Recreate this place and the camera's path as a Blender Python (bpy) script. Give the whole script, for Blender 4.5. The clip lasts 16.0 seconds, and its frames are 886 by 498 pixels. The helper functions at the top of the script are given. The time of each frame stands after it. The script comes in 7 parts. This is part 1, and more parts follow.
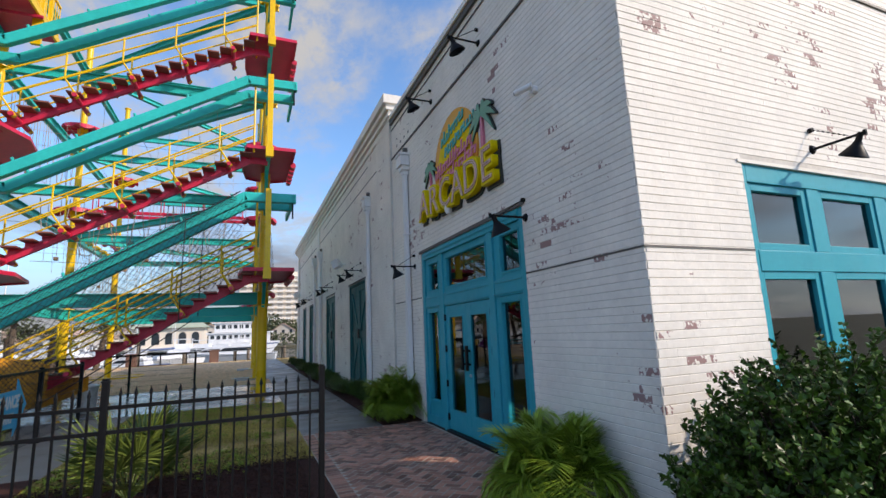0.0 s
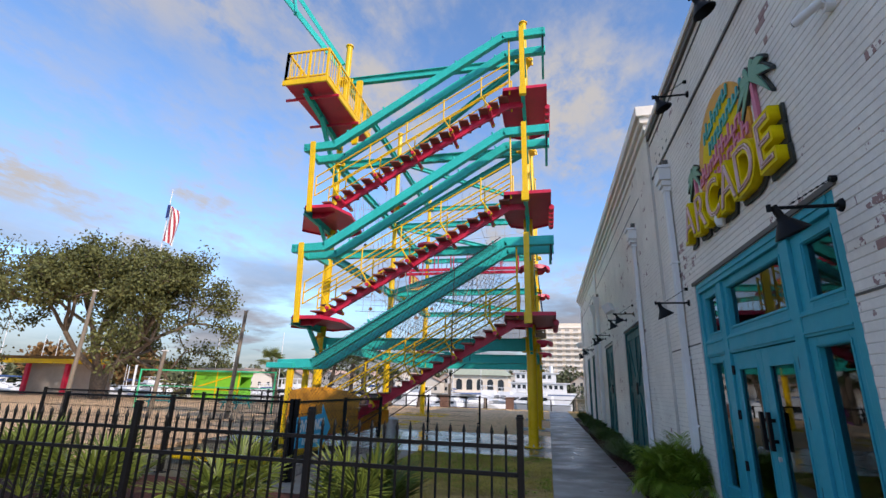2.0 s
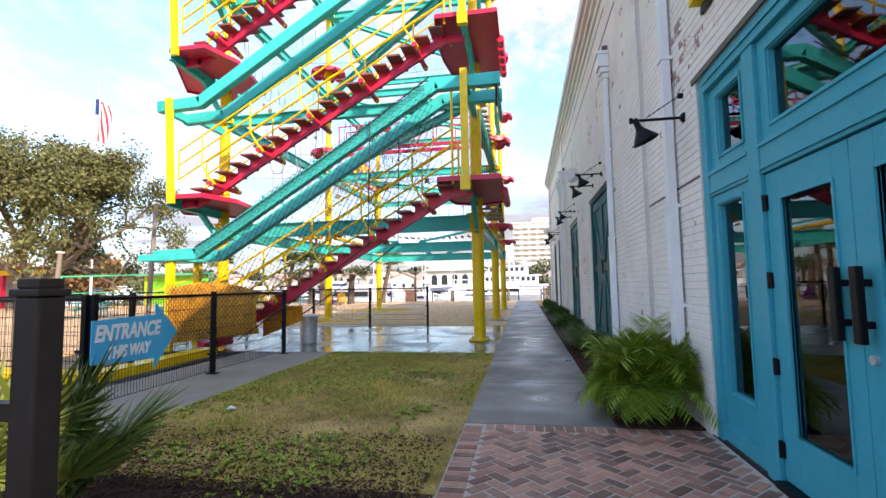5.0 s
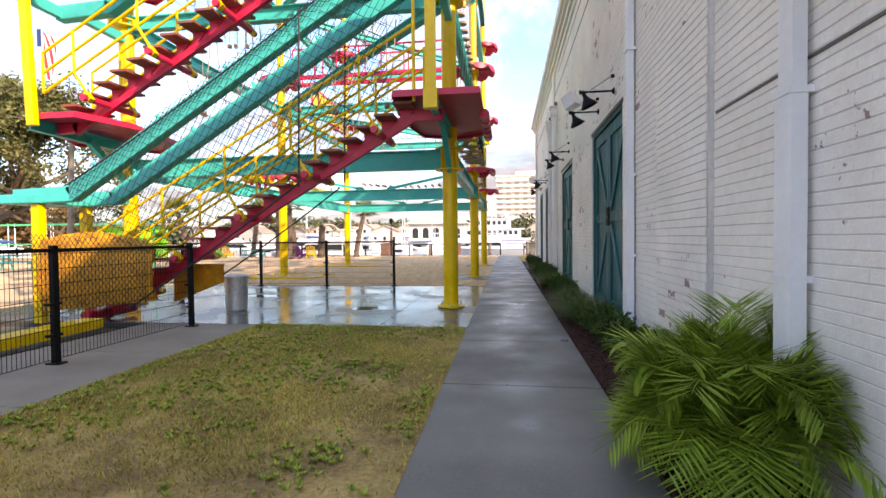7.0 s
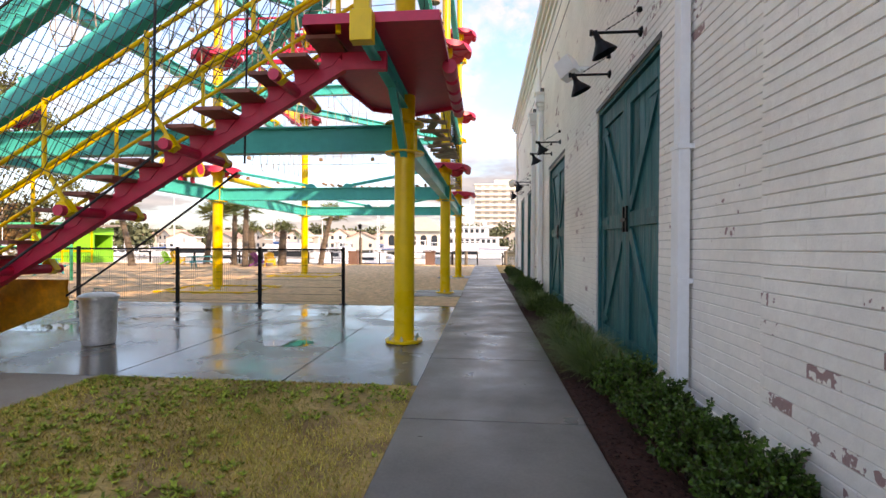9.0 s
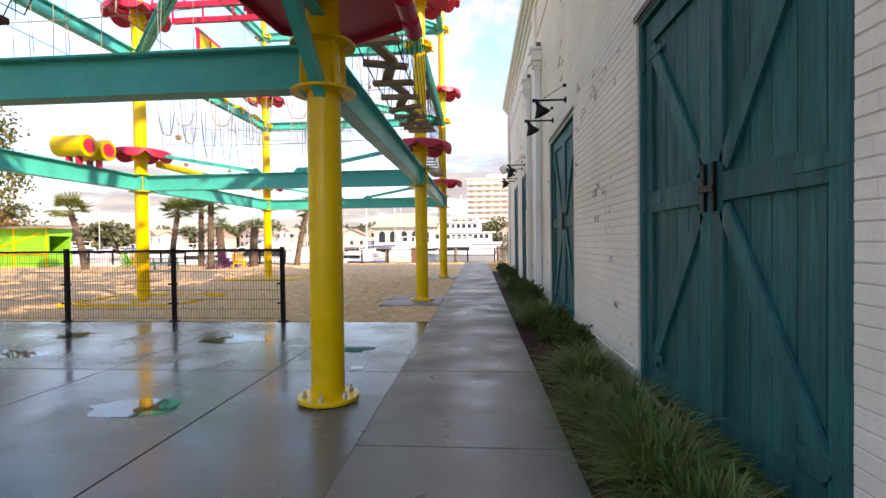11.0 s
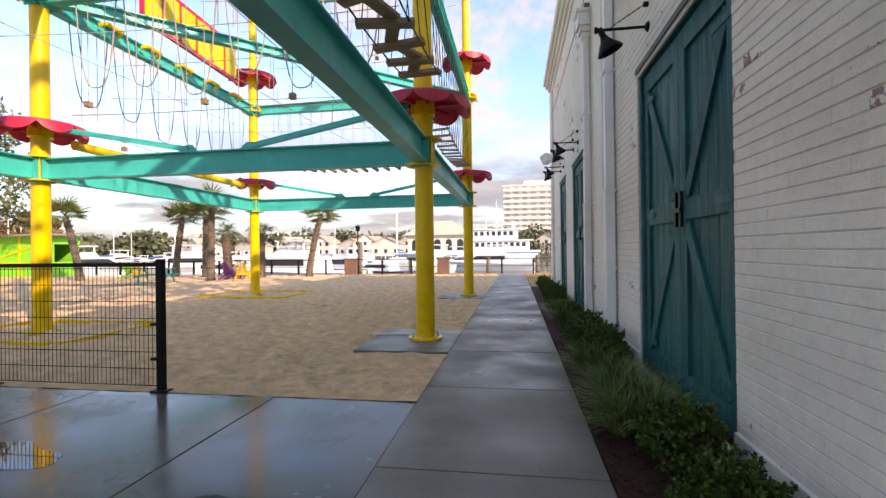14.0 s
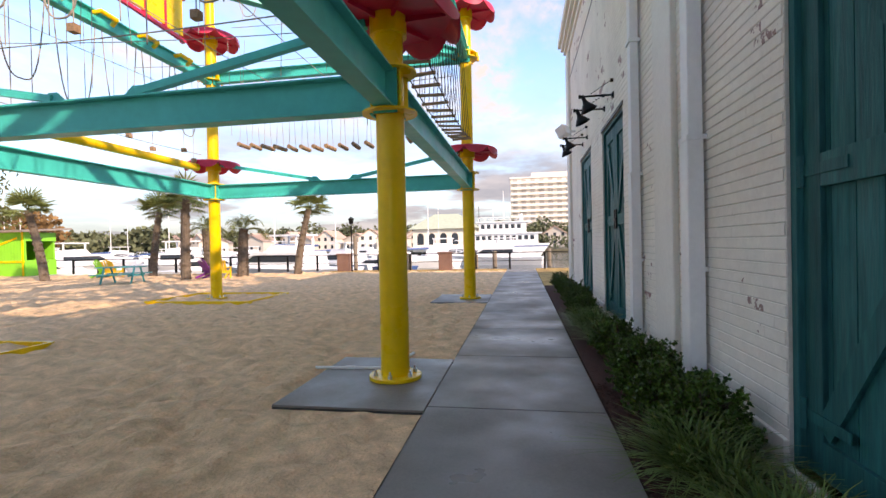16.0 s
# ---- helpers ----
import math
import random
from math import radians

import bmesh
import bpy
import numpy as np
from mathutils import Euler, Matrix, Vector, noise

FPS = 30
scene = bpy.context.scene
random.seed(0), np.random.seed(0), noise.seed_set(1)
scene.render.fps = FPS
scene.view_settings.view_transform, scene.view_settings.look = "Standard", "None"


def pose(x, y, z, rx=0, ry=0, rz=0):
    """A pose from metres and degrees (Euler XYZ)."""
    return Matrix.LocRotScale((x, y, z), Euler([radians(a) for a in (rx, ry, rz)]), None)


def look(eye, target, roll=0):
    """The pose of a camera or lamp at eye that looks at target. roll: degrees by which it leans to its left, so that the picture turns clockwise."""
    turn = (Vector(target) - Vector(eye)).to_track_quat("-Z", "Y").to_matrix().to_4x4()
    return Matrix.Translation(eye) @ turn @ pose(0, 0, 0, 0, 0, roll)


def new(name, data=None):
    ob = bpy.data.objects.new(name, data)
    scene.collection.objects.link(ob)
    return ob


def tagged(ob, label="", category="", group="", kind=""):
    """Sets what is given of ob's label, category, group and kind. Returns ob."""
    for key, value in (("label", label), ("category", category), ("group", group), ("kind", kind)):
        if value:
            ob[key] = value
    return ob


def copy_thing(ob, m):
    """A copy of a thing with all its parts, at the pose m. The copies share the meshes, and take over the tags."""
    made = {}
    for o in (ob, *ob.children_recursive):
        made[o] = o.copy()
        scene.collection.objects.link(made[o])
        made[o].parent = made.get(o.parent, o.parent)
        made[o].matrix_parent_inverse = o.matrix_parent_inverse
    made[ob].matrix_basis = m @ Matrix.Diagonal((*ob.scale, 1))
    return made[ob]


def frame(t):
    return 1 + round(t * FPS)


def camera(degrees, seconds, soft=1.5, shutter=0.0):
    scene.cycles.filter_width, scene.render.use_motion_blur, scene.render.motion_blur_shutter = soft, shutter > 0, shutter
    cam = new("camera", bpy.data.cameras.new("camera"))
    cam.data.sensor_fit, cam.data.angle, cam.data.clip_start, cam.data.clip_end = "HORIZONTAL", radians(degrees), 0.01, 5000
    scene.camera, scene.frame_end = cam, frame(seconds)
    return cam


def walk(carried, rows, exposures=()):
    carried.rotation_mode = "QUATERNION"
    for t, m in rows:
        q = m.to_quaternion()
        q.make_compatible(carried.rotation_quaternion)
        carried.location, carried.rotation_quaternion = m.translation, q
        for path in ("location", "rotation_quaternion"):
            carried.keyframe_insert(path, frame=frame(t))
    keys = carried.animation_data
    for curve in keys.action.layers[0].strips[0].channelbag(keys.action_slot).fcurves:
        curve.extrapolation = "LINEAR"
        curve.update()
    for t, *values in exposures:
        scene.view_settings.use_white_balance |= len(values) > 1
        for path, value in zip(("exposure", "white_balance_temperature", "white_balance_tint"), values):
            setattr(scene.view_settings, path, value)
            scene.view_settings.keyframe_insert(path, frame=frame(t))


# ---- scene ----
cam = camera(86.8, 16.0)
# eye, target and roll at the start and at the end; places and turns in between
START = [
    (0, (-0.162, -0.072, 1.788), (0.606, 1.743, 2.132), -2.5),
    (0.5, (0.051, 0.1, 1.821), (0.302, 2.041, 2.229), -0.3),
    (1, (0.283, 0.313, 1.751), (0.233, 2.257, 2.22), 0.9),
    (1.5, (0.531, 0.569, 1.748), (0.284, 2.477, 2.296), 0.9),
    (2, (0.827, 0.898, 1.694), (0.408, 2.769, 2.262), 1.6),
    (2.5, (0.976, 1.362, 1.675), (0.481, 3.226, 2.205), 1.8),
    (3, (1.153, 1.867, 1.607), (0.641, 3.744, 2.071), 2.2),
    (3.5, (1.265, 2.498, 1.57), (0.755, 4.391, 1.966), 2.0),
    (4, (1.409, 3.102, 1.535), (0.928, 5.014, 1.871), 1.3),
    (4.5, (1.462, 3.708, 1.509), (1.04, 5.648, 1.75), 0.3),
    (5, (1.513, 4.331, 1.469), (1.175, 6.297, 1.621), -1.0),
]
METRES, EYE, TURN = 19.6, 1.72, -22.4
ROWS = [
    (7.5, -0.0762, 0.3845, -0.0131, 29.62, -1.62, 0.24),
    (8.0, -0.0882, 0.4165, -0.0122, 29.06, -0.82, -0.16),
    (8.5, -0.1009, 0.4475, -0.0122, 28.82, -0.76, -0.1),
    (9.0, -0.1127, 0.4813, -0.0123, 27.48, -0.42, -0.28),
    (9.5, -0.1256, 0.5145, -0.013, 27.76, -0.46, 0.37),
    (10.0, -0.1349, 0.5496, -0.0126, 26.4, -0.94, 0.45),
]
ALONG = [
    (12.5, (1.785, 14.405, 1.490), (1.590, 16.395, 1.461), -0.7),
    (13, (1.764, 15.125, 1.501), (1.531, 17.111, 1.483), -0.2),
    (13.5, (1.834, 15.799, 1.497), (1.541, 17.778, 1.492), -0.3),
    (14, (1.816, 16.441, 1.476), (1.512, 18.417, 1.481), -0.7),
    (14.5, (1.784, 17.142, 1.458), (1.429, 19.11, 1.475), -1.6),
    (15, (1.791, 17.83, 1.48), (1.427, 19.797, 1.46), -2.2),
    (15.5, (1.776, 18.493, 1.459), (1.413, 20.46, 1.425), -1.8),
    (16, (1.727, 19.154, 1.452), (1.391, 21.126, 1.432), -1.2),
]
walk(cam, [(t, look(eye, target, roll)) for t, eye, target, roll in START]
     + [(t, pose(0, 0, EYE, 0, 0, TURN) @ pose(METRES * x, METRES * y, METRES * z, 90 + pitch, roll, yaw)) for t, x, y, z, yaw, pitch, roll in ROWS]
     + [(t, look(eye, target, roll)) for t, eye, target, roll in ALONG],
     exposures=[(0.0, 0.78, 7250, 17), (1.5, 0.70, 7150, 19), (2.5, 0.86, 7350, 20), (4.0, 1.34, 7800, 22), (5.0, 1.78, 8000, 22), (7.5, 1.84, 9300, 27), (9.0, 1.74, 9600, 27), (12.5, 1.76, 9300, 27), (14.0, 1.52, 8800, 26), (16.0, 1.50, 8600, 26)])

# ---------------------------------------------------------------- light
SUN_AZ, SUN_EL = math.atan2(-0.62, 0.78), radians(29)
world = bpy.data.worlds.new("world")
scene.world = world
world.use_nodes = True
wn = world.node_tree.nodes
wl = world.node_tree.links
wn.clear()
sky = wn.new("ShaderNodeTexSky")
sky.sky_type, sky.sun_disc = "NISHITA", False
sky.sun_elevation, sky.sun_rotation = SUN_EL, math.pi / 2 - SUN_AZ
sky.air_density, sky.dust_density, sky.ozone_density = 1.0, 0.3, 3.0
coord = wn.new("ShaderNodeTexCoord")
# clouds: a layer seen in perspective, thin streaks high up and a grey bank low over the horizon
sep = wn.new("ShaderNodeSeparateXYZ")
wl.new(coord.outputs["Generated"], sep.inputs[0])


def wmath(op, a, b=None, c=None):
    n = wn.new("ShaderNodeMath")
    n.operation = op
    for i, v in enumerate((a, b, c)):
        if v is None:
            continue
        if isinstance(v, (int, float)):
            n.inputs[i].default_value = v
        else:
            wl.new(v, n.inputs[i])
    return n.outputs[0]


zc = wmath("MAXIMUM", sep.outputs[2], 0.0)
den = wmath("ADD", zc, 0.12)
comb = wn.new("ShaderNodeCombineXYZ")
wl.new(wmath("DIVIDE", sep.outputs[0], den), comb.inputs[0])
wl.new(wmath("DIVIDE", sep.outputs[1], den), comb.inputs[1])


def wnoise(scale, detail, rough, offset, stretch=(1, 1, 1), turn=0.0):
    m = wn.new("ShaderNodeMapping")
    m.inputs["Location"].default_value = offset
    m.inputs["Scale"].default_value = stretch
    m.inputs["Rotation"].default_value = (0, 0, turn)
    wl.new(comb.outputs[0], m.inputs[0])
    n = wn.new("ShaderNodeTexNoise")
    n.inputs["Scale"].default_value, n.inputs["Detail"].default_value, n.inputs["Roughness"].default_value = scale, detail, rough
    wl.new(m.outputs[0], n.inputs["Vector"])
    return n.outputs["Fac"]


def wramp(v, lo, hi, a=0.0, b=1.0):
    n = wn.new("ShaderNodeMapRange")
    n.interpolation_type = "SMOOTHSTEP"
    wl.new(v, n.inputs["Value"])
    for k, x in (("From Min", lo), ("From Max", hi), ("To Min", a), ("To Max", b)):
        n.inputs[k].default_value = x
    return n.outputs["Result"]


streaks = wmath("MULTIPLY", wramp(wnoise(1.5, 9, 0.62, (3.1, 0.4, 0), (1.0, 0.62, 1), 0.5), 0.40, 0.60), wramp(wnoise(8.0, 6, 0.65, (0, 2, 0), (1, 0.7, 1), 0.5), 0.26, 0.58))
patch = wramp(wnoise(0.55, 4, 0.5, (2.4, 3.6, 0)), 0.36, 0.54)
high = wmath("MULTIPLY", wmath("MULTIPLY", streaks, wmath("ADD", wmath("MULTIPLY", patch, 0.75), 0.25)), wramp(zc, 0.10, 0.30))
bank = wmath("MULTIPLY", wramp(wnoise(0.62, 8, 0.55, (1.2, 5.0, 0)), 0.38, 0.58), wramp(zc, 0.12, 0.38, 1.0, 0.0))
bank = wmath("MAXIMUM", bank, wramp(zc, 0.02, 0.24, 0.92, 0.0))
tone = wramp(wnoise(1.3, 6, 0.6, (4.0, 9.0, 0)), 0.35, 0.65)
cloud = wn.new("ShaderNodeMixRGB")
wl.new(tone, cloud.inputs[0])
cloud.inputs[1].default_value, cloud.inputs[2].default_value = (0.96, 1.10, 1.38, 1), (1.46, 1.58, 1.82, 1)
# clouds on the sun's side, out of view, are brightened as added fill light
dot = wn.new("ShaderNodeVectorMath")
dot.operation = "DOT_PRODUCT"
wl.new(coord.outputs["Generated"], dot.inputs[0])
dot.inputs[1].default_value = (math.cos(SUN_AZ) * math.cos(SUN_EL), math.sin(SUN_AZ) * math.cos(SUN_EL), math.sin(SUN_EL))
glow = wn.new("ShaderNodeMixRGB")
glow.blend_type = "MULTIPLY"
glow.inputs[0].default_value = 1.0
wl.new(cloud.outputs[0], glow.inputs[1])
wl.new(wramp(dot.outputs["Value"], -0.15, 0.85, 1.0, 3.2), glow.inputs[2])
deep = wn.new("ShaderNodeMixRGB")
deep.blend_type = "MULTIPLY"
deep.inputs[0].default_value = 1.0
wl.new(sky.outputs[0], deep.inputs[1])
deep.inputs[2].default_value = (0.74, 1.0, 1.17, 1)
low = wn.new("ShaderNodeMixRGB")
wl.new(wmath("MULTIPLY", bank, 0.96), low.inputs[0])
wl.new(deep.outputs[0], low.inputs[1])
wl.new(glow.outputs[0], low.inputs[2])
mix = wn.new("ShaderNodeMixRGB")
wl.new(wmath("MINIMUM", high, 1.0), mix.inputs[0])
wl.new(low.outputs[0], mix.inputs[1])
mix.inputs[2].default_value = (2.05, 2.22, 2.36, 1)
bg = wn.new("ShaderNodeBackground")
bg.inputs["Strength"].default_value = 0.15
wl.new(mix.outputs[0], bg.inputs["Color"])
wo = wn.new("ShaderNodeOutputWorld")
wl.new(bg.outputs[0], wo.inputs["Surface"])

sun_data = bpy.data.lights.new("sun", "SUN")
sun_data.energy, sun_data.angle, sun_data.color = 2.1, radians(0.9), (1.0, 0.93, 0.82)
sun_to = Vector((math.cos(SUN_AZ) * math.cos(SUN_EL), math.sin(SUN_AZ) * math.cos(SUN_EL), math.sin(SUN_EL)))
sun = new("sun", sun_data)
sun.matrix_world = look(sun_to * 60, (0, 0, 0))


# ---------------------------------------------------------------- materials
def mat(name, color, rough=0.6, metal=0.0, grain=0.0, grain_scale=20.0, blotch=0.0, blotch_scale=1.5, bump=0.0, bump_scale=60.0, relief=0.01,
        other=None, other_amount=(0.55, 0.7), other_scale=3.0, island=0.0, per_object=0.0, rough_var=0.0, spec=0.5, coat=0.0, stretch=(1, 1, 1), coords="Object"):
    """A procedural surface: base colour varied by blotches and grain, a second colour in patches, and fine relief."""
    m = bpy.data.materials.new(name)
    m.use_nodes = True
    nt = m.node_tree
    p = nt.nodes["Principled BSDF"]
    p.inputs["Roughness"].default_value, p.inputs["Metallic"].default_value = rough, metal
    p.inputs["Specular IOR Level"].default_value = spec
    p.inputs["Coat Weight"].default_value = coat
    p.inputs["Coat Roughness"].default_value = 0.08
    link = nt.links.new
    tc = nt.nodes.new("ShaderNodeTexCoord")
    mp = nt.nodes.new("ShaderNodeMapping")
    mp.inputs["Scale"].default_value = stretch
    if coords == "World":
        geo = nt.nodes.new("ShaderNodeNewGeometry")
        link(geo.outputs["Position"], mp.inputs[0])
    else:
        link(tc.outputs[coords], mp.inputs[0])

    def ntex(scale, detail=5, ro=0.6):
        n = nt.nodes.new("ShaderNodeTexNoise")
        n.inputs["Scale"].default_value, n.inputs["Detail"].default_value, n.inputs["Roughness"].default_value = scale, detail, ro
        link(mp.outputs[0], n.inputs["Vector"])
        return n.outputs["Fac"]

    def rng(v, a, b, c, d):
        n = nt.nodes.new("ShaderNodeMapRange")
        for k, x in zip(("From Min", "From Max", "To Min", "To Max"), (a, b, c, d)):
            n.inputs[k].default_value = x
        link(v, n.inputs["Value"])
        return n.outputs["Result"]

    def mixc(kind, fac, a, b):
        n = nt.nodes.new("ShaderNodeMixRGB")
        n.blend_type = kind
        for i, v in enumerate((fac, a, b)):
            if isinstance(v, (int, float)):
                n.inputs[i].default_value = v
            elif isinstance(v, tuple):
                n.inputs[i].default_value = (*v[:3], 1)
            else:
                link(v, n.inputs[i])
        return n.outputs[0]

    c = mixc("MIX", 0.0, tuple(color), tuple(color))
    if other:
        f = rng(ntex(other_scale, 6, 0.65), other_amount[0], other_amount[1], 0, 1)
        c = mixc("MIX", f, c, tuple(other))
    factor = None
    for amount, scale in ((blotch, blotch_scale), (grain, grain_scale)):
        if amount:
            v = rng(ntex(scale), 0.3, 0.7, 1 - amount, 1 + amount)
            c = mixc("MULTIPLY", 1.0, c, v)
    if island:
        g = nt.nodes.new("ShaderNodeNewGeometry")
        c = mixc("MULTIPLY", 1.0, c, rng(g.outputs["Random Per Island"], 0, 1, 1 - island, 1 + island))
    if per_object:
        o = nt.nodes.new("ShaderNodeObjectInfo")
        c = mixc("MULTIPLY", 1.0, c, rng(o.outputs["Random"], 0, 1, 1 - per_object, 1 + per_object))
    link(c, p.inputs["Base Color"])
    if rough_var:
        link(rng(ntex(blotch_scale * 1.7), 0.35, 0.65, max(rough - rough_var, 0.02), min(rough + rough_var, 1)), p.inputs["Roughness"])
    if bump:
        b = nt.nodes.new("ShaderNodeBump")
        b.inputs["Strength"].default_value, b.inputs["Distance"].default_value = min(bump, 1.0), relief
        link(ntex(bump_scale, 6, 0.65), b.inputs["Height"])
        link(b.outputs[0], p.inputs["Normal"])
    return m


def brick_paint(name, island=True):
    """White paint over red brick, worn off in places down to the brick."""
    m = mat(name, (0.85, 0.80, 0.725), 0.62, blotch=0.09, blotch_scale=0.9, grain=0.05, grain_scale=14, bump=0.5, bump_scale=45, coords="World", spec=0.35)
    nt = m.node_tree
    p = nt.nodes["Principled BSDF"]
    base = p.inputs["Base Color"].links[0].from_socket
    geo = nt.nodes.new("ShaderNodeNewGeometry")
    n1 = nt.nodes.new("ShaderNodeTexNoise")
    n1.inputs["Scale"].default_value, n1.inputs["Detail"].default_value = 1.1, 3
    n2 = nt.nodes.new("ShaderNodeTexNoise")
    n2.inputs["Scale"].default_value, n2.inputs["Detail"].default_value = 19.0, 4
    for n in (n1, n2):
        nt.links.new(geo.outputs["Position"], n.inputs["Vector"])
    add = nt.nodes.new("ShaderNodeMath")
    add.operation = "MULTIPLY_ADD"
    nt.links.new(n2.outputs["Fac"], add.inputs[0])
    add.inputs[1].default_value = 0.45
    nt.links.new(n1.outputs["Fac"], add.inputs[2])
    if island:
        add2 = nt.nodes.new("ShaderNodeMath")
        add2.operation = "MULTIPLY_ADD"
        nt.links.new(geo.outputs["Random Per Island"], add2.inputs[0])
        add2.inputs[1].default_value = 0.50
        nt.links.new(add.outputs[0], add2.inputs[2])
    else:
        oi = nt.nodes.new("ShaderNodeObjectInfo")
        add2 = nt.nodes.new("ShaderNodeMath")
        add2.operation = "MULTIPLY_ADD"
        nt.links.new(oi.outputs["Random"], add2.inputs[0])
        add2.inputs[1].default_value = 0.50
        nt.links.new(add.outputs[0], add2.inputs[2])
    r = nt.nodes.new("ShaderNodeMapRange")
    r.inputs["From Min"].default_value, r.inputs["From Max"].default_value = 1.305, 1.32
    nt.links.new(add2.outputs[0], r.inputs["Value"])
    mx = nt.nodes.new("ShaderNodeMixRGB")
    nt.links.new(r.outputs["Result"], mx.inputs[0])
    nt.links.new(base, mx.inputs[1])
    mx.inputs[2].default_value = (0.36, 0.22, 0.205, 1)
    nt.links.new(mx.outputs[0], p.inputs["Base Color"])
    return m


YEL, TEA, RED = (0.90, 0.56, 0.010), (0.004, 0.52, 0.47), (0.64, 0.018, 0.065)
M_YELLOW = mat("yellow_paint", YEL, 0.32, grain=0.05, grain_scale=9, blotch=0.08, blotch_scale=1.2, bump=0.06, bump_scale=30, coat=0.08, spec=0.35, rough_var=0.08)
M_TEAL = mat("teal_paint", TEA, 0.36, grain=0.06, grain_scale=8, blotch=0.10, blotch_scale=0.9, bump=0.06, bump_scale=30, spec=0.25, rough_var=0.08)
M_RED = mat("red_paint", RED, 0.42, grain=0.08, grain_scale=12, blotch=0.12, blotch_scale=1.1, bump=0.08, bump_scale=30)
M_TREAD = mat("tread_brown", (0.27, 0.085, 0.06), 0.6, grain=0.2, grain_scale=15, blotch=0.2, per_object=0.12, bump=0.2)
M_BRICKW = brick_paint("painted_brick")
M_BRICKW_OB = brick_paint("painted_brick_single", False)
# darker than the brick paint: the shade of the joints is put into the colour
M_MORTAR = mat("painted_mortar_shaded", (0.64, 0.60, 0.54), 0.8, blotch=0.10, grain=0.1, bump=0.3, coords="World")
M_STUCCO = mat("white_trim", (0.80, 0.76, 0.69), 0.6, blotch=0.06, blotch_scale=1.2, grain=0.04, bump=0.15, coords="World")
M_WHITE = mat("white_paint", (0.80, 0.80, 0.79), 0.45, blotch=0.05, blotch_scale=2, grain=0.03, bump=0.05)
M_CAP = mat("dark_coping", (0.10, 0.09, 0.08), 0.6, blotch=0.2, bump=0.1)
M_ENTR = mat("entrance_teal", (0.003, 0.335, 0.42), 0.42, spec=0.25, blotch=0.06, blotch_scale=2, grain=0.04, bump=0.08, bump_scale=25, rough_var=0.08)
M_BARN = mat("barn_teal", (0.003, 0.108, 0.112), 0.55, spec=0.2, grain=0.30, grain_scale=6, blotch=0.22, blotch_scale=1.2, bump=0.35, bump_scale=12, stretch=(6, 6, 0.5), per_object=0.18, rough_var=0.12)
M_BLACK = mat("black_iron", (0.007, 0.007, 0.008), 0.42, spec=0.15, grain=0.2, blotch=0.2, bump=0.08)
M_STEEL = mat("galvanised_steel", (0.62, 0.63, 0.63), 0.38, 0.55, grain=0.15, grain_scale=14, blotch=0.15, blotch_scale=5, bump=0.1)
M_ROPE = mat("grey_rope", (0.36, 0.33, 0.29), 0.8, grain=0.2, grain_scale=40)
M_NET = mat("black_net", (0.02, 0.02, 0.022), 0.7, grain=0.2)
M_WOOD = mat("weathered_wood", (0.33, 0.205, 0.12), 0.7, grain=0.3, grain_scale=9, blotch=0.2, bump=0.4, bump_scale=15, stretch=(3, 3, 3), per_object=0.15)
M_CONC = mat("wet_concrete", (0.172, 0.157, 0.137), 0.46, blotch=0.22, blotch_scale=0.55, grain=0.10, grain_scale=40, bump=0.12, bump_scale=70, coords="World", per_object=0.08, rough_var=0.20, spec=0.5)
M_CONC_TAN = mat("tan_concrete", (0.29, 0.245, 0.195), 0.7, blotch=0.16, blotch_scale=0.7, grain=0.10, grain_scale=40, bump=0.15, bump_scale=70, coords="World", per_object=0.06, rough_var=0.15, spec=0.35)
M_WET = mat("wet_slab", (0.115, 0.108, 0.10), 0.20, blotch=0.22, blotch_scale=0.5, grain=0.06, grain_scale=40, bump=0.05, bump_scale=50, coords="World", per_object=0.07, rough_var=0.14, spec=0.45)
M_JOINT = mat("joint_dark", (0.06, 0.058, 0.052), 0.8, grain=0.3)
# blotches put shading of the trodden hollows into the sand's colour
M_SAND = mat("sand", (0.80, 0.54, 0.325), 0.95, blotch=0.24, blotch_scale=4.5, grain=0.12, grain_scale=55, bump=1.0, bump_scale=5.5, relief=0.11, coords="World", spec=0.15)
M_SOIL = mat("grass_soil", (0.47, 0.315, 0.12), 0.95, other=(0.28, 0.175, 0.08), other_amount=(0.47, 0.60), other_scale=1.3, grain=0.3, grain_scale=30, blotch=0.25, bump=0.8, bump_scale=45, coords="World", spec=0.1)
M_GRASS = mat("grass_blades", (0.47, 0.37, 0.085), 0.7, island=0.45, blotch=0.35, blotch_scale=0.6, coords="World", spec=0.2)
M_MULCH = mat("bark_mulch", (0.055, 0.022, 0.016), 0.9, island=0.5, grain=0.4, grain_scale=30, bump=0.8, bump_scale=50, coords="World", spec=0.2)
M_PAVER = mat("red_paver", (0.38, 0.175, 0.118), 0.55, blotch=0.14, grain=0.18, grain_scale=45, bump=0.4, bump_scale=60, per_object=0.58, island=0.0, other=(0.20, 0.10, 0.085), other_scale=8, rough_var=0.15, coords="World")
M_PAVER_I = mat("red_paver_far", (0.38, 0.175, 0.118), 0.55, blotch=0.14, grain=0.18, grain_scale=45, bump=0.4, bump_scale=60, island=0.55, rough_var=0.15, coords="World")
M_PAVJOINT = mat("paver_joint", (0.50, 0.44, 0.36), 0.9, grain=0.2, bump=0.3, coords="World")
M_GROUND = mat("far_ground", (0.12, 0.11, 0.07), 0.9, blotch=0.3, blotch_scale=0.15, grain=0.2, bump=0.3, coords="World")
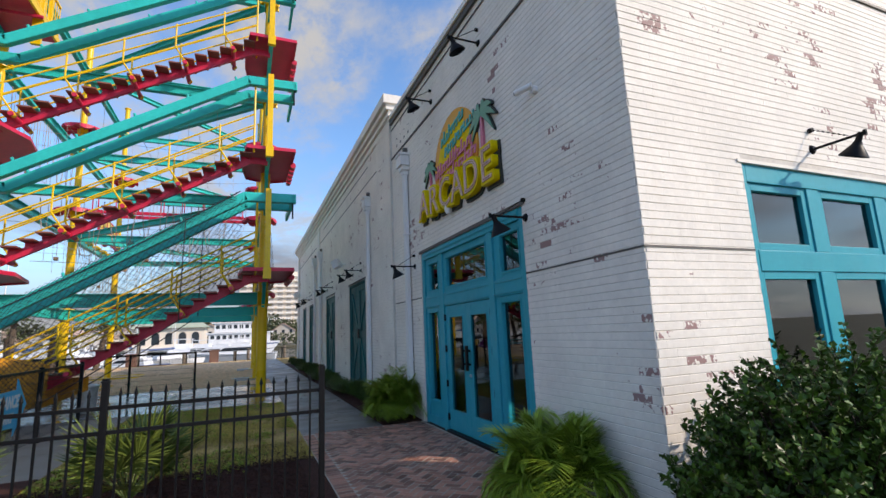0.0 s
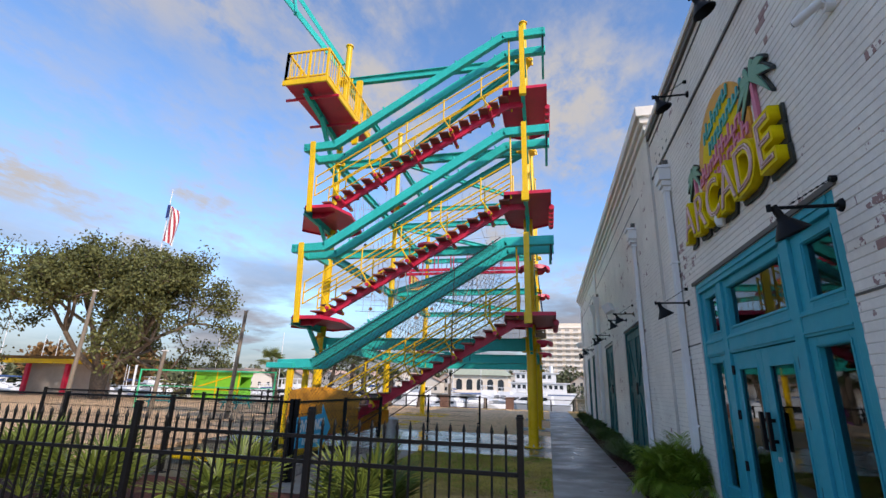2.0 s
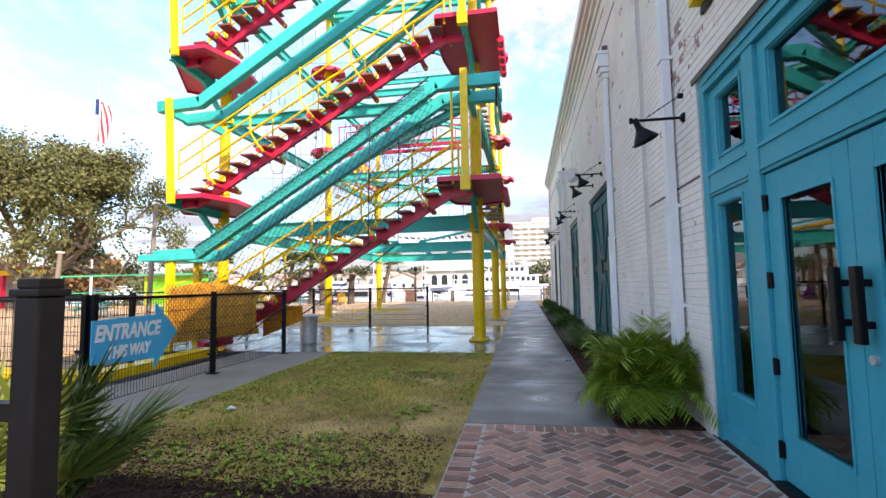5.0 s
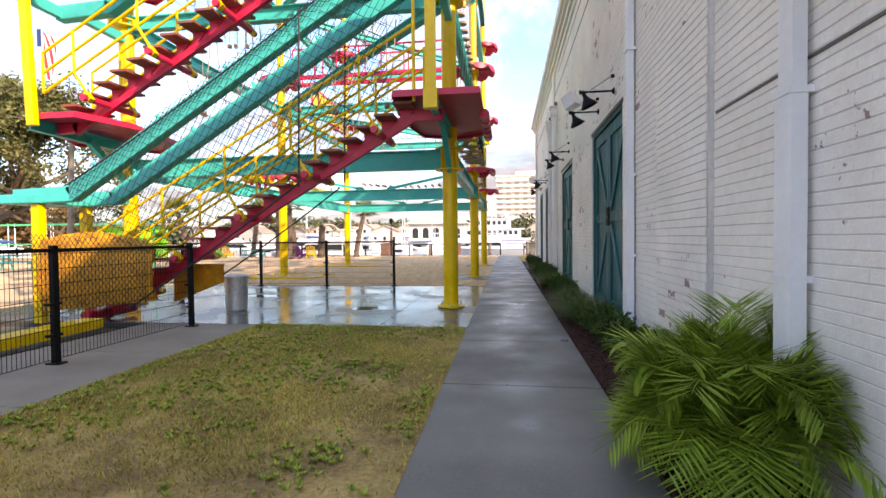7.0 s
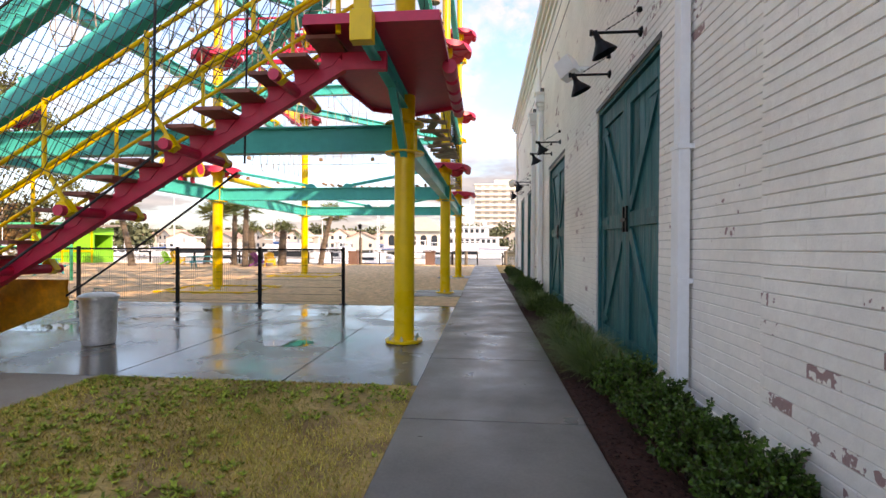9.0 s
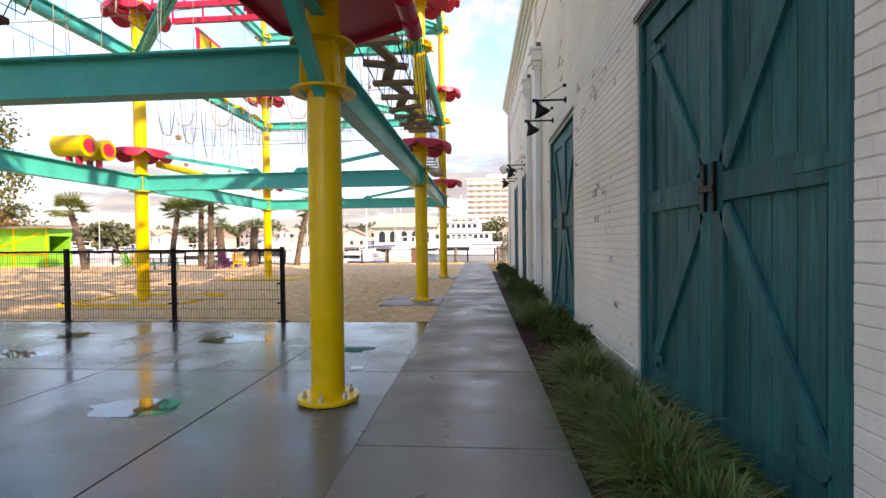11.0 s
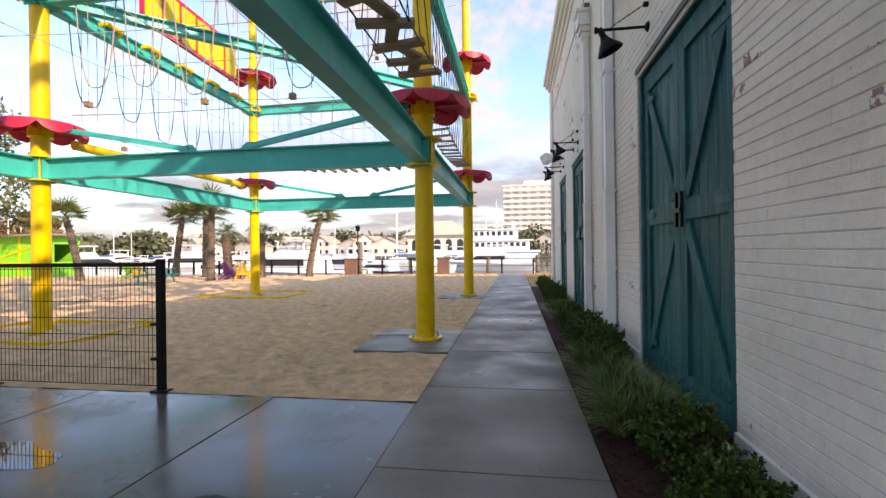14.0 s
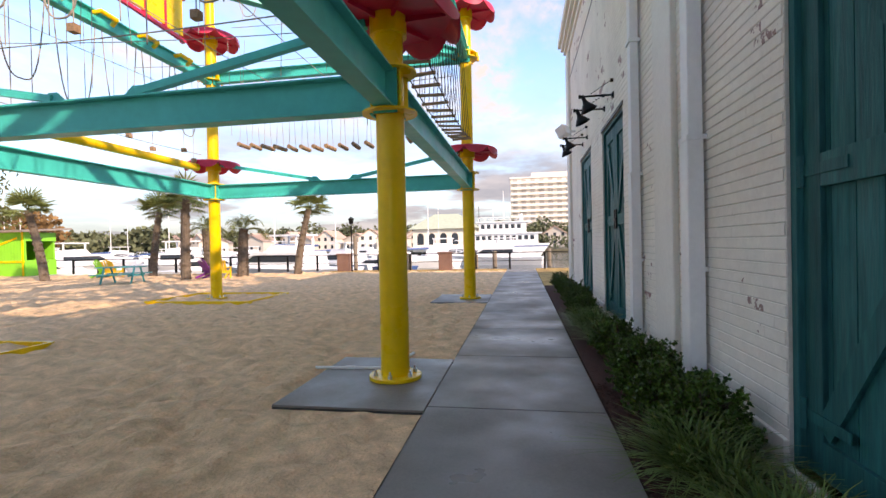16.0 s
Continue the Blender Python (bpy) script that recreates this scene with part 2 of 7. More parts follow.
M_WATER = mat("harbour_water", (0.035, 0.05, 0.06), 0.12, bump=0.35, bump_scale=1.6, coords="World", spec=0.6)
M_LEAF = mat("shrub_leaf", (0.046, 0.098, 0.012), 0.38, island=0.55, spec=0.3)
M_CROWN = mat("palm_crown", (0.15, 0.185, 0.06), 0.5, island=0.4, spec=0.3)
M_FAN = mat("fan_leaf", (0.11, 0.15, 0.028), 0.45, island=0.4, spec=0.35)
M_LEAF_Y = mat("palm_leaf", (0.215, 0.31, 0.03), 0.45, island=0.35, spec=0.4)
M_WEED = mat("weed_leaf", (0.28, 0.34, 0.04), 0.6, island=0.5, spec=0.25)
M_LEAF_G = mat("grass_tuft_leaf", (0.105, 0.160, 0.035), 0.5, island=0.4, spec=0.35)
M_OAK = mat("oak_leaf", (0.115, 0.122, 0.042), 0.6, island=0.5, spec=0.25)
# lightened and greyed, so that distance haze sits in the leaf colour
M_FARTREE = mat("far_foliage_hazed", (0.115, 0.13, 0.075), 0.8, island=0.45, spec=0.1)
M_AUTUMN = mat("autumn_foliage", (0.20, 0.115, 0.05), 0.8, island=0.4, spec=0.1)
M_BARK = mat("bark", (0.13, 0.098, 0.072), 0.9, grain=0.35, grain_scale=8, blotch=0.25, bump=0.9, bump_scale=14)
M_POLE = mat("pole_wood", (0.22, 0.18, 0.14), 0.85, grain=0.25, bump=0.3)
M_TWIG = mat("twig", (0.07, 0.05, 0.035), 0.9, grain=0.3)
M_TARP = mat("yellow_fabric", (0.66, 0.27, 0.006), 0.6, grain=0.15, grain_scale=12, blotch=0.25, blotch_scale=3, bump=0.5, bump_scale=9)
M_SIGNB = mat("sign_blue", (0.012, 0.42, 0.68), 0.4, blotch=0.05, grain=0.03)
M_SIGNW = mat("sign_white", (0.78, 0.80, 0.80), 0.5, grain=0.03)
M_PINK = mat("sign_pink", (0.70, 0.20, 0.30), 0.5, blotch=0.08, grain=0.05)
M_ORANGE = mat("sign_orange", (0.80, 0.36, 0.04), 0.5, blotch=0.15, blotch_scale=2, grain=0.05)
M_PALMSIGN = mat("sign_green", (0.16, 0.36, 0.24), 0.5, blotch=0.1, grain=0.05)
M_TURQ = mat("sign_turquoise", (0.05, 0.42, 0.42), 0.5, blotch=0.1, grain=0.05)
M_OUTLINE_SHADOW = mat("sign_outline_shadow", (0.03, 0.035, 0.03), 0.6, grain=0.1)
M_BULB = mat("sign_bulb", (0.80, 0.50, 0.48), 0.3, grain=0.03)
M_LETTER = mat("sign_yellow", (0.82, 0.60, 0.004), 0.5, spec=0.12, blotch=0.08, blotch_scale=3, grain=0.05)
# yellow darkened to brown: shade of an open letter put into its flat face
M_LETTERIN = mat("letter_face", (0.36, 0.20, 0.02), 0.5, blotch=0.15, grain=0.05)
M_LIME = mat("lime_boards", (0.19, 0.62, 0.045), 0.55, blotch=0.08, grain=0.06, bump=0.1)
M_ROOF = mat("hut_roof", (0.25, 0.21, 0.18), 0.8, blotch=0.2, grain=0.2)
M_ADIR_Y = mat("chair_yellow", (0.80, 0.52, 0.03), 0.45, grain=0.05)
M_ADIR_P = mat("chair_purple", (0.22, 0.03, 0.24), 0.45, grain=0.05)
M_TABLE = mat("table_teal", (0.01, 0.36, 0.37), 0.5, grain=0.08, blotch=0.1)
M_HULL = mat("boat_white", (0.80, 0.81, 0.82), 0.35, grain=0.03, blotch=0.05)
M_HULLB = mat("boat_blue", (0.04, 0.10, 0.25), 0.35, grain=0.05)
M_BOATGLASS = mat("boat_window", (0.03, 0.04, 0.05), 0.15, grain=0.05)
M_CONDO = mat("condo_cream", (0.82, 0.72, 0.60), 0.7, grain=0.04, blotch=0.05, blotch_scale=0.05)
M_CONDOW = mat("condo_white", (0.85, 0.80, 0.73), 0.6, grain=0.03)
M_CONDOG = mat("condo_glass", (0.46, 0.42, 0.37), 0.2, grain=0.1)
M_HOUSE = mat("house_wall", (0.66, 0.60, 0.53), 0.7, per_object=0.25, blotch=0.06)
M_HOUSER = mat("house_roof", (0.42, 0.29, 0.23), 0.8, per_object=0.35, blotch=0.1)
M_GREENROOF = mat("pale_green_roof", (0.42, 0.47, 0.36), 0.7, blotch=0.1)
M_BRICKPIER = mat("quay_brick", (0.20, 0.11, 0.085), 0.8, grain=0.3, blotch=0.2)
M_FLAG_R = mat("flag_red", (0.45, 0.03, 0.05), 0.7, grain=0.05)
M_FLAG_B = mat("flag_blue", (0.03, 0.05, 0.18), 0.7, grain=0.05)
# darkness of the unlit room, put into the colour of its floor and walls
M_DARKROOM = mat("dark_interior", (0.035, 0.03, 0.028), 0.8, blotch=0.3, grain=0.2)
M_WRITE = mat("paper", (0.62, 0.66, 0.62), 0.7, grain=0.05)
M_NETGREEN = mat("net_band_green", (0.02, 0.55, 0.25), 0.6, grain=0.05)
M_BEIGE = mat("building_beige", (0.42, 0.37, 0.31), 0.8, blotch=0.08, grain=0.05)


def glass(name, tint, rough=0.02):
    m = bpy.data.materials.new(name)
    m.use_nodes = True
    nt = m.node_tree
    nt.nodes.clear()
    out = nt.nodes.new("ShaderNodeOutputMaterial")
    g = nt.nodes.new("ShaderNodeBsdfGlossy")
    g.inputs["Roughness"].default_value = rough
    g.inputs["Color"].default_value = (0.9, 0.95, 0.95, 1)
    t = nt.nodes.new("ShaderNodeBsdfTransparent")
    t.inputs["Color"].default_value = (*tint, 1)
    f = nt.nodes.new("ShaderNodeFresnel")
    f.inputs["IOR"].default_value = 1.75
    mx = nt.nodes.new("ShaderNodeMixShader")
    nt.links.new(f.outputs[0], mx.inputs[0])
    nt.links.new(t.outputs[0], mx.inputs[1])
    nt.links.new(g.outputs[0], mx.inputs[2])
    nt.links.new(mx.outputs[0], out.inputs["Surface"])
    return m


M_GLASS = glass("window_glass", (0.30, 0.33, 0.33))


# ---------------------------------------------------------------- builders
class Mesh:
    """Collects simple solids into one mesh."""

    def __init__(self):
        self.v, self.f = [], []

    def add(self, verts, faces):
        n = len(self.v)
        self.v.extend(tuple(p) for p in verts)
        self.f.extend(tuple(i + n for i in f) for f in faces)
        return self

    def box(self, x0, x1, y0, y1, z0, z1):
        v = [(x, y, z) for z in (z0, z1) for y in (y0, y1) for x in (x0, x1)]
        return self.add(v, [(0, 2, 3, 1), (4, 5, 7, 6), (0, 1, 5, 4), (2, 6, 7, 3), (0, 4, 6, 2), (1, 3, 7, 5)])

    def beam(self, p, q, w, h, up=(0, 0, 1)):
        """A box from p to q, w wide and h high."""
        p, q, up = Vector(p), Vector(q), Vector(up)
        d = (q - p).normalized()
        s = d.cross(up)
        s = s.normalized() if s.length > 1e-6 else Vector((1, 0, 0))
        u = s.cross(d).normalized()
        v = [e + s * (a * w / 2) + u * (b * h / 2) for e in (p, q) for a, b in ((-1, -1), (1, -1), (1, 1), (-1, 1))]
        return self.add(v, [(0, 1, 2, 3), (7, 6, 5, 4), (0, 4, 5, 1), (1, 5, 6, 2), (2, 6, 7, 3), (3, 7, 4, 0)])

    def ibeam(self, p, q, w, h, t=0.02):
        """A rolled I-section."""
        d = (Vector(q) - Vector(p)).normalized()
        s = d.cross(Vector((0, 0, 1))).normalized()
        u = s.cross(d)
        for off, ww, hh in ((0, t, h), (h / 2 - t / 2, w, t), (-h / 2 + t / 2, w, t)):
            self.beam(Vector(p) + u * off, Vector(q) + u * off, ww, hh)
        return self

    def cyl(self, p, q, r, r2=None, n=12, caps=True):
        p, q = Vector(p), Vector(q)
        r2 = r if r2 is None else r2
        d = (q - p).normalized()
        a = d.orthogonal().normalized()
        b = d.cross(a)
        ring = [(math.cos(2 * math.pi * i / n), math.sin(2 * math.pi * i / n)) for i in range(n)]
        v = [p + (a * c + b * s) * r for c, s in ring] + [q + (a * c + b * s) * r2 for c, s in ring]
        f = [(i, (i + 1) % n, n + (i + 1) % n, n + i) for i in range(n)]
        if caps:
            f += [tuple(range(n - 1, -1, -1)), tuple(range(n, 2 * n))]
        return self.add(v, f)

    def path(self, pts, r, n=6):
        pts = [Vector(p) for p in pts]
        v, side = [], None
        for i, p in enumerate(pts):
            d = (pts[min(i + 1, len(pts) - 1)] - pts[max(i - 1, 0)]).normalized()
            side = d.orthogonal().normalized() if side is None else (side - d * side.dot(d)).normalized()
            b = d.cross(side)
            v += [p + (side * math.cos(2 * math.pi * k / n) + b * math.sin(2 * math.pi * k / n)) * r for k in range(n)]
        return self.add(v, [(i * n + k, i * n + (k + 1) % n, (i + 1) * n + (k + 1) % n, (i + 1) * n + k) for i in range(len(pts) - 1) for k in range(n)])

    def lathe(self, profile, centre=(0, 0, 0), n=20):
        """Turns (radius, height) pairs round a vertical axis."""
        c = Vector(centre)
        m = len(profile)
        v = [c + Vector((r * math.cos(2 * math.pi * i / n), r * math.sin(2 * math.pi * i / n), z)) for i in range(n) for r, z in profile]
        f = [(i * m + j, ((i + 1) % n) * m + j, ((i + 1) % n) * m + j + 1, i * m + j + 1) for i in range(n) for j in range(m - 1)]
        return self.add(v, f)

    def prism(self, outline, z0, z1, axis="z"):
        """A flat outline of (a, b) pairs, given thickness along an axis."""
        n = len(outline)
        place = {"z": lambda a, b, c: (a, b, c), "x": lambda a, b, c: (c, a, b), "y": lambda a, b, c: (a, c, b)}[axis]
        v = [place(a, b, z0) for a, b in outline] + [place(a, b, z1) for a, b in outline]
        f = [(i, (i + 1) % n, n + (i + 1) % n, n + i) for i in range(n)] + [tuple(range(n - 1, -1, -1)), tuple(range(n, 2 * n))]
        return self.add(v, f)

    def data(self, name, material, bevel=0.0, smooth=False):
        me = bpy.data.meshes.new(name)
        me.from_pydata(self.v, [], self.f)
        bm = bmesh.new()
        bm.from_mesh(me)
        if len(self.f) < 4000:
            bmesh.ops.recalc_face_normals(bm, faces=bm.faces)
        if bevel:
            sharp = [e for e in bm.edges if len(e.link_faces) == 2 and e.calc_face_angle() > 0.6]
            bmesh.ops.bevel(bm, geom=sharp, offset=bevel, segments=2, profile=0.6, affect="EDGES", clamp_overlap=True)
        if smooth:
            for f in bm.faces:
                f.smooth = True
            for e in bm.edges:
                if len(e.link_faces) == 2 and e.calc_face_angle() > 0.7:
                    e.smooth = False
        bm.to_mesh(me)
        bm.free()
        me.materials.append(material)
        return me


def part(name, mesh, material, parent=None, label="", bevel=0.0, smooth=False):
    ob = new(name, mesh.data(name, material, bevel, smooth) if isinstance(mesh, Mesh) else mesh)
    if parent:
        ob.parent = parent
        ob.matrix_parent_inverse = parent.matrix_basis.inverted()
    return tagged(ob, label) if label else ob


def thing(name, place, label, category, group="", kind=""):
    ob = new(name)
    ob.empty_display_size = 0.1
    ob.matrix_basis = pose(*place) if not isinstance(place, Matrix) else place
    return tagged(ob, label, category, group, kind)


def solid(name, mesh, material, label, category="", kind="", bevel=0.0, smooth=False, group=""):
    return tagged(part(name, mesh, material, None, "", bevel, smooth), label, category, group, kind)


# ---------------------------------------------------------------- ground
solid("ground", Mesh().add([(-900, -300, -0.12), (900, -300, -0.12), (900, 46, -0.12), (-900, 46, -0.12), (-900, 46, -2.5), (900, 46, -2.5)], [(0, 1, 2, 3), (3, 2, 5, 4)]),
      M_GROUND, "dull brown-green earth that reaches the harbour edge", "ground", "structure")
solid("water", Mesh().add([(-1500, 46, -1.1), (1500, 46, -1.1), (1500, 140, -1.1), (-1500, 140, -1.1)], [(0, 1, 2, 3)]), M_WATER, "calm grey harbour water with small ripples", "water", "structure")
solid("ground_far_shore", Mesh().add([(-2500, 140, -0.3), (2500, 140, -0.3), (2500, 4000, -0.3), (-2500, 4000, -0.3), (-2500, 140, -2), (2500, 140, -2)], [(0, 1, 2, 3), (0, 1, 5, 4)]),
      M_GROUND, "far green-brown shore across the harbour", "ground", "structure")


def slab_set(name, xs, ys, material, label, top=0.0, gap=0.012, skip=()):
    base = thing(name, (xs[0], ys[0], 0), label, "pavement", kind="structure")
    part("joint_bed", Mesh().box(xs[0], xs[-1], ys[0], ys[-1], -0.12, top - 0.02), M_JOINT, base, "dark joints between the slabs")
    for x0, x1 in zip(xs, xs[1:]):
        for y0, y1 in zip(ys, ys[1:]):
            e = [gap / 2 if v not in (xs[0], xs[-1], ys[0], ys[-1]) else 0.0005 for v in (x0, x1, y0, y1)]
            part("slab", Mesh().box(x0 + e[0], x1 - e[1], y0 + e[2], y1 - e[3], -0.1, top), material, base, bevel=0.006)
    return base


WALK_Y = [9.42, 11.51, 13.52, 15.68, 17.65, 19.54, 21.45, 23.26, 25.2] + [25.2 + 1.93 * i for i in range(1, 11)]
slab_set("pavement_walk", [0.85, 2.40], WALK_Y, M_CONC, "damp grey concrete walk of square slabs beside the wall")
slab_set("pavement_terrace", [-9.6, -7.0, -4.75, -2.66, -0.63, 0.8495], [14.45, 17.6, 20.9], M_WET, "rain-wet grey concrete terrace slabs with puddles")
slab_set("pavement_queue", [-4.9, -2.75], [8.5, 10.45, 12.4, 14.448], M_CONC_TAN, "grey-brown concrete path along the mesh fence")
for cx, cy in ((0.0, 24.2), (0.0, 31.7)):
    slab_set("pavement_pad", [cx - 0.58, 0.8495], [cy - 1.08, cy + 0.75], M_CONC, "small wet concrete pad under a yellow column", top=0.01)

# sand: uneven, trodden
def sand_height(x, y):
    h = 0.035 * noise.noise((x * 0.45, y * 0.45, 0)) + 0.075 * noise.noise((x * 2.3, y * 2.3, 3)) + 0.080 * noise.noise((x * 4.4, y * 4.4, 7))
    edge = min(1.0, (y - 20.85) / 0.5, (0.9 - x) / 0.5)
    off = min(max(-0.60 - x, abs(y - c) - 0.93) for c in (24.035, 31.535))
    pad = min(max(off / 0.35, 0.0), 1.0)
    return -0.03 if off < 0.06 else 0.002 + (0.004 + h * max(edge, 0.0) * 0.8) * pad


nx, ny = 300, 290
xs = [0.8495 - 34.0 * (i / nx) ** 1.55 for i in range(nx + 1)]
ys = [20.9 + 23.0 * (j / ny) ** 1.25 for j in range(ny + 1)]
sand = Mesh()
sand.v = [(x, y, sand_height(x, y)) for y in ys for x in xs]
sand.f = [(j * (nx + 1) + i, (j + 1) * (nx + 1) + i, (j + 1) * (nx + 1) + i + 1, j * (nx + 1) + i + 1) for j in range(ny) for i in range(nx)]
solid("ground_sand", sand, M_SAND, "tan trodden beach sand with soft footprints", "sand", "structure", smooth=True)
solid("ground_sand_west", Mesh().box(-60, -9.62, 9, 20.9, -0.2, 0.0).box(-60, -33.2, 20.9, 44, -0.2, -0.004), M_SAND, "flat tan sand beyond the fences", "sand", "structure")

# lawn patch and planting beds
solid("ground_lawn", Mesh().box(-2.745, 0.8495, 7.65, 14.448, -0.2, 0.0), M_SOIL, "patchy yellow-green lawn with bare brown soil", "lawn", "structure")
solid("ground_mulch_bed", Mesh().box(-2.74, 0.838, 4.02, 7.65, -0.2, 0.012).box(-9.0, -4.92, 4.02, 9.0, -0.2, 0.016).box(-4.90, -2.76, 4.02, 8.495, -0.2, 0.014), M_MULCH, "dark red-brown bark mulch bed along the iron fence", "mulch", "structure")
solid("ground_wall_bed", Mesh().box(2.412, 3.26, 9.40, 35.0, -0.2, 0.02).box(2.5, 9.0, 1.2, 3.16, -0.2, 0.02).box(2.5, 3.2, 3.16, 5.1, -0.2, 0.02), M_MULCH,
      "dark red-brown bark mulch bed along the wall", "mulch", "structure")
solid("ground_far_lawn", Mesh().box(-9.5, 0.83, 43.2, 46, -0.15, 0.0).box(2.42, 9, 35, 46, -0.15, 0.0), M_SOIL, "strip of lawn before the quay rail", "lawn", "structure")


# ---------------------------------------------------------------- building
WX, SY = 3.25, 3.17          # faces of the long wall and of the sunny end wall
COURSE, BRICK = 0.081, 0.235
WEST_OPEN = [(5.20, 9.22, 0.0, 3.42), (14.32, 16.86, 0.12, 3.50), (19.79, 22.19, 0.12, 3.45), (26.60, 28.45, 0.12, 3.50), (29.95, 31.70, 0.12, 3.50)]
SOUTH_OPEN = [(4.80, 9.6, 0.70, 3.46)]


def wall_boxes(a0, a1, z1, openings):
    """Rectangles of wall round the openings, as (a0, a1, z0, z1)."""
    out, a = [], a0
    for o0, o1, b, t in sorted(openings):
        out += [(a, o0, 0, z1), (o0, o1, t, z1)]
        if b > 0:
            out.append((o0, o1, 0, b))
        a = o1
    out.append((a, a1, 0, z1))
    return out


wall_w = thing("wall_west", (WX, SY, 0), "white-painted old brick wall, paint chipped to the red brick", "wall", kind="structure")
wall_s = thing("wall_south", (WX, SY, 0), "sunlit white-painted brick end wall with worn red spots", "wall", kind="structure")
core = Mesh()
for a0, a1, z0, z1 in wall_boxes(SY + 0.004, 34.6, 7.3, WEST_OPEN):
    core.box(WX + 0.002, WX + 0.36, a0, a1, z0, z1)
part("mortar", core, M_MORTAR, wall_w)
core = Mesh()
for a0, a1, z0, z1 in wall_boxes(WX + 0.37, 22.0, 7.3, SOUTH_OPEN):
    core.box(a0, a1, SY + 0.002, SY + 0.36, z0, z1)
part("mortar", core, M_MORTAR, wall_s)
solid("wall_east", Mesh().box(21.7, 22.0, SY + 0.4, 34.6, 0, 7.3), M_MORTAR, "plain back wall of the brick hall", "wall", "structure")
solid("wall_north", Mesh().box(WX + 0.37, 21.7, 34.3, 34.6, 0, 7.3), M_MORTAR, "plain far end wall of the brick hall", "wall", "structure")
solid("roof", Mesh().box(WX + 0.37, 21.7, SY + 0.37, 34.3, 6.9, 7.05), M_CAP, "flat dark roof behind the parapet", "roof", "structure")
solid("floor", Mesh().box(WX + 0.02, 21.7, SY + 0.37, 34.3, -0.1, 0.02), M_DARKROOM, "floor inside the hall, coloured as dark as the unlit room", "floor", "structure")
solid("wall_inner", Mesh().box(WX + 3.2, WX + 3.3, SY + 0.4, 12, 0, 6.9).box(WX + 0.4, 9.9, 11.9, 12, 0.02, 6.9).box(WX + 1.4, WX + 1.5, 12, 34, 0.02, 6.9), M_DARKROOM, "inner wall behind the glass doors, coloured as dark as the unlit room", "wall", "structure")

# plinth, string lines, pilasters, cornice
solid("trim_plinth", Mesh().box(WX - 0.028, WX + 0.01, 9.28, 14.31, 0.0, 0.26).box(WX - 0.028, WX + 0.01, 16.87, 19.78, 0, 0.26).box(WX - 0.028, WX + 0.01, 22.20, 26.59, 0, 0.26)
      .box(WX - 0.028, WX + 0.01, 28.46, 29.94, 0, 0.26).box(WX - 0.028, WX + 0.01, 31.71, 34.6, 0, 0.26), M_STUCCO, "rough white-painted concrete footing along the wall", "trim", "structure", bevel=0.012)
solid("trim_coping", Mesh().box(WX - 0.09, WX + 0.42, SY - 0.09, 11.14, 7.3, 7.42).box(WX + 0.42, 22, SY - 0.09, SY + 0.42, 7.3, 7.42), M_STUCCO, "pale stone coping on the parapet", "trim", "structure", bevel=0.015)
solid("trim_coping_edge", Mesh().box(WX - 0.055, WX - 0.001, SY - 0.05, 11.14, 7.18, 7.3).box(WX - 0.02, WX - 0.001, SY - 0.05, 11.14, 7.02, 7.05), M_CAP, "dark metal drip edge under the coping", "trim", "structure")
# proud strips, dark to stand for the shade in the wall's grooves
solid("trim_string_line", Mesh().box(WX - 0.03, WX + 0.003, SY - 0.02, 11.14, 6.22, 6.26).box(WX - 0.012, WX + 0.003, SY - 0.01, 5.19, 2.48, 2.50).box(WX - 0.012, WX + 0.003, 9.24, 11.1, 2.48, 2.50)
      .box(WX, 4.79, SY - 0.012, SY + 0.003, 2.48, 2.50).box(WX - 0.02, 22, SY - 0.03, SY + 0.003, 6.22, 6.26), M_CAP, "thin dark strips in place of shaded grooves across the brickwork", "trim", "structure")
corn = Mesh()
for z0, z1, o in ((7.25, 7.42, 0.05), (7.42, 7.56, 0.12), (7.56, 7.70, 0.20), (7.70, 7.94, 0.28)):
    corn.box(WX - o, WX + 0.40, 11.15 - o, 34.6 + o, z0, z1)
solid("trim_cornice", corn, M_STUCCO, "stepped cream cornice along the roof edge", "trim", "structure", bevel=0.012)
solid("trim_cornice_lines", Mesh().box(WX - 0.012, WX + 0.003, 12.6, 24.0, 6.45, 6.48).box(WX - 0.012, WX + 0.003, 25.5, 34.0, 6.45, 6.48).box(WX - 0.012, WX + 0.003, 13.8, 23.0, 6.95, 6.98), M_CAP, "fine dark lines in the render below the cornice", "trim", "structure")
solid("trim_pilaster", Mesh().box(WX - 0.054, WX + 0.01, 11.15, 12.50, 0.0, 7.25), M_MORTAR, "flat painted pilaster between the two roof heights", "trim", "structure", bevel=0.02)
solid("trim_pilaster_far", Mesh().box(WX - 0.06, WX + 0.01, 24.1, 24.75, 0.0, 7.25), M_STUCCO, "flat cream painted pilaster", "trim", "structure", bevel=0.02)
solid("trim_pilaster_end", Mesh().box(WX - 0.08, WX + 0.01, 33.9, 34.62, 0.0, 7.25), M_STUCCO, "flat painted pilaster at the wall's end", "trim", "structure", bevel=0.02)


# ---------------------------------------------------------------- ropes course
CX, CY = (0.33, -7.10), (16.65, 24.1, 31.5)
BEAM_Z, DECK_Z, RISE = (3.10, 6.38, 10.1, 14.0), (3.92, 7.60, 11.35), 3.67
TOP = 15.8


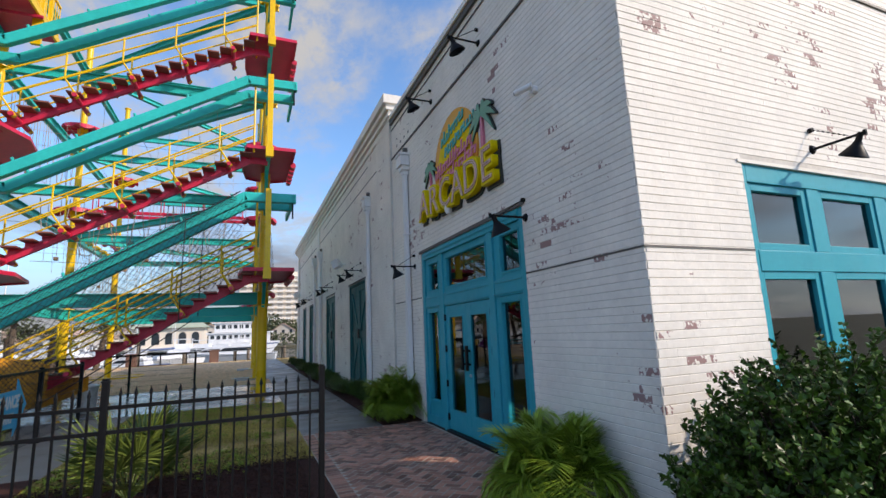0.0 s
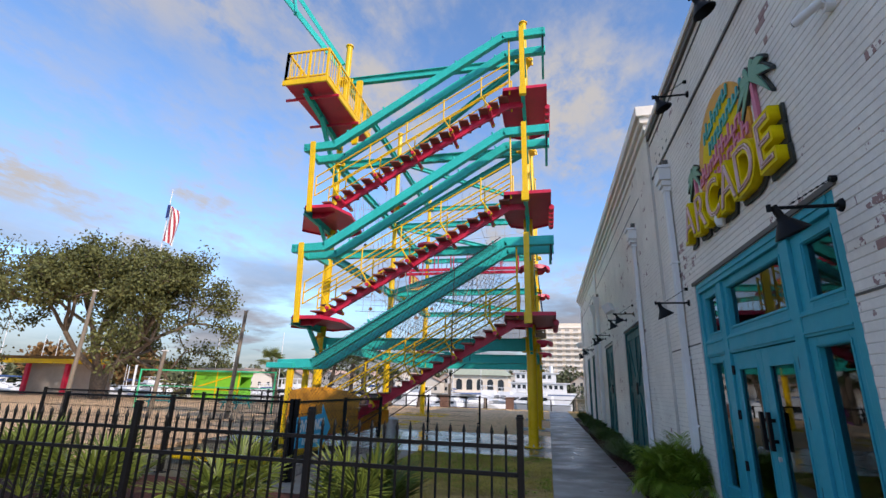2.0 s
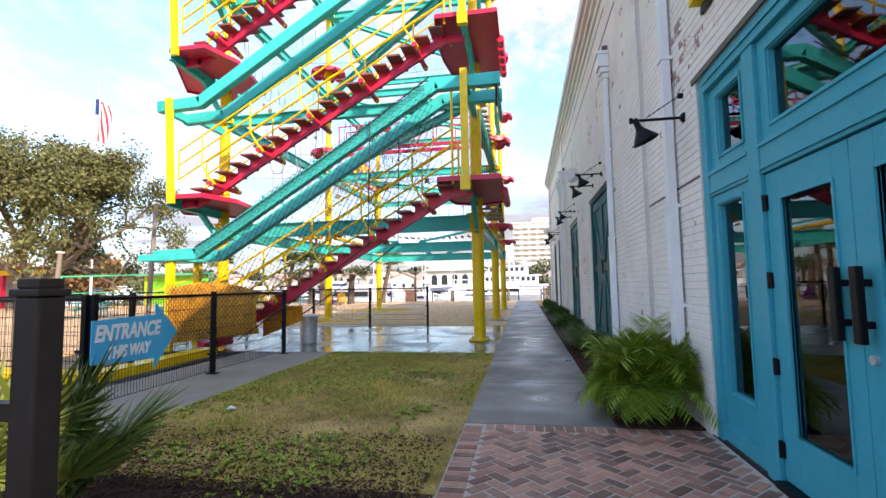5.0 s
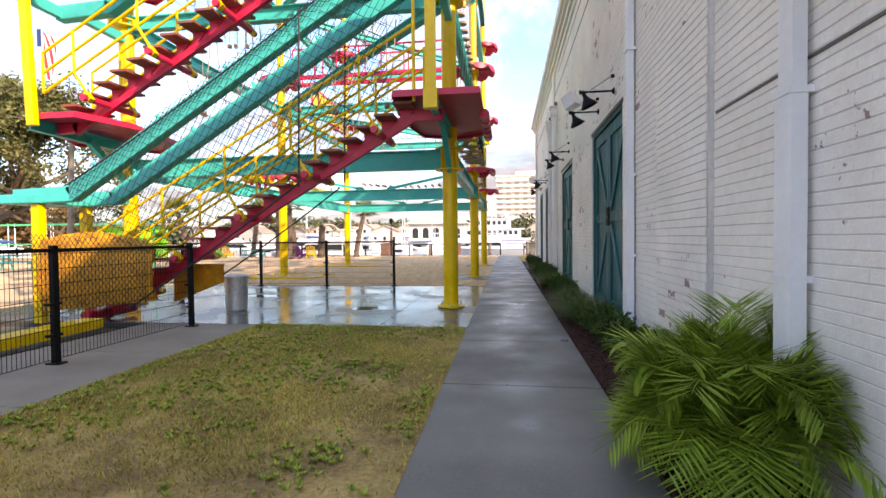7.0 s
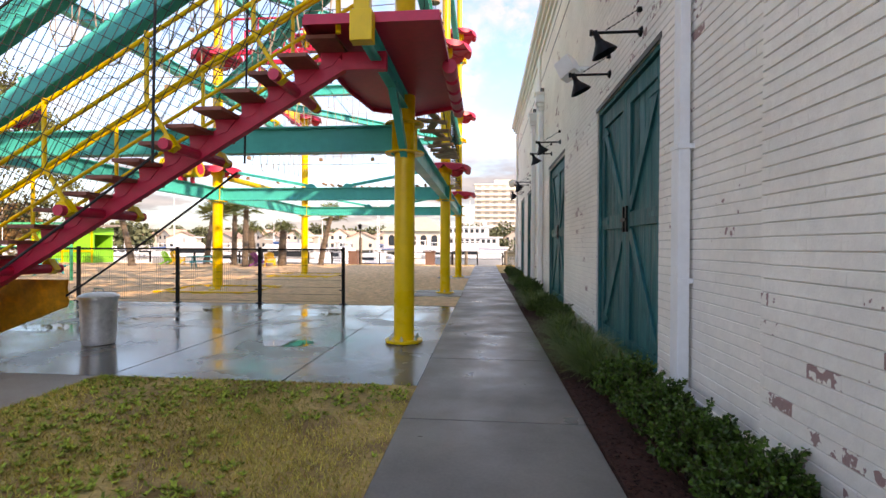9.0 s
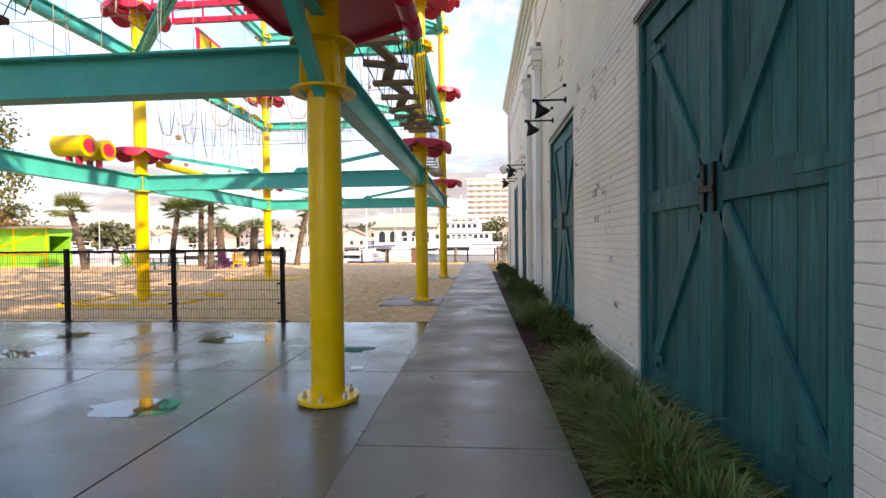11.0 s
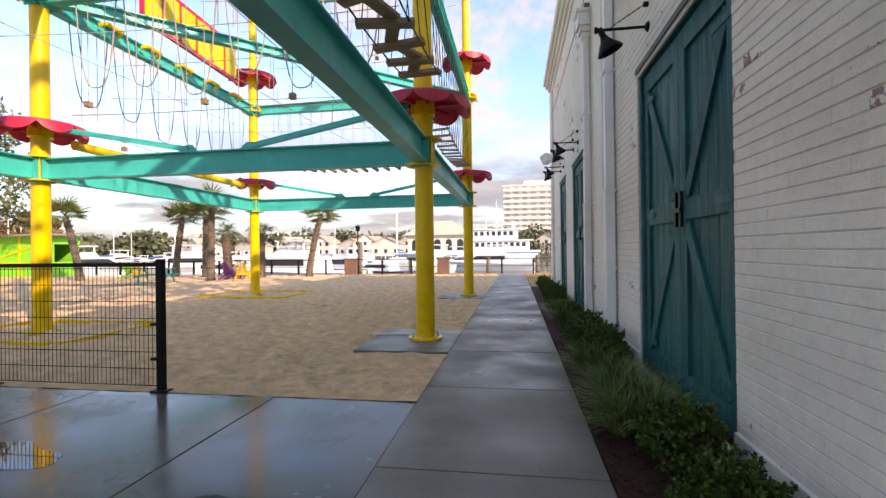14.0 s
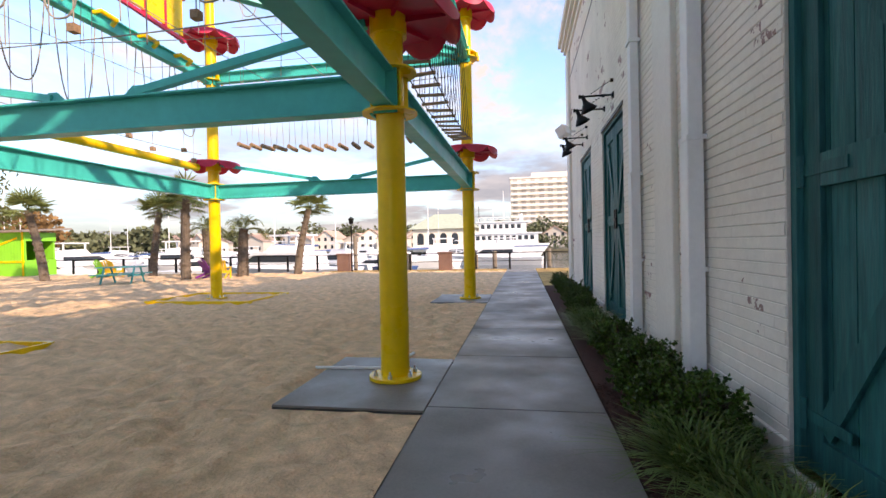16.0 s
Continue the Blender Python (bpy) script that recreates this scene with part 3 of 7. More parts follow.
def gear_flange(z, r=0.30, teeth=8):
    m = Mesh()
    m.cyl((0, 0, z - 0.012), (0, 0, z + 0.012), r * 0.86, n=24)
    for k in range(teeth):
        a = 2 * math.pi * (k + 0.5) / teeth
        c, s = math.cos(a), math.sin(a)
        m.beam((c * 0.14, s * 0.14, z + 0.05), (c * r, s * r, z + 0.05), 0.02, 0.12)
        m.cyl((c * r * 0.95, s * r * 0.95, z - 0.03), (c * r * 0.95, s * r * 0.95, z + 0.10), 0.035, n=8)
    return m.cyl((0, 0, z + 0.13), (0, 0, z + 0.154), r * 0.80, n=24)


def column(x, y):
    """A tall yellow steel column with its base plate, bolts and bolted flanges."""
    ob = thing("steel_column", (0, 0, 0), "glossy yellow steel column with bolted base plate and flanges", "column", "ropes course columns")
    part("shaft", Mesh().cyl((0, 0, 0.0), (0, 0, 7.9), 0.155, n=32).cyl((0, 0, 7.9), (0, 0, TOP), 0.125, n=28), M_YELLOW, ob, smooth=True)
    part("base_plate", Mesh().cyl((0, 0, 0.012), (0, 0, 0.05), 0.285, n=32), M_YELLOW, ob, bevel=0.006)
    for k in range(6):
        a = math.pi * (k + 0.5) / 3
        c, s = 0.22 * math.cos(a), 0.22 * math.sin(a)
        part("bolt", Mesh().cyl((c, s, 0.045), (c, s, 0.085), 0.026, n=6).cyl((c, s, 0.08), (c, s, 0.12), 0.012, n=8), M_STEEL, ob, "dark steel anchor bolt")
    lower = Mesh()
    for z in (BEAM_Z[0] - 0.22, BEAM_Z[0] + 0.22):
        lower.lathe([(0.15, z - 0.01), (0.30, z - 0.01), (0.30, z + 0.012), (0.15, z + 0.012)], n=24)
    for k in range(4):
        a = math.pi / 2 * k + math.pi / 4
        lower.beam((0.15 * math.cos(a), 0.15 * math.sin(a), BEAM_Z[0]), (0.23 * math.cos(a), 0.23 * math.sin(a), BEAM_Z[0]), 0.02, 0.44)
    part("collar", lower, M_YELLOW, ob)
    for z in BEAM_Z[1:]:
        part("flange", gear_flange(z - 0.06, 0.36), M_YELLOW, ob, "yellow toothed flange ring")
    part("cap", Mesh().cyl((0, 0, TOP), (0, 0, TOP + 0.05), 0.17, n=24), M_YELLOW, ob)
    ob.matrix_basis = pose(x, y, 0)
    return ob


def scallop_deck(z, r=0.78, waves=8):
    """A round red platform with a scalloped, turned-down rim and ribs below."""
    n = waves * 6
    def ring(rr, zz, drop=0.0):
        return [(rr * math.cos(2 * math.pi * i / n), rr * math.sin(2 * math.pi * i / n), zz - drop * abs(math.sin(waves * math.pi * i / n)) ** 0.7) for i in range(n)]
    m = Mesh()
    rows = [ring(0.13, z), ring(r - 0.04, z), ring(r + 0.02, z - 0.03), ring(r + 0.05, z - 0.07, 0.16), ring(r + 0.02, z - 0.07, 0.155), ring(r - 0.06, z - 0.045), ring(0.13, z - 0.03)]
    m.v = [p for row in rows for p in row]
    k = len(rows)
    m.f = [(j * n + i, j * n + (i + 1) % n, ((j + 1) % k) * n + (i + 1) % n, ((j + 1) % k) * n + i) for j in range(k) for i in range(n)]
    return m


def round_platform(x, y, z, r=0.74):
    ob = thing("round_platform", (0, 0, 0), "round red steel platform with a scalloped rim on a column", "platform", "column platforms")
    part("deck", scallop_deck(z, r), M_RED, ob, smooth=True)
    for k in range(6):
        a = math.pi / 3 * k
        part("rib", Mesh().beam((0.15 * math.cos(a), 0.15 * math.sin(a), z - 0.07), ((r - 0.1) * math.cos(a), (r - 0.1) * math.sin(a), z - 0.05), 0.03, 0.06), M_RED, ob)
    part("clamp", Mesh().lathe([(0.155, z - 0.24), (0.20, z - 0.24), (0.20, z - 0.03), (0.155, z - 0.03)], n=20), M_YELLOW, ob, "yellow clamp ring with bolts")
    ob.matrix_basis = pose(x, y, 0)
    return ob


for cx in CX:
    for cy in CY:
        column(cx, cy)
for cx in CX:
    for cy in CY:
        for i, z in enumerate(DECK_Z):
            if cy > 20:
                round_platform(cx, cy, z if i else z + 0.03, 0.74 if cx > 0 or i else 0.70)


def steel_beam(p, q, label="teal painted steel I-beam between two columns", depth=0.36, brace=False):
    ob = thing("steel_beam", (0, 0, 0), label, "beam", "ropes course beams")
    p, q = Vector(p), Vector(q)
    d = (q - p).normalized()
    part("web_and_flanges", Mesh().ibeam(p + d * 0.17, q - d * 0.17, 0.20, depth, 0.022), M_TEAL, ob)
    for e, s in ((p, 1), (q, -1)):
        part("end_plate", Mesh().beam(e + d * s * 0.155, e + d * s * 0.185, 0.26, depth + 0.10), M_TEAL, ob)
    if brace:
        mid = (p + q) / 2
        for e in (p, q):
            foot = mid + (e - mid) * 0.16 + Vector((0, 0, depth / 2 + 0.05))
            part("brace", Mesh().beam(foot, e + (mid - e).normalized() * 0.25 + Vector((0, 0, 0.78)), 0.09, 0.09), M_TEAL, ob)
            part("gusset", Mesh().prism([(-0.2, 0), (0.2, 0), (0.06, 0.13), (-0.06, 0.13)], -0.012, 0.012, "y"), M_TEAL, ob).matrix_basis = Matrix.Translation(foot - Vector((0, 0, 0.05))) @ pose(0, 0, 0, 0, 0, math.degrees(math.atan2(d.y, d.x)))
    return ob


for lv, z in enumerate(BEAM_Z):
    deep = 0.40 if lv == 0 else 0.30
    for cx in CX:
        for a, b in zip(CY, CY[1:]):
            steel_beam((cx, a, z), (cx, b, z), depth=deep)
    for cy in CY:
        steel_beam((CX[1], cy, z), (CX[0], cy, z), depth=deep, brace=(lv == 0 and cy > 20))
    if lv:
        steel_beam((CX[1], CY[1], z + 0.02), (CX[0], CY[0], z + 0.02), "teal painted diagonal steel beam", 0.22)
        steel_beam((CX[1], CY[1], z + 0.02), (CX[0], CY[2], z + 0.02), "teal painted diagonal steel beam", 0.22)

# stairs, hanging front beams, square platforms
SY0 = 14.75


def deck_plate(name, outline, z, label):
    ob = thing(name, (outline[0][0], outline[0][1], z), label, "platform", "stair platforms")
    part("deck", Mesh().prism(outline, z - 0.05, z), M_RED, ob, bevel=0.01)
    rim = Mesh()
    for (x0, y0), (x1, y1) in zip(outline, outline[1:] + outline[:1]):
        rim.beam((x0, y0, z - 0.075), (x1, y1, z - 0.075), 0.02, 0.07)
    part("rim", rim, M_RED, ob)
    return ob


for k in range(3):
    z = 3.80 + RISE * k
    right = deck_plate("stair_platform", [(-0.28, 14.15), (1.10, 14.15), (1.10, 16.4), (1.02, 17.2), (0.35, 17.55), (-0.30, 17.2), (-0.42, 16.2), (-0.42, 15.2)], z, "dark red steel stair landing with rounded back edge")
    rib = Mesh().ibeam((0.34, 14.2, z - 0.16), (0.34, 16.55, z - 0.16), 0.12, 0.22, 0.016)
    part("support_arm", rib, M_TEAL, right, "teal arm below the landing")
    part("strut", Mesh().beam((0.34, 15.6, z - 0.22), (0.34, 16.55, z - 0.95), 0.10, 0.14), M_TEAL, right, "teal strut to the column")
    sc = Mesh()
    for i in range(5):
        sc.cyl((1.12, 15.2 + i * 0.42, z - 0.16), (1.12, 15.5 + i * 0.42, z - 0.16), 0.09, n=10)
    part("scalloped_edge", sc, M_RED, right, smooth=True)
    if k < 2:
        zl = 3.74 + RISE * k
        left = deck_plate("stair_platform", [(-8.2, 16.4), (-6.9, 14.15), (-5.95, 14.15), (-5.65, 15.1), (-6.0, 17.0), (-7.1, 17.6)], zl, "pointed dark red steel stair landing")
        part("support_arm", Mesh().ibeam((-6.95, 14.25, zl - 0.16), (-7.1, 16.55, zl - 0.16), 0.12, 0.22, 0.016), M_TEAL, left, "teal arm below the landing")
        part("strut", Mesh().beam((-7.0, 15.5, zl - 0.22), (-7.1, 16.55, zl - 0.95), 0.10, 0.14), M_TEAL, left, "teal strut to the column")


def stair_flight(k):
    if k == 0:
        a, b = Vector((-5.95, SY0, 0.12)), Vector((-0.05, SY0, 3.54))
    else:
        a, b = Vector((-6.45, SY0, 3.60 + RISE * (k - 1))), Vector((-0.18, SY0, 3.50 + RISE * k))
    ob = thing("stair_flight", tuple(a), "open red steel stair with brown treads and yellow tube handrails", "stairs", "stairs of the ropes course")
    d = (b - a).normalized()
    up = Vector((-d.z, 0, d.x))
    part("stringer", Mesh().beam(a - d * 0.1, b, 0.10, 0.20).beam(b, b + Vector((0.5, 0, 0.0)), 0.10, 0.20).beam(a + Vector((-0.45, 0, -0.02)), a, 0.10, 0.18), M_RED, ob, "single red stringer", bevel=0.008)
    n = 19
    for i in range(n):
        p = a + (b - a) * ((i + 0.6) / n)
        t = Mesh().box(p.x - 0.15, p.x + 0.17, SY0 - 0.42, SY0 + 0.42, p.z + 0.165, p.z + 0.205)
        part("tread", t, M_TREAD, ob, "brown grated tread" if i == 0 else "")
        part("tread_bracket", Mesh().prism([(p.x - 0.12, p.z + 0.165), (p.x + 0.14, p.z + 0.165), (p.x + 0.02, p.z + 0.02), (p.x - 0.10, p.z - 0.02)], SY0 - 0.06, SY0 + 0.06, "y"), M_RED, ob)
    posts = 5
    for side in (-1, 1):
        y = SY0 + side * 0.50
        for name, h in (("handrail", 1.15), ("mid_rail", 0.80), ("low_rail", 0.45)):
            e = Vector((-0.30, 0, h))
            m = Mesh().cyl((a.x + e.x + 0.1, y, a.z + h + 0.06), (b.x + e.x + 0.42, y, b.z + h + 0.26 - 0.08), 0.024, n=8)
            part(name, m, M_YELLOW, ob)
        part("end_loop", Mesh().cyl((a.x - 0.2, y, a.z + 0.51), (a.x - 0.2, y, a.z + 1.21), 0.024, n=8), M_YELLOW, ob)
        part("top_post", Mesh().cyl((b.x + 0.10, y, b.z + 0.1), (b.x + 0.10, y, b.z + 1.34 + (1.0 if side < 0 else 0.0)), 0.028, n=8), M_YELLOW, ob)
        for i in range(posts):
            p = a + (b - a) * ((i + 0.55) / posts)
            kink = Vector((p.x - 0.27, y, p.z + 0.45))
            part("post", Mesh().cyl(kink, kink + Vector((0, 0, 0.74)), 0.024, n=8).cyl(kink, (p.x, y, p.z + 0.02), 0.024, n=8), M_YELLOW, ob)
            part("clamp", Mesh().beam((p.x - 0.05, y, p.z + 0.07), (p.x + 0.05, y, p.z - 0.07), 0.10, 0.10), M_YELLOW, ob)
    for i in range(posts):
        p = a + (b - a) * ((i + 0.55) / posts)
        part("crossbar", Mesh().cyl((p.x, SY0 - 0.62, p.z - 0.03), (p.x, SY0 + 0.62, p.z - 0.03), 0.06, n=10), M_RED, ob)
    return ob


for k in range(3):
    stair_flight(k)


def front_beam(k):
    z = RISE * k * 0.995
    ob = thing("stair_beam", (-6.6, 14.2, 2.3 + z), "pair of bent teal box beams hung above a stair", "beam", "bent teal stair beams")
    pts = [(-7.15, 2.26), (-6.05, 2.30), (-0.28, 5.86), (1.10, 5.88)]
    for y in (14.2, 15.1):
        m = Mesh()
        for (x0, z0), (x1, z1) in zip(pts, pts[1:]):
            dx, dz = x1 - x0, z1 - z0
            l = math.hypot(dx, dz)
            m.beam((x0 - dx / l * 0.03, y, z0 + z - dz / l * 0.03), (x1 + dx / l * 0.03, y, z1 + z + dz / l * 0.03), 0.20, 0.27)
        part("beam", m, M_TEAL, ob, bevel=0.02)
        for i in range(5):
            x = -5.6 + i * 1.25
            part("lug", Mesh().cyl((x, y, 2.42 + z + (x + 6.05) * 0.617), (x - 0.05, y, 2.56 + z + (x + 6.05) * 0.617), 0.035, n=8), M_TEAL, ob)
    part("end_tie", Mesh().beam((1.04, 14.1, 5.88 + z), (1.04, 16.6, 5.88 + z), 0.08, 0.20), M_TEAL, ob)
    part("end_hanger", Mesh().beam((1.04, 14.2, 5.88 + z), (1.04, 14.2, 5.28 + z), 0.04, 0.06), M_BLACK, ob)
    part("end_tie", Mesh().beam((-7.1, 14.1, 2.26 + z), (-7.1, 15.2, 2.26 + z), 0.12, 0.20), M_TEAL, ob)
    part("arm", Mesh().beam((0.35, 14.15, 6.0 + z), (0.35, 16.6, 6.0 + z), 0.14, 0.18), M_TEAL, ob)
    part("arm", Mesh().beam((-6.9, 15.1, 2.3 + z), (-7.1, 16.6, 2.4 + z), 0.14, 0.18), M_TEAL, ob)
    part("hanger_post", Mesh().box(0.27, 0.43, 14.03, 14.13, 3.48 + z, 6.12 + z).box(0.24, 0.46, 14.0, 14.14, 3.46 + z, 3.76 + z), M_YELLOW, ob, "yellow flat hanger post", bevel=0.006)
    if k == 0:
        part("foot_post", Mesh().box(-6.82, -6.66, 14.10, 14.24, 0.02, 2.20), M_YELLOW, ob, "yellow post to the ground", bevel=0.006)
        part("foot_post", Mesh().box(-6.82, -6.66, 15.05, 15.19, 0.02, 2.20), M_YELLOW, ob, "yellow post to the ground", bevel=0.006)
        part("foot_cap", Mesh().box(-7.5, -6.6, 14.02, 15.28, 2.14, 2.30), M_TEAL, ob, bevel=0.02)
    else:
        part("hanger_post", Mesh().beam((-6.82, 14.08, 6.1 + z - RISE), (-6.70, 14.08, 3.52 + z - RISE), 0.10, 0.16, (1, 0, 0)), M_YELLOW, ob, "yellow flat hanger post", bevel=0.006)
    return ob


for k in range(3):
    front_beam(k)

# lookout cage at the top of the far stair column
cage = thing("lookout_cage", (-6.5, 14.5, 11.0), "yellow railed lookout cage with a red floor plate", "platform")
part("floor_plate", Mesh().box(-7.2, -5.75, 12.55, 16.4, 10.98, 11.08), M_RED, cage, bevel=0.01)
part("floor_rim", Mesh().box(-7.26, -5.69, 12.49, 12.55, 10.94, 11.12).box(-5.75, -5.69, 12.55, 16.4, 10.94, 11.12), M_YELLOW, cage)
part("support_beam", Mesh().ibeam((-6.6, 12.8, 10.86), (-7.05, 16.6, 10.86), 0.14, 0.22), M_TEAL, cage, "teal beam under the cage")
part("strut", Mesh().beam((-6.7, 14.2, 10.8), (-7.08, 16.6, 9.4), 0.14, 0.16), M_TEAL, cage)
for y in (13.2, 14.9):
    part("floor_bar", Mesh().cyl((-7.5, y, 10.86), (-5.6, y, 10.86), 0.05, n=8), M_RED, cage)
for (x0, y0), (x1, y1) in (((-7.2, 12.55), (-5.75, 12.55)), ((-5.75, 12.55), (-5.75, 16.4)), ((-7.2, 12.55), (-7.2, 16.2))):
    part("rail", Mesh().beam((x0, y0, 12.18), (x1, y1, 12.18), 0.06, 0.06), M_YELLOW, cage)
    part("rail", Mesh().beam((x0, y0, 11.22), (x1, y1, 11.22), 0.05, 0.05), M_YELLOW, cage)
    n = int(math.hypot(x1 - x0, y1 - y0) / 0.16)
    for i in range(n + 1):
        t = i / n
        w = 0.07 if i % 5 == 0 else 0.022
        part("baluster", Mesh().box(x0 + (x1 - x0) * t - w / 2, x0 + (x1 - x0) * t + w / 2, y0 + (y1 - y0) * t - w / 2, y0 + (y1 - y0) * t + w / 2, 11.1, 12.2), M_YELLOW, cage)
part("stile", Mesh().box(-5.95, -5.72, 15.2, 15.3, 10.2, 12.9), M_YELLOW, cage)
jib = thing("jib_arm", (-7.1, 16.7, 14.4), "teal steel jib arms rising above the far stair column", "beam")
part("boom", Mesh().beam((-7.1, 16.6, 14.3), (-10.4, 15.2, 18.6), 0.14, 0.20), M_TEAL, jib)
part("boom", Mesh().beam((-7.3, 16.6, 14.9), (-10.9, 15.6, 20.5), 0.12, 0.16), M_TEAL, jib)
part("knuckle", Mesh().beam((-9.2, 15.5, 16.9), (-9.7, 15.9, 18.5), 0.10, 0.2), M_TEAL, jib)

# yellow wrap and rollers at the foot of the stair
wrap = thing("foot_cover", (-5.5, 14.3, 0.15), "yellow-orange ribbed padding wrapped round the stair foot", "padding")
wm = Mesh()
nu, nw = 30, 14
for i in range(nu + 1):
    for j in range(nw + 1):
        u, w = i / nu, j / nw
        x = -6.65 + 2.2 * u
        low, hi = 0.22 + 0.22 * u, 1.50 - 0.12 * u + 0.18 * math.sin(u * 3.1)
        wm.v.append((x, 14.12 + 0.03 * math.sin(u * 40) * math.sin(w * 17) + 0.10 * math.sin(w * 3.1) * -1 + 0.03 * noise.noise((x * 3, w * 4, 0)), low + (hi - low) * w))
wm.f = [(i * (nw + 1) + j, (i + 1) * (nw + 1) + j, (i + 1) * (nw + 1) + j + 1, i * (nw + 1) + j + 1) for i in range(nu) for j in range(nw)]
back = [(x, y + 0.05, z) for x, y, z in wm.v]
wm.add(back, wm.f[:])
part("padding", wm, M_TARP, wrap, smooth=True)
part("roller", Mesh().cyl((-5.9, 14.2, 0.14), (-5.9, 15.3, 0.14), 0.09, n=14), M_RED, wrap, "red roller at the stair foot")
under = Mesh()
for i in range(19):
    for j in range(9):
        u, w = i / 18, j / 8
        x = -5.0 + 1.05 * u
        under.v.append((x, 15.28 + 0.04 * noise.noise((x * 4, w * 5, 2)), 0.25 + 0.40 * u + (0.75 - 0.40 * u) * w))
under.f = [(i * 9 + j, i * 9 + 9 + j, i * 9 + 10 + j, i * 9 + j + 1) for i in range(18) for j in range(8)]
under.add([(x, y + 0.04, z) for x, y, z in under.v], under.f[:])
part("under_stair_padding", under, M_TARP, wrap, smooth=True)


# ---------------------------------------------------------------- entrance doors, window, barn doors
def frame_x(m, y0, y1, z0, z1, w, x0, x1, wz=None):
    """A rectangular frame in a wall that faces -x, butted at its corners."""
    wz = wz or w
    m.box(x0, x1, y0, y0 + w, z0, z1).box(x0, x1, y1 - w, y1, z0, z1)
    return m.box(x0, x1, y0 + w, y1 - w, z0, z0 + wz).box(x0, x1, y0 + w, y1 - w, z1 - wz, z1)


def frame_y(m, x0, x1, z0, z1, w, y0, y1, wz=None):
    wz = wz or w
    m.box(x0, x0 + w, y0, y1, z0, z1).box(x1 - w, x1, y0, y1, z0, z1)
    return m.box(x0 + w, x1 - w, y0, y1, z0, z0 + wz).box(x0 + w, x1 - w, y0, y1, z1 - wz, z1)


ent = thing("door_1", (3.3, 7.15, 0), "turquoise-painted timber entrance with glazed double doors, sidelights and transoms", "door", kind="structure")
XF, XB = 3.285, 3.42
part("jamb", Mesh().box(XF - 0.02, XB, 5.20, 5.33, 0, 3.42), M_ENTR, ent, bevel=0.008)
part("jamb", Mesh().box(XF - 0.02, XB, 9.09, 9.22, 0, 3.42), M_ENTR, ent, bevel=0.008)
part("mullion", Mesh().box(XF - 0.02, XB, 6.13, 6.31, 0, 3.26), M_ENTR, ent, bevel=0.008)
part("mullion", Mesh().box(XF - 0.02, XB, 8.13, 8.31, 0, 3.26), M_ENTR, ent, bevel=0.008)
part("head", Mesh().box(XF - 0.03, XB, 5.33, 9.09, 3.26, 3.42), M_ENTR, ent, bevel=0.008)
part("head_moulding", Mesh().box(XF - 0.045, XF - 0.03, 5.33, 9.09, 3.33, 3.36), M_ENTR, ent, bevel=0.004)
# glazed fields: span of the field, width of the pane's border
for y0, y1, g0, g1 in ((5.33, 6.13, 5.42, 5.92), (6.31, 8.13, 6.42, 7.97), (8.31, 9.09, 8.43, 8.88)):
    part("transom_bar", Mesh().box(XF - 0.01, XB, y0, y1, 2.25, 2.50), M_ENTR, ent, bevel=0.008)
    part("moulding", Mesh().box(XF - 0.024, XF - 0.01, y0, y1, 2.45, 2.475).box(XF - 0.024, XF - 0.01, y0, y1, 2.28, 2.30), M_ENTR, ent)
    tr = part("transom_light", Mesh().box(XF + 0.015, XB - 0.03, y0, g0, 2.50, 3.26).box(XF + 0.015, XB - 0.03, g1, y1, 2.50, 3.26).box(XF + 0.015, XB - 0.03, g0, g1, 2.50, 2.61).box(XF + 0.015, XB - 0.03, g0, g1, 3.13, 3.26), M_ENTR, ent, bevel=0.006)
    part("pane", Mesh().box(XF + 0.06, XF + 0.068, g0, g1, 2.61, 3.13), M_GLASS, tr, "dark reflecting glass").visible_shadow = False
    part("bead", frame_x(Mesh(), g0 - 0.035, g1 + 0.035, 2.575, 3.165, 0.022, XF + 0.002, XF + 0.03), M_ENTR, tr)
for y0, y1, g0, g1 in ((5.33, 6.13, 5.47, 5.97), (8.31, 9.09, 8.50, 8.95)):
    sl = part("sidelight", Mesh().box(XF + 0.01, XB - 0.03, y0, g0, 0.38, 2.25).box(XF + 0.01, XB - 0.03, g1, y1, 0.38, 2.25).box(XF + 0.01, XB - 0.03, g0, g1, 0.38, 0.48).box(XF + 0.01, XB - 0.03, g0, g1, 2.15, 2.25), M_ENTR, ent, bevel=0.006)
    part("bead", frame_x(Mesh(), g0 - 0.035, g1 + 0.035, 0.445, 2.185, 0.022, XF, XF + 0.03), M_ENTR, sl)
    part("pane", Mesh().box(XF + 0.06, XF + 0.068, g0, g1, 0.48, 2.15), M_GLASS, sl, "dark reflecting glass").visible_shadow = False
    part("kick_panel", Mesh().box(XF + 0.02, XB - 0.03, y0, y1, 0.0, 0.38).box(XF - 0.005, XF + 0.02, y0, y1, 0.0, 0.16), M_ENTR, ent, bevel=0.006)
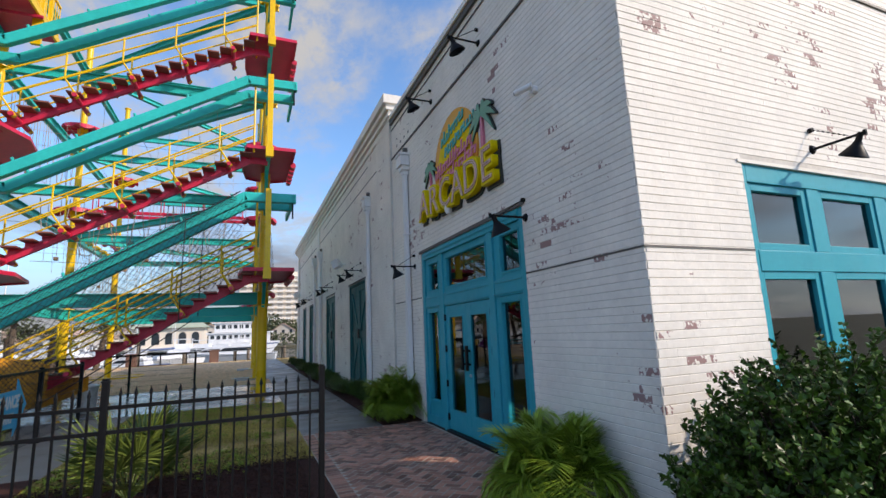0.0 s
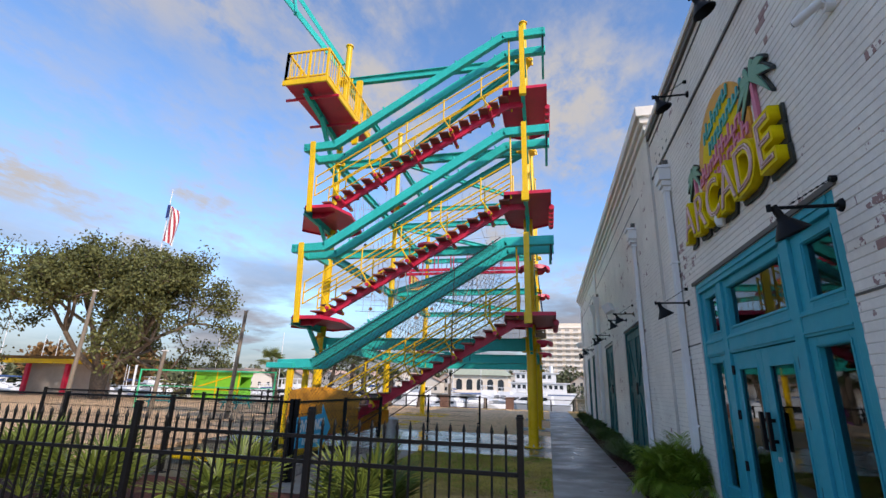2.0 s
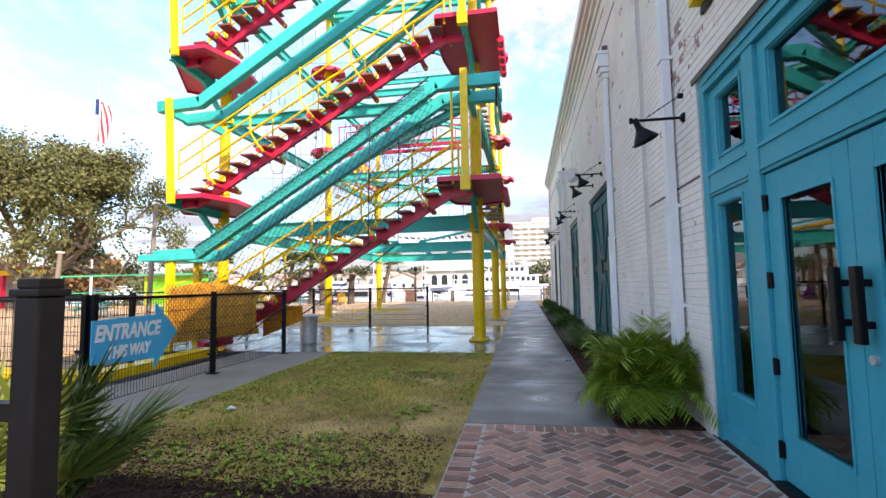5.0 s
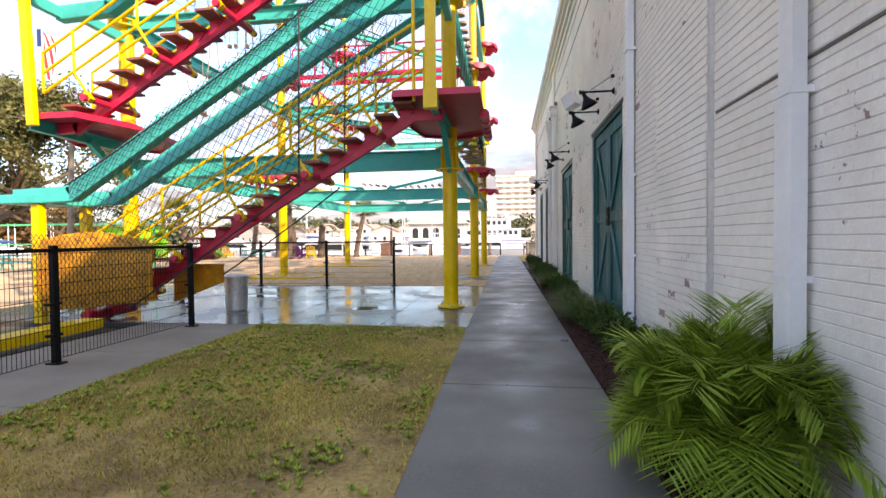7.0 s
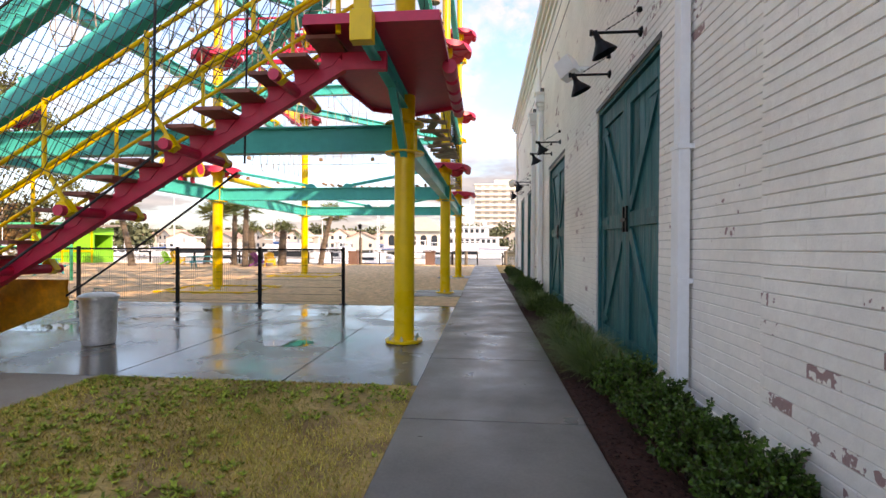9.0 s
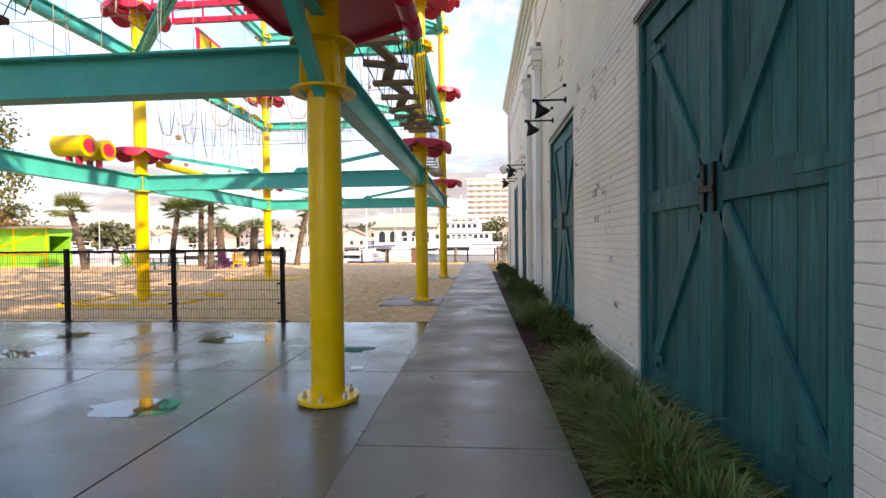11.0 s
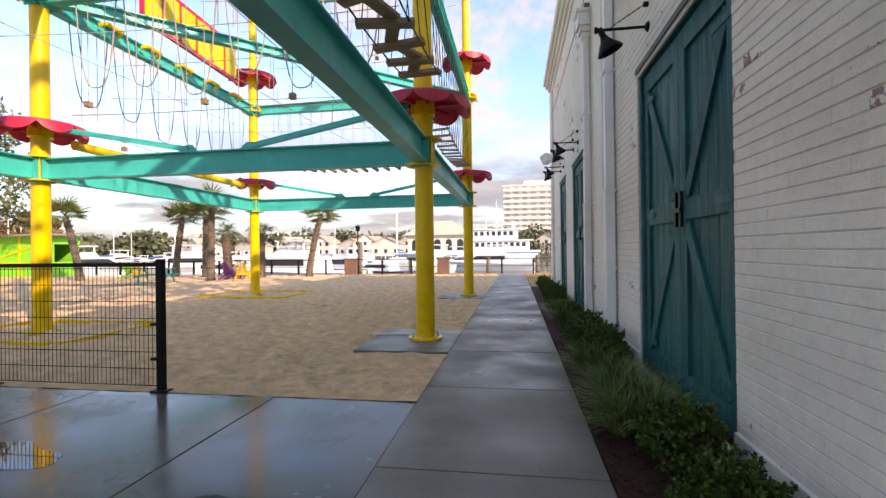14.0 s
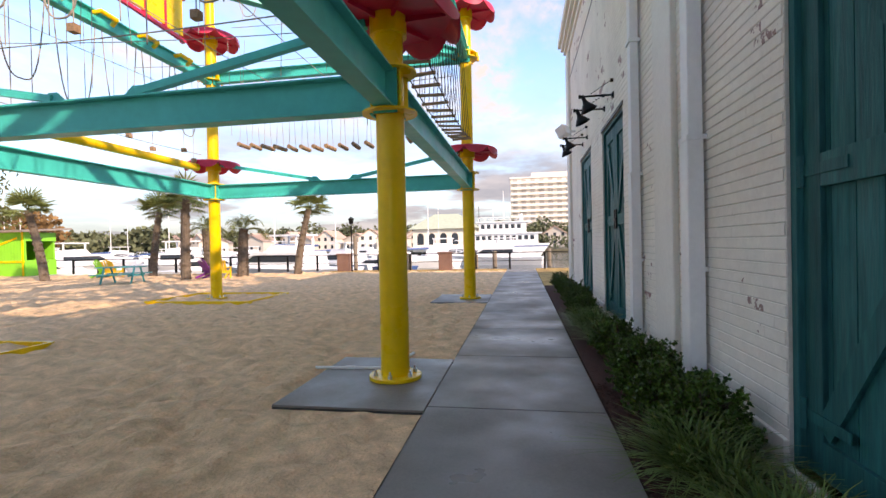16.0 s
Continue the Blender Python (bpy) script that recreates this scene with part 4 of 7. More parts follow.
for y0, y1, g0, g1, hy, edge in ((6.315, 7.217, 6.47, 7.03, 7.13, 6.315), (7.223, 8.125, 7.37, 7.92, 7.31, 8.125)):
    leaf = part("leaf", Mesh().box(XF + 0.012, XF + 0.062, y0, g0, 0.05, 2.24).box(XF + 0.012, XF + 0.062, g1, y1, 0.05, 2.24).box(XF + 0.012, XF + 0.062, g0, g1, 0.05, 0.40).box(XF + 0.012, XF + 0.062, g0, g1, 2.03, 2.24), M_ENTR, ent, "glazed turquoise door leaf", bevel=0.006)
    part("pane", Mesh().box(XF + 0.034, XF + 0.042, g0, g1, 0.40, 2.03), M_GLASS, leaf, "dark reflecting glass").visible_shadow = False
    part("bead", frame_x(Mesh(), g0 - 0.02, g1 + 0.02, 0.38, 2.05, 0.02, XF + 0.002, XF + 0.03), M_ENTR, leaf)
    part("handle", Mesh().box(XF - 0.075, XF - 0.035, hy - 0.03, hy + 0.03, 1.12, 1.53).box(XF - 0.036, XF + 0.012, hy - 0.015, hy + 0.015, 1.20, 1.24).box(XF - 0.036, XF + 0.012, hy - 0.015, hy + 0.015, 1.42, 1.46), M_BLACK, leaf, "black pull handle", bevel=0.008)
    for z in (0.26, 0.84, 1.46, 2.03):
        part("hinge", Mesh().cyl((XF - 0.004, edge, z - 0.06), (XF - 0.004, edge, z + 0.06), 0.016, n=8).box(XF - 0.004, XF + 0.012, edge - 0.03, edge + 0.03, z - 0.055, z + 0.055), M_BLACK, leaf)
part("lock", Mesh().cyl((XF - 0.012, 7.13, 1.04), (XF + 0.02, 7.13, 1.04), 0.025, n=12), M_STEEL, ent)
part("threshold", Mesh().box(XF - 0.06, XB, 6.32, 8.12, 0.0, 0.045), M_BLACK, ent)
notice = solid("notice", Mesh().box(XF + 0.048, XF + 0.052, 7.44, 7.62, 1.42, 1.64), M_WRITE, "pale paper notice taped inside the door glass", "notice")
for i in range(4):
    part("text_line", Mesh().box(XF + 0.0455, XF + 0.048, 7.46, 7.60 - 0.02 * (i % 2), 1.59 - 0.05 * i, 1.602 - 0.05 * i), M_CAP, notice)
solid("lintel", Mesh().box(WX - 0.02, WX + 0.03, 5.12, 9.30, 3.424, 3.48), M_CAP, "dark steel lintel over the entrance", "lintel", "structure")

win = thing("window_1", (6.0, SY, 2), "large turquoise shop window with transom lights in the sunny wall", "window", kind="structure")
YF, YB = SY + 0.035, SY + 0.16
part("window_frame", frame_y(Mesh(), 4.80, 9.6, 0.70, 3.46, 0.07, YF - 0.02, YB, 0.20), M_ENTR, win, bevel=0.008)
part("transom_bar", Mesh().box(4.90, 9.5, YF - 0.01, YB, 2.27, 2.50), M_ENTR, win, bevel=0.008)
for x in (5.92, 7.33, 8.44):
    part("mullion", Mesh().box(x, x + 0.23, YF - 0.01, YB, 0.90, 2.27).box(x, x + 0.23, YF - 0.01, YB, 2.50, 3.26), M_ENTR, win, bevel=0.006)
for x0, x1 in ((4.87, 5.92), (6.15, 7.33), (7.56, 8.44), (8.67, 9.53)):
    for z0, z1 in ((0.90, 2.27), (2.50, 3.26)):
        sash = part("sash", frame_y(Mesh(), x0, x1, z0, z1, 0.085, YF + 0.01, YB - 0.02), M_ENTR, win, bevel=0.006)
        part("pane", Mesh().box(x0 + 0.085, x1 - 0.085, YF + 0.06, YF + 0.068, z0 + 0.085, z1 - 0.085), M_GLASS, sash, "dark reflecting glass").visible_shadow = False
part("window_sill", Mesh().box(4.74, 9.66, SY - 0.05, YB, 0.62, 0.70), M_STUCCO, win, bevel=0.01)
part("lintel", Mesh().box(4.72, 9.7, SY - 0.02, SY + 0.03, 3.462, 3.50), M_STUCCO, win)


def barn_doors(y0, y1, label):
    """A pair of heavy ledged and braced doors in a frame."""
    ob = thing("barn_door", (WX, (y0 + y1) / 2, 0.12), label, "door", "barn doors along the wall")
    xf = WX + 0.055
    z0, z1 = 0.14, 3.48
    part("frame", Mesh().box(WX + 0.02, WX + 0.2, y0, y0 + 0.06, 0.12, 3.5).box(WX + 0.02, WX + 0.2, y1 - 0.06, y1, 0.12, 3.5).box(WX + 0.02, WX + 0.2, y0 + 0.06, y1 - 0.06, 3.44, 3.5), M_BARN, ob, bevel=0.006)
    mid = (y0 + y1) / 2
    for a, b in ((y0 + 0.065, mid - 0.004), (mid + 0.004, y1 - 0.065)):
        leaf = part("leaf", Mesh().box(xf + 0.055, xf + 0.075, a, b, z0, z1 - 0.06), M_BARN, ob)
        n = 6
        for i in range(n):
            w = (b - a) / n
            part("plank", Mesh().box(xf + 0.03, xf + 0.055, a + i * w + 0.004, a + (i + 1) * w - 0.004, z0, z1 - 0.06), M_BARN, leaf)
        t = 0.15
        for p0, p1, q0, q1 in ((a, a + t, z0, z1 - 0.06), (b - t, b, z0, z1 - 0.06)):
            part("stile", Mesh().box(xf, xf + 0.03, p0, p1, q0, q1), M_BARN, leaf, bevel=0.004)
        for q0, q1 in ((z0, z0 + 0.2), (1.72, 1.90), (z1 - 0.26, z1 - 0.06)):
            part("ledge", Mesh().box(xf, xf + 0.03, a + t, b - t, q0, q1), M_BARN, leaf, bevel=0.004)
        s = 1 if a < mid - 0.5 else -1
        lo, hi = (a + t, b - t) if s > 0 else (b - t, a + t)
        for q0, q1, top in ((1.90, z1 - 0.26, 1), (z0 + 0.2, 1.72, 0)):
            e0, e1 = (hi, lo) if top else (lo, hi)
            part("brace", Mesh().beam((xf + 0.013, e0, q0 + 0.05), (xf + 0.013, e1, q1 - 0.05), 0.026, 0.13, (0, 0, 1)), M_BARN, leaf)
        edge = a if s > 0 else b
        for z in (0.45, 1.82, 3.1):
            part("strap_hinge", Mesh().box(xf - 0.008, xf, min(edge, edge + s * 0.38), max(edge, edge + s * 0.38), z - 0.03, z + 0.03).cyl((xf - 0.012, edge, z - 0.09), (xf - 0.012, edge, z + 0.09), 0.02, n=8), M_BARN, leaf)
    part("latch", Mesh().box(xf - 0.025, xf, mid - 0.085, mid - 0.045, 1.66, 1.98).box(xf - 0.025, xf, mid + 0.045, mid + 0.085, 1.66, 1.98).box(xf - 0.04, xf - 0.025, mid - 0.10, mid + 0.10, 1.79, 1.83), M_BLACK, ob, "black iron latch")
    part("sill", Mesh().box(WX - 0.04, WX + 0.3, y0, y1, 0.05, 0.12), M_STUCCO, ob, "white painted sill")
    part("lintel", Mesh().box(WX - 0.015, WX + 0.03, y0 - 0.05, y1 + 0.05, 3.502, 3.56), M_CAP, ob)
    return ob


barn_doors(14.32, 16.86, "dark teal weathered braced barn doors, shut, beside a white downpipe")
barn_doors(19.79, 22.19, "dark teal weathered braced barn doors, shut, between shrubs")
barn_doors(26.60, 28.45, "narrow dark teal braced barn doors, shut")
barn_doors(29.95, 31.70, "farthest dark teal braced barn doors, shut")


# ---------------------------------------------------------------- fixtures on the wall
def downpipe(y, w=0.15, top=5.45):
    ob = thing("downpipe", (WX, y, 0), "square white-painted downpipe with a box head", "downpipe", "downpipes on the wall")
    x0, x1 = WX - 0.03 - w * 0.65, WX - 0.03
    part("pipe", Mesh().box(x0, x1, y - w / 2, y + w / 2, 2.30, top), M_WHITE, ob, bevel=0.012)
    part("lower_pipe", Mesh().box(x0 - 0.012, x1, y - w / 2 - 0.012, y + w / 2 + 0.012, 0.30, 2.30), M_WHITE, ob, bevel=0.012)
    part("shoe", Mesh().beam((x0 + 0.07, y, 0.34), (x0 - 0.12, y, 0.12), w, 0.12), M_WHITE, ob, bevel=0.01)
    head = Mesh()
    for z0, z1, g in ((top - 0.04, top + 0.06, 0.02), (top + 0.06, top + 0.16, 0.06), (top + 0.16, top + 0.40, 0.10), (top + 0.40, top + 0.46, 0.13)):
        head.box(x0 - g, WX - 0.004, y - w / 2 - g, y + w / 2 + g, z0, z1)
    part("head", head, M_WHITE, ob, bevel=0.01)
    part("outlet", Mesh().box(WX - 0.10, WX, y - 0.05, y + 0.05, top + 0.46, top + 0.62), M_CAP, ob)
    for z in (1.2, 2.3, 4.0):
        part("strap", Mesh().box(x0 - 0.018, WX, y - w / 2 - 0.018, y + w / 2 + 0.018, z - 0.02, z + 0.02), M_WHITE, ob)
    return ob


for y, w in ((9.92, 0.14), (13.62, 0.13), (23.45, 0.18), (25.55, 0.16)):
    downpipe(y, w)


def wall_lamp(m, arm=0.58, group="gooseneck lamps on the long wall", label="black barn lamp on a straight arm with a stay chain"):
    """Built facing -x from a wall at x = 0, then placed."""
    ob = thing("wall_lamp", (0, 0, 0), label, "lamp", group)
    part("rosette", Mesh().lathe([(0.0, -0.035), (0.035, -0.035), (0.055, -0.01), (0.06, 0.0), (0.0, 0.0)], n=16), M_BLACK, ob, smooth=True).matrix_basis = pose(0, 0, 0, 0, 90, 0)
    part("arm", Mesh().cyl((0, 0, 0), (-arm, 0, 0), 0.016, n=10).cyl((-arm, 0, -0.03), (-arm, 0, 0.03), 0.02, n=8), M_BLACK, ob)
    part("chain_anchor", Mesh().cyl((0, 0, 0.24), (-0.05, 0, 0.24), 0.03, n=10), M_BLACK, ob)
    links = Mesh()
    for i in range(14):
        t0, t1 = i / 14, (i + 0.8) / 14
        a, b = Vector((-0.04, 0, 0.24)), Vector((-arm * 0.72, 0, 0.02))
        links.beam(a + (b - a) * t0, a + (b - a) * t1, 0.016 if i % 2 else 0.006, 0.006 if i % 2 else 0.016)
    part("chain", links, M_BLACK, ob)
    tilt = pose(-arm * 0.92, 0, 0, 0, -24, 0)
    part("stem", Mesh().cyl((0, 0, 0.02), (0, 0, -0.10), 0.03, 0.035, n=12), M_BLACK, ob).matrix_basis = tilt
    part("shade", Mesh().lathe([(0.0, -0.09), (0.042, -0.09), (0.05, -0.12), (0.062, -0.135), (0.138, -0.245), (0.141, -0.256), (0.132, -0.248), (0.05, -0.14), (0.0, -0.13)], n=24), M_BLACK, ob, smooth=True).matrix_basis = tilt
    ob.matrix_basis = m
    return ob


first = wall_lamp(pose(WX, 9.60, 3.21), 0.54)
copy_thing(first, pose(WX, 5.11, 3.23))
for y, z in ((6.12, 6.43), (8.28, 6.46), (14.87, 3.83), (16.15, 3.83), (20.35, 3.83), (21.70, 3.83), (27.27, 3.86), (28.10, 3.86), (30.40, 3.85), (31.20, 3.85)):
    copy_thing(first, pose(WX, y, z))
copy_thing(first, pose(6.13, SY, 3.76, 0, 0, 90))
copy_thing(first, pose(8.4, SY, 3.76, 0, 0, 90))


def flood_light(y, z):
    ob = thing("flood_light", (WX, y, z), "white square loudspeaker-like flood light on a wall bracket", "lamp", "white wall boxes")
    part("bracket", Mesh().beam((WX, y, z), (WX - 0.20, y, z), 0.05, 0.05), M_WHITE, ob)
    body = part("body", Mesh().prism([(-0.15, -0.13), (0.14, -0.165), (0.14, 0.165), (-0.15, 0.13)], -0.15, 0.15, "z"), M_WHITE, ob, bevel=0.02)
    body.matrix_basis = pose(WX - 0.34, y, z, 0, -25, -35)
    return ob


flood_light(17.5, 4.42)
flood_light(32.8, 4.55)
cam_ob = thing("security_camera", (WX, 4.65, 4.85), "white bullet security camera on a wall mount", "camera")
part("mount", Mesh().cyl((WX, 4.65, 4.83), (WX - 0.07, 4.65, 4.83), 0.05, n=14).cyl((WX - 0.06, 4.65, 4.83), (WX - 0.12, 4.68, 4.86), 0.022, n=8), M_WHITE, cam_ob)
part("barrel", Mesh().cyl((WX - 0.08, 4.62, 4.87), (WX - 0.20, 4.84, 4.84), 0.04, n=14), M_WHITE, cam_ob, smooth=True)
part("lens_ring", Mesh().cyl((WX - 0.20, 4.84, 4.84), (WX - 0.204, 4.848, 4.839), 0.03, n=14), M_BLACK, cam_ob)
dome = thing("security_camera", (WX, 7.45, 3.95), "white dome security camera on the wall under the sign", "camera")
part("body", Mesh().lathe([(0.0, 0.12), (0.055, 0.11), (0.07, 0.06), (0.07, 0.0), (0.05, -0.06), (0.0, -0.08)], (WX - 0.09, 7.45, 3.93), 18), M_WHITE, dome, smooth=True)
part("arm", Mesh().cyl((WX, 7.45, 4.0), (WX - 0.09, 7.45, 4.0), 0.03, n=10), M_WHITE, dome)
# no openings: dark pads stand for the shade inside the vents
vents = Mesh()
for i in range(4):
    vents.box(WX - 0.004, WX + 0.01, 9.75 + i * 0.3, 9.83 + i * 0.3, 6.62, 6.68).box(WX - 0.004, WX + 0.01, 9.75 + i * 0.3, 9.83 + i * 0.3, 6.42, 6.48)
solid("trim_vent_holes", vents, M_CAP, "small dark pads in place of shaded vent holes in the brickwork", "vent", "structure")


# ---------------------------------------------------------------- the sign over the entrance
def text_mesh(text, size, depth, thick=0.0, name="letter"):
    cu = bpy.data.curves.new(name, "FONT")
    cu.body, cu.size, cu.extrude, cu.offset = text, size, depth / 2, thick
    cu.align_x = "CENTER"
    cu.resolution_u = 4
    ob = bpy.data.objects.new(name, cu)
    scene.collection.objects.link(ob)
    me = bpy.data.meshes.new_from_object(ob.evaluated_get(bpy.context.evaluated_depsgraph_get()))
    bpy.data.objects.remove(ob)
    return me


FACE = Matrix(((0, 0, -1, 0), (-1, 0, 0, 0), (0, 1, 0, 0), (0, 0, 0, 1)))   # text that faces -x and reads towards -y


def letter_on(parent, name, text, size, depth, thick, place, material, label=""):
    me = text_mesh(text, size, depth, thick, name)
    me.materials.clear()
    me.materials.append(material)
    ob = part(name, me, material, parent, label)
    ob.matrix_basis = Matrix.Translation(place) @ FACE
    return ob


sign = thing("wall_sign", (WX, 7.3, 4.0), "painted sunset palm sign with thick yellow letters on brick", "sign")
n = 40
disc = [(7.22 + 0.93 * math.cos(math.radians(-28 + 236 * i / n)), 4.80 + 0.93 * math.sin(math.radians(-28 + 236 * i / n))) for i in range(n + 1)]
part("sun_disc", Mesh().prism(disc, WX - 0.034, WX - 0.005, "x"), M_ORANGE, sign, "painted orange sun disc")
disc2 = [(7.22 + 0.74 * math.cos(math.radians(-30 + 240 * i / n)), 4.78 + 0.74 * math.sin(math.radians(-30 + 240 * i / n))) for i in range(n + 1)]
part("sun_inner", Mesh().prism(disc2, WX - 0.040, WX - 0.0345, "x"), M_LETTER, sign, "yellow inner sun")


def script_line(y0, z0, y1, z1, h, count, out, material, label):
    """A slanted line of brushed script that cannot be read: joined loops and strokes of uneven height."""
    r, m = random.Random(count), Mesh()
    for i in range(count):
        t = i / (count - 1)
        y, z, k = y0 + (y1 - y0) * t, z0 + (z1 - z0) * t, h * r.choice((0.55, 0.6, 1.0, 0.7))
        w = abs(y1 - y0) / count
        m.prism([(y + w * 0.42, z), (y + w * 0.02, z), (y - w * 0.28, z + k), (y + w * 0.10, z + k)], out - 0.02, out, "x")
        if i < count - 1:
            b = r.choice((0.0, 0.42)) * h
            m.prism([(y + w * 0.1, z + b), (y - w * 0.8, z + b + 0.02), (y - w * 0.8, z + b + 0.06), (y + w * 0.1, z + b + 0.05)], out - 0.018, out, "x")
    part("script_line", m, material, sign, label)


script_line(7.70, 5.22, 6.75, 5.42, 0.24, 9, WX - 0.042, M_TURQ, "turquoise band of unreadable script")
script_line(7.55, 4.98, 6.35, 5.20, 0.26, 11, WX - 0.042, M_TURQ, "turquoise band of unreadable script")
script_line(8.00, 4.66, 6.45, 4.82, 0.24, 14, WX - 0.066, M_PINK, "pink band of unreadable script")
script_line(7.80, 4.50, 6.30, 4.60, 0.22, 13, WX - 0.066, M_PINK, "pink band of unreadable script")


def sign_palm(y, z, s):
    m = Mesh()
    m.prism([(y - 0.03 * s, z - 0.55 * s), (y + 0.06 * s, z - 0.55 * s), (y + 0.04 * s, z), (y - 0.02 * s, z)], WX - 0.05, WX - 0.01, "x")
    part("palm_trunk", m, M_PINK, sign)
    for k in range(8):
        a = math.radians(-32 + 35 * k)
        pts = []
        for j in range(7):
            t = j / 6
            r = 0.46 * s * t
            pts.append((math.cos(a) * r, math.sin(a) * r * 0.8 - 0.20 * s * t * t, 0.075 * s * math.sin(math.pi * min(1, t * 0.9 + 0.08))))
        up = [(y + p[0], z + p[1] + p[2]) for p in pts]
        lo = [(y + p[0], z + p[1] - p[2] * 0.6) for p in reversed(pts)]
        edge_up = [(y + p[0] * 1.05, z + p[1] * 1.03 + p[2] + 0.018 * s) for p in pts]
        edge_lo = [(y + p[0] * 1.05, z + p[1] * 1.03 - p[2] * 0.6 - 0.018 * s) for p in reversed(pts)]
        part("frond_outline", Mesh().prism(edge_up + edge_lo, WX - 0.050 - 0.0005 * k, WX - 0.011, "x"), M_OUTLINE_SHADOW, sign)
        part("palm_frond", Mesh().prism(up + lo, WX - 0.058 - 0.002 * k, WX - 0.012, "x"), M_PALMSIGN, sign, "green painted palm frond" if k == 0 else "")


sign_palm(6.10, 5.16, 1.0)
sign_palm(8.38, 5.02, 0.75)
arc = [(8.56, 4.06), (8.02, 4.03), (7.47, 4.01), (6.93, 3.99), (6.39, 3.98), (5.86, 3.98)]
for (y, z), ch in zip(arc, "ARCADE"):
    size = 0.76
    block = letter_on(sign, "letter", ch, size, 0.14, 0.045, (WX - 0.075, y, z), M_LETTER, "thick yellow channel letter" if ch == "R" else "")
    # the letter's shadow, put in as a dark shape set lower behind it
    letter_on(block, "backing", ch, size, 0.03, 0.075, (WX - 0.024, y - 0.02, z - 0.035), M_OUTLINE_SHADOW, "dark shadow shape behind the letter" if ch == "R" else "")
    letter_on(block, "letter_face", ch, size, 0.01, 0.004, (WX - 0.143, y, z), M_LETTERIN, "flat letter face in the brown of a shaded recess" if ch == "R" else "")
    cu = bpy.data.curves.new("neon_tube", "FONT")
    cu.body, cu.size, cu.align_x, cu.fill_mode, cu.bevel_depth, cu.resolution_u, cu.offset = ch, size, "CENTER", "NONE", 0.010, 3, -0.016
    tube = bpy.data.objects.new("neon_tube", cu)
    scene.collection.objects.link(tube)
    me = bpy.data.meshes.new_from_object(tube.evaluated_get(bpy.context.evaluated_depsgraph_get()))
    bpy.data.objects.remove(tube)
    me.materials.clear()
    me.materials.append(M_BULB)
    part("neon_tube", me, M_BULB, block, "pale pink bulb strip").matrix_basis = Matrix.Translation((WX - 0.152, y, z)) @ FACE


# ---------------------------------------------------------------- fences, sign, bin
def picket_fence(x_end, x_start, y):
    """Black iron fence along x: square posts with caps, three rails, pointed pickets."""
    ob = thing("picket_fence", (x_end, y, 0), "black iron picket fence with pointed pickets", "fence")
    xs = []
    x = x_end
    while x > x_start:
        xs.append(x)
        x -= 1.89
    pm = Mesh().box(-0.028, 0.028, -0.028, 0.028, 0, 1.46).data("post", M_BLACK, 0.006)
    cm = Mesh().box(-0.034, 0.034, -0.034, 0.034, 1.46, 1.475).box(-0.026, 0.026, -0.026, 0.026, 1.475, 1.495).data("post_cap", M_BLACK, 0.004)
    km = Mesh().box(-0.009, 0.009, -0.009, 0.009, 0.07, 1.34).cyl((0, 0, 1.34), (0, 0, 1.352), 0.018, 0.018, 6).cyl((0, 0, 1.352), (0, 0, 1.41), 0.017, 0.002, 6).data("picket", M_BLACK)
    for x in xs:
        p = part("post", pm, M_BLACK, ob)
        p.location = (x, y, 0)
        part("post_cap", cm, M_BLACK, p).matrix_parent_inverse = Matrix()
    for a, b in zip(xs, xs[1:]):
        for z in (1.24, 1.03, 0.16):
            part("rail", Mesh().box(b + 0.028, a - 0.028, y - 0.014, y + 0.014, z - 0.017, z + 0.017), M_BLACK, ob)
        for i in range(1, 16):
            p = part("picket", km, M_BLACK, ob)
            p.location = (a + (b - a) * i / 16, y, 0)
    return ob


picket_fence(0.585, -9.5, 5.1)


def mesh_fence(points, label="black welded-mesh fence panel run with square posts"):
    ob = thing("mesh_fence", (*points[0], 0), label, "fence", "black mesh fences")
    for x, y in points:
        part("post", Mesh().box(x - 0.035, x + 0.035, y - 0.035, y + 0.035, 0, 1.42), M_BLACK, ob, bevel=0.005)
        part("base_plate", Mesh().box(x - 0.09, x + 0.09, y - 0.06, y + 0.06, 0, 0.02), M_BLACK, ob)
    for (x0, y0), (x1, y1) in zip(points, points[1:]):
        a, b = Vector((x0, y0, 0)), Vector((x1, y1, 0))
        d = (b - a).normalized()
        l = (b - a).length
        part("top_rail", Mesh().beam(a + d * 0.035 + Vector((0, 0, 1.36)), b - d * 0.035 + Vector((0, 0, 1.36)), 0.045, 0.045), M_BLACK, ob)
        wire = Mesh()
        for i in range(1, int(l / 0.052)):
            p = a + d * (i * 0.052)
            wire.beam(p + Vector((0, 0, 0.06)), p + Vector((0, 0, 1.34)), 0.0045, 0.0045, (d.x, d.y, 0))
        for j in range(8):
            z = 0.06 + j * 0.18
            wire.beam(a + d * 0.03 + Vector((0, 0, z)), b - d * 0.03 + Vector((0, 0, z)), 0.006, 0.008)
        tagged(part("wire_panel", wire, M_BLACK, ob), kind="stuff")
        for e in (a + d * 0.05, b - d * 0.05):
            for z in (0.35, 0.72, 1.36):
                part("bracket", Mesh().beam(e - d * 0.02 + Vector((0, 0, z)), e + d * 0.06 + Vector((0, 0, z)), 0.06, 0.03), M_BLACK, ob)
    return ob


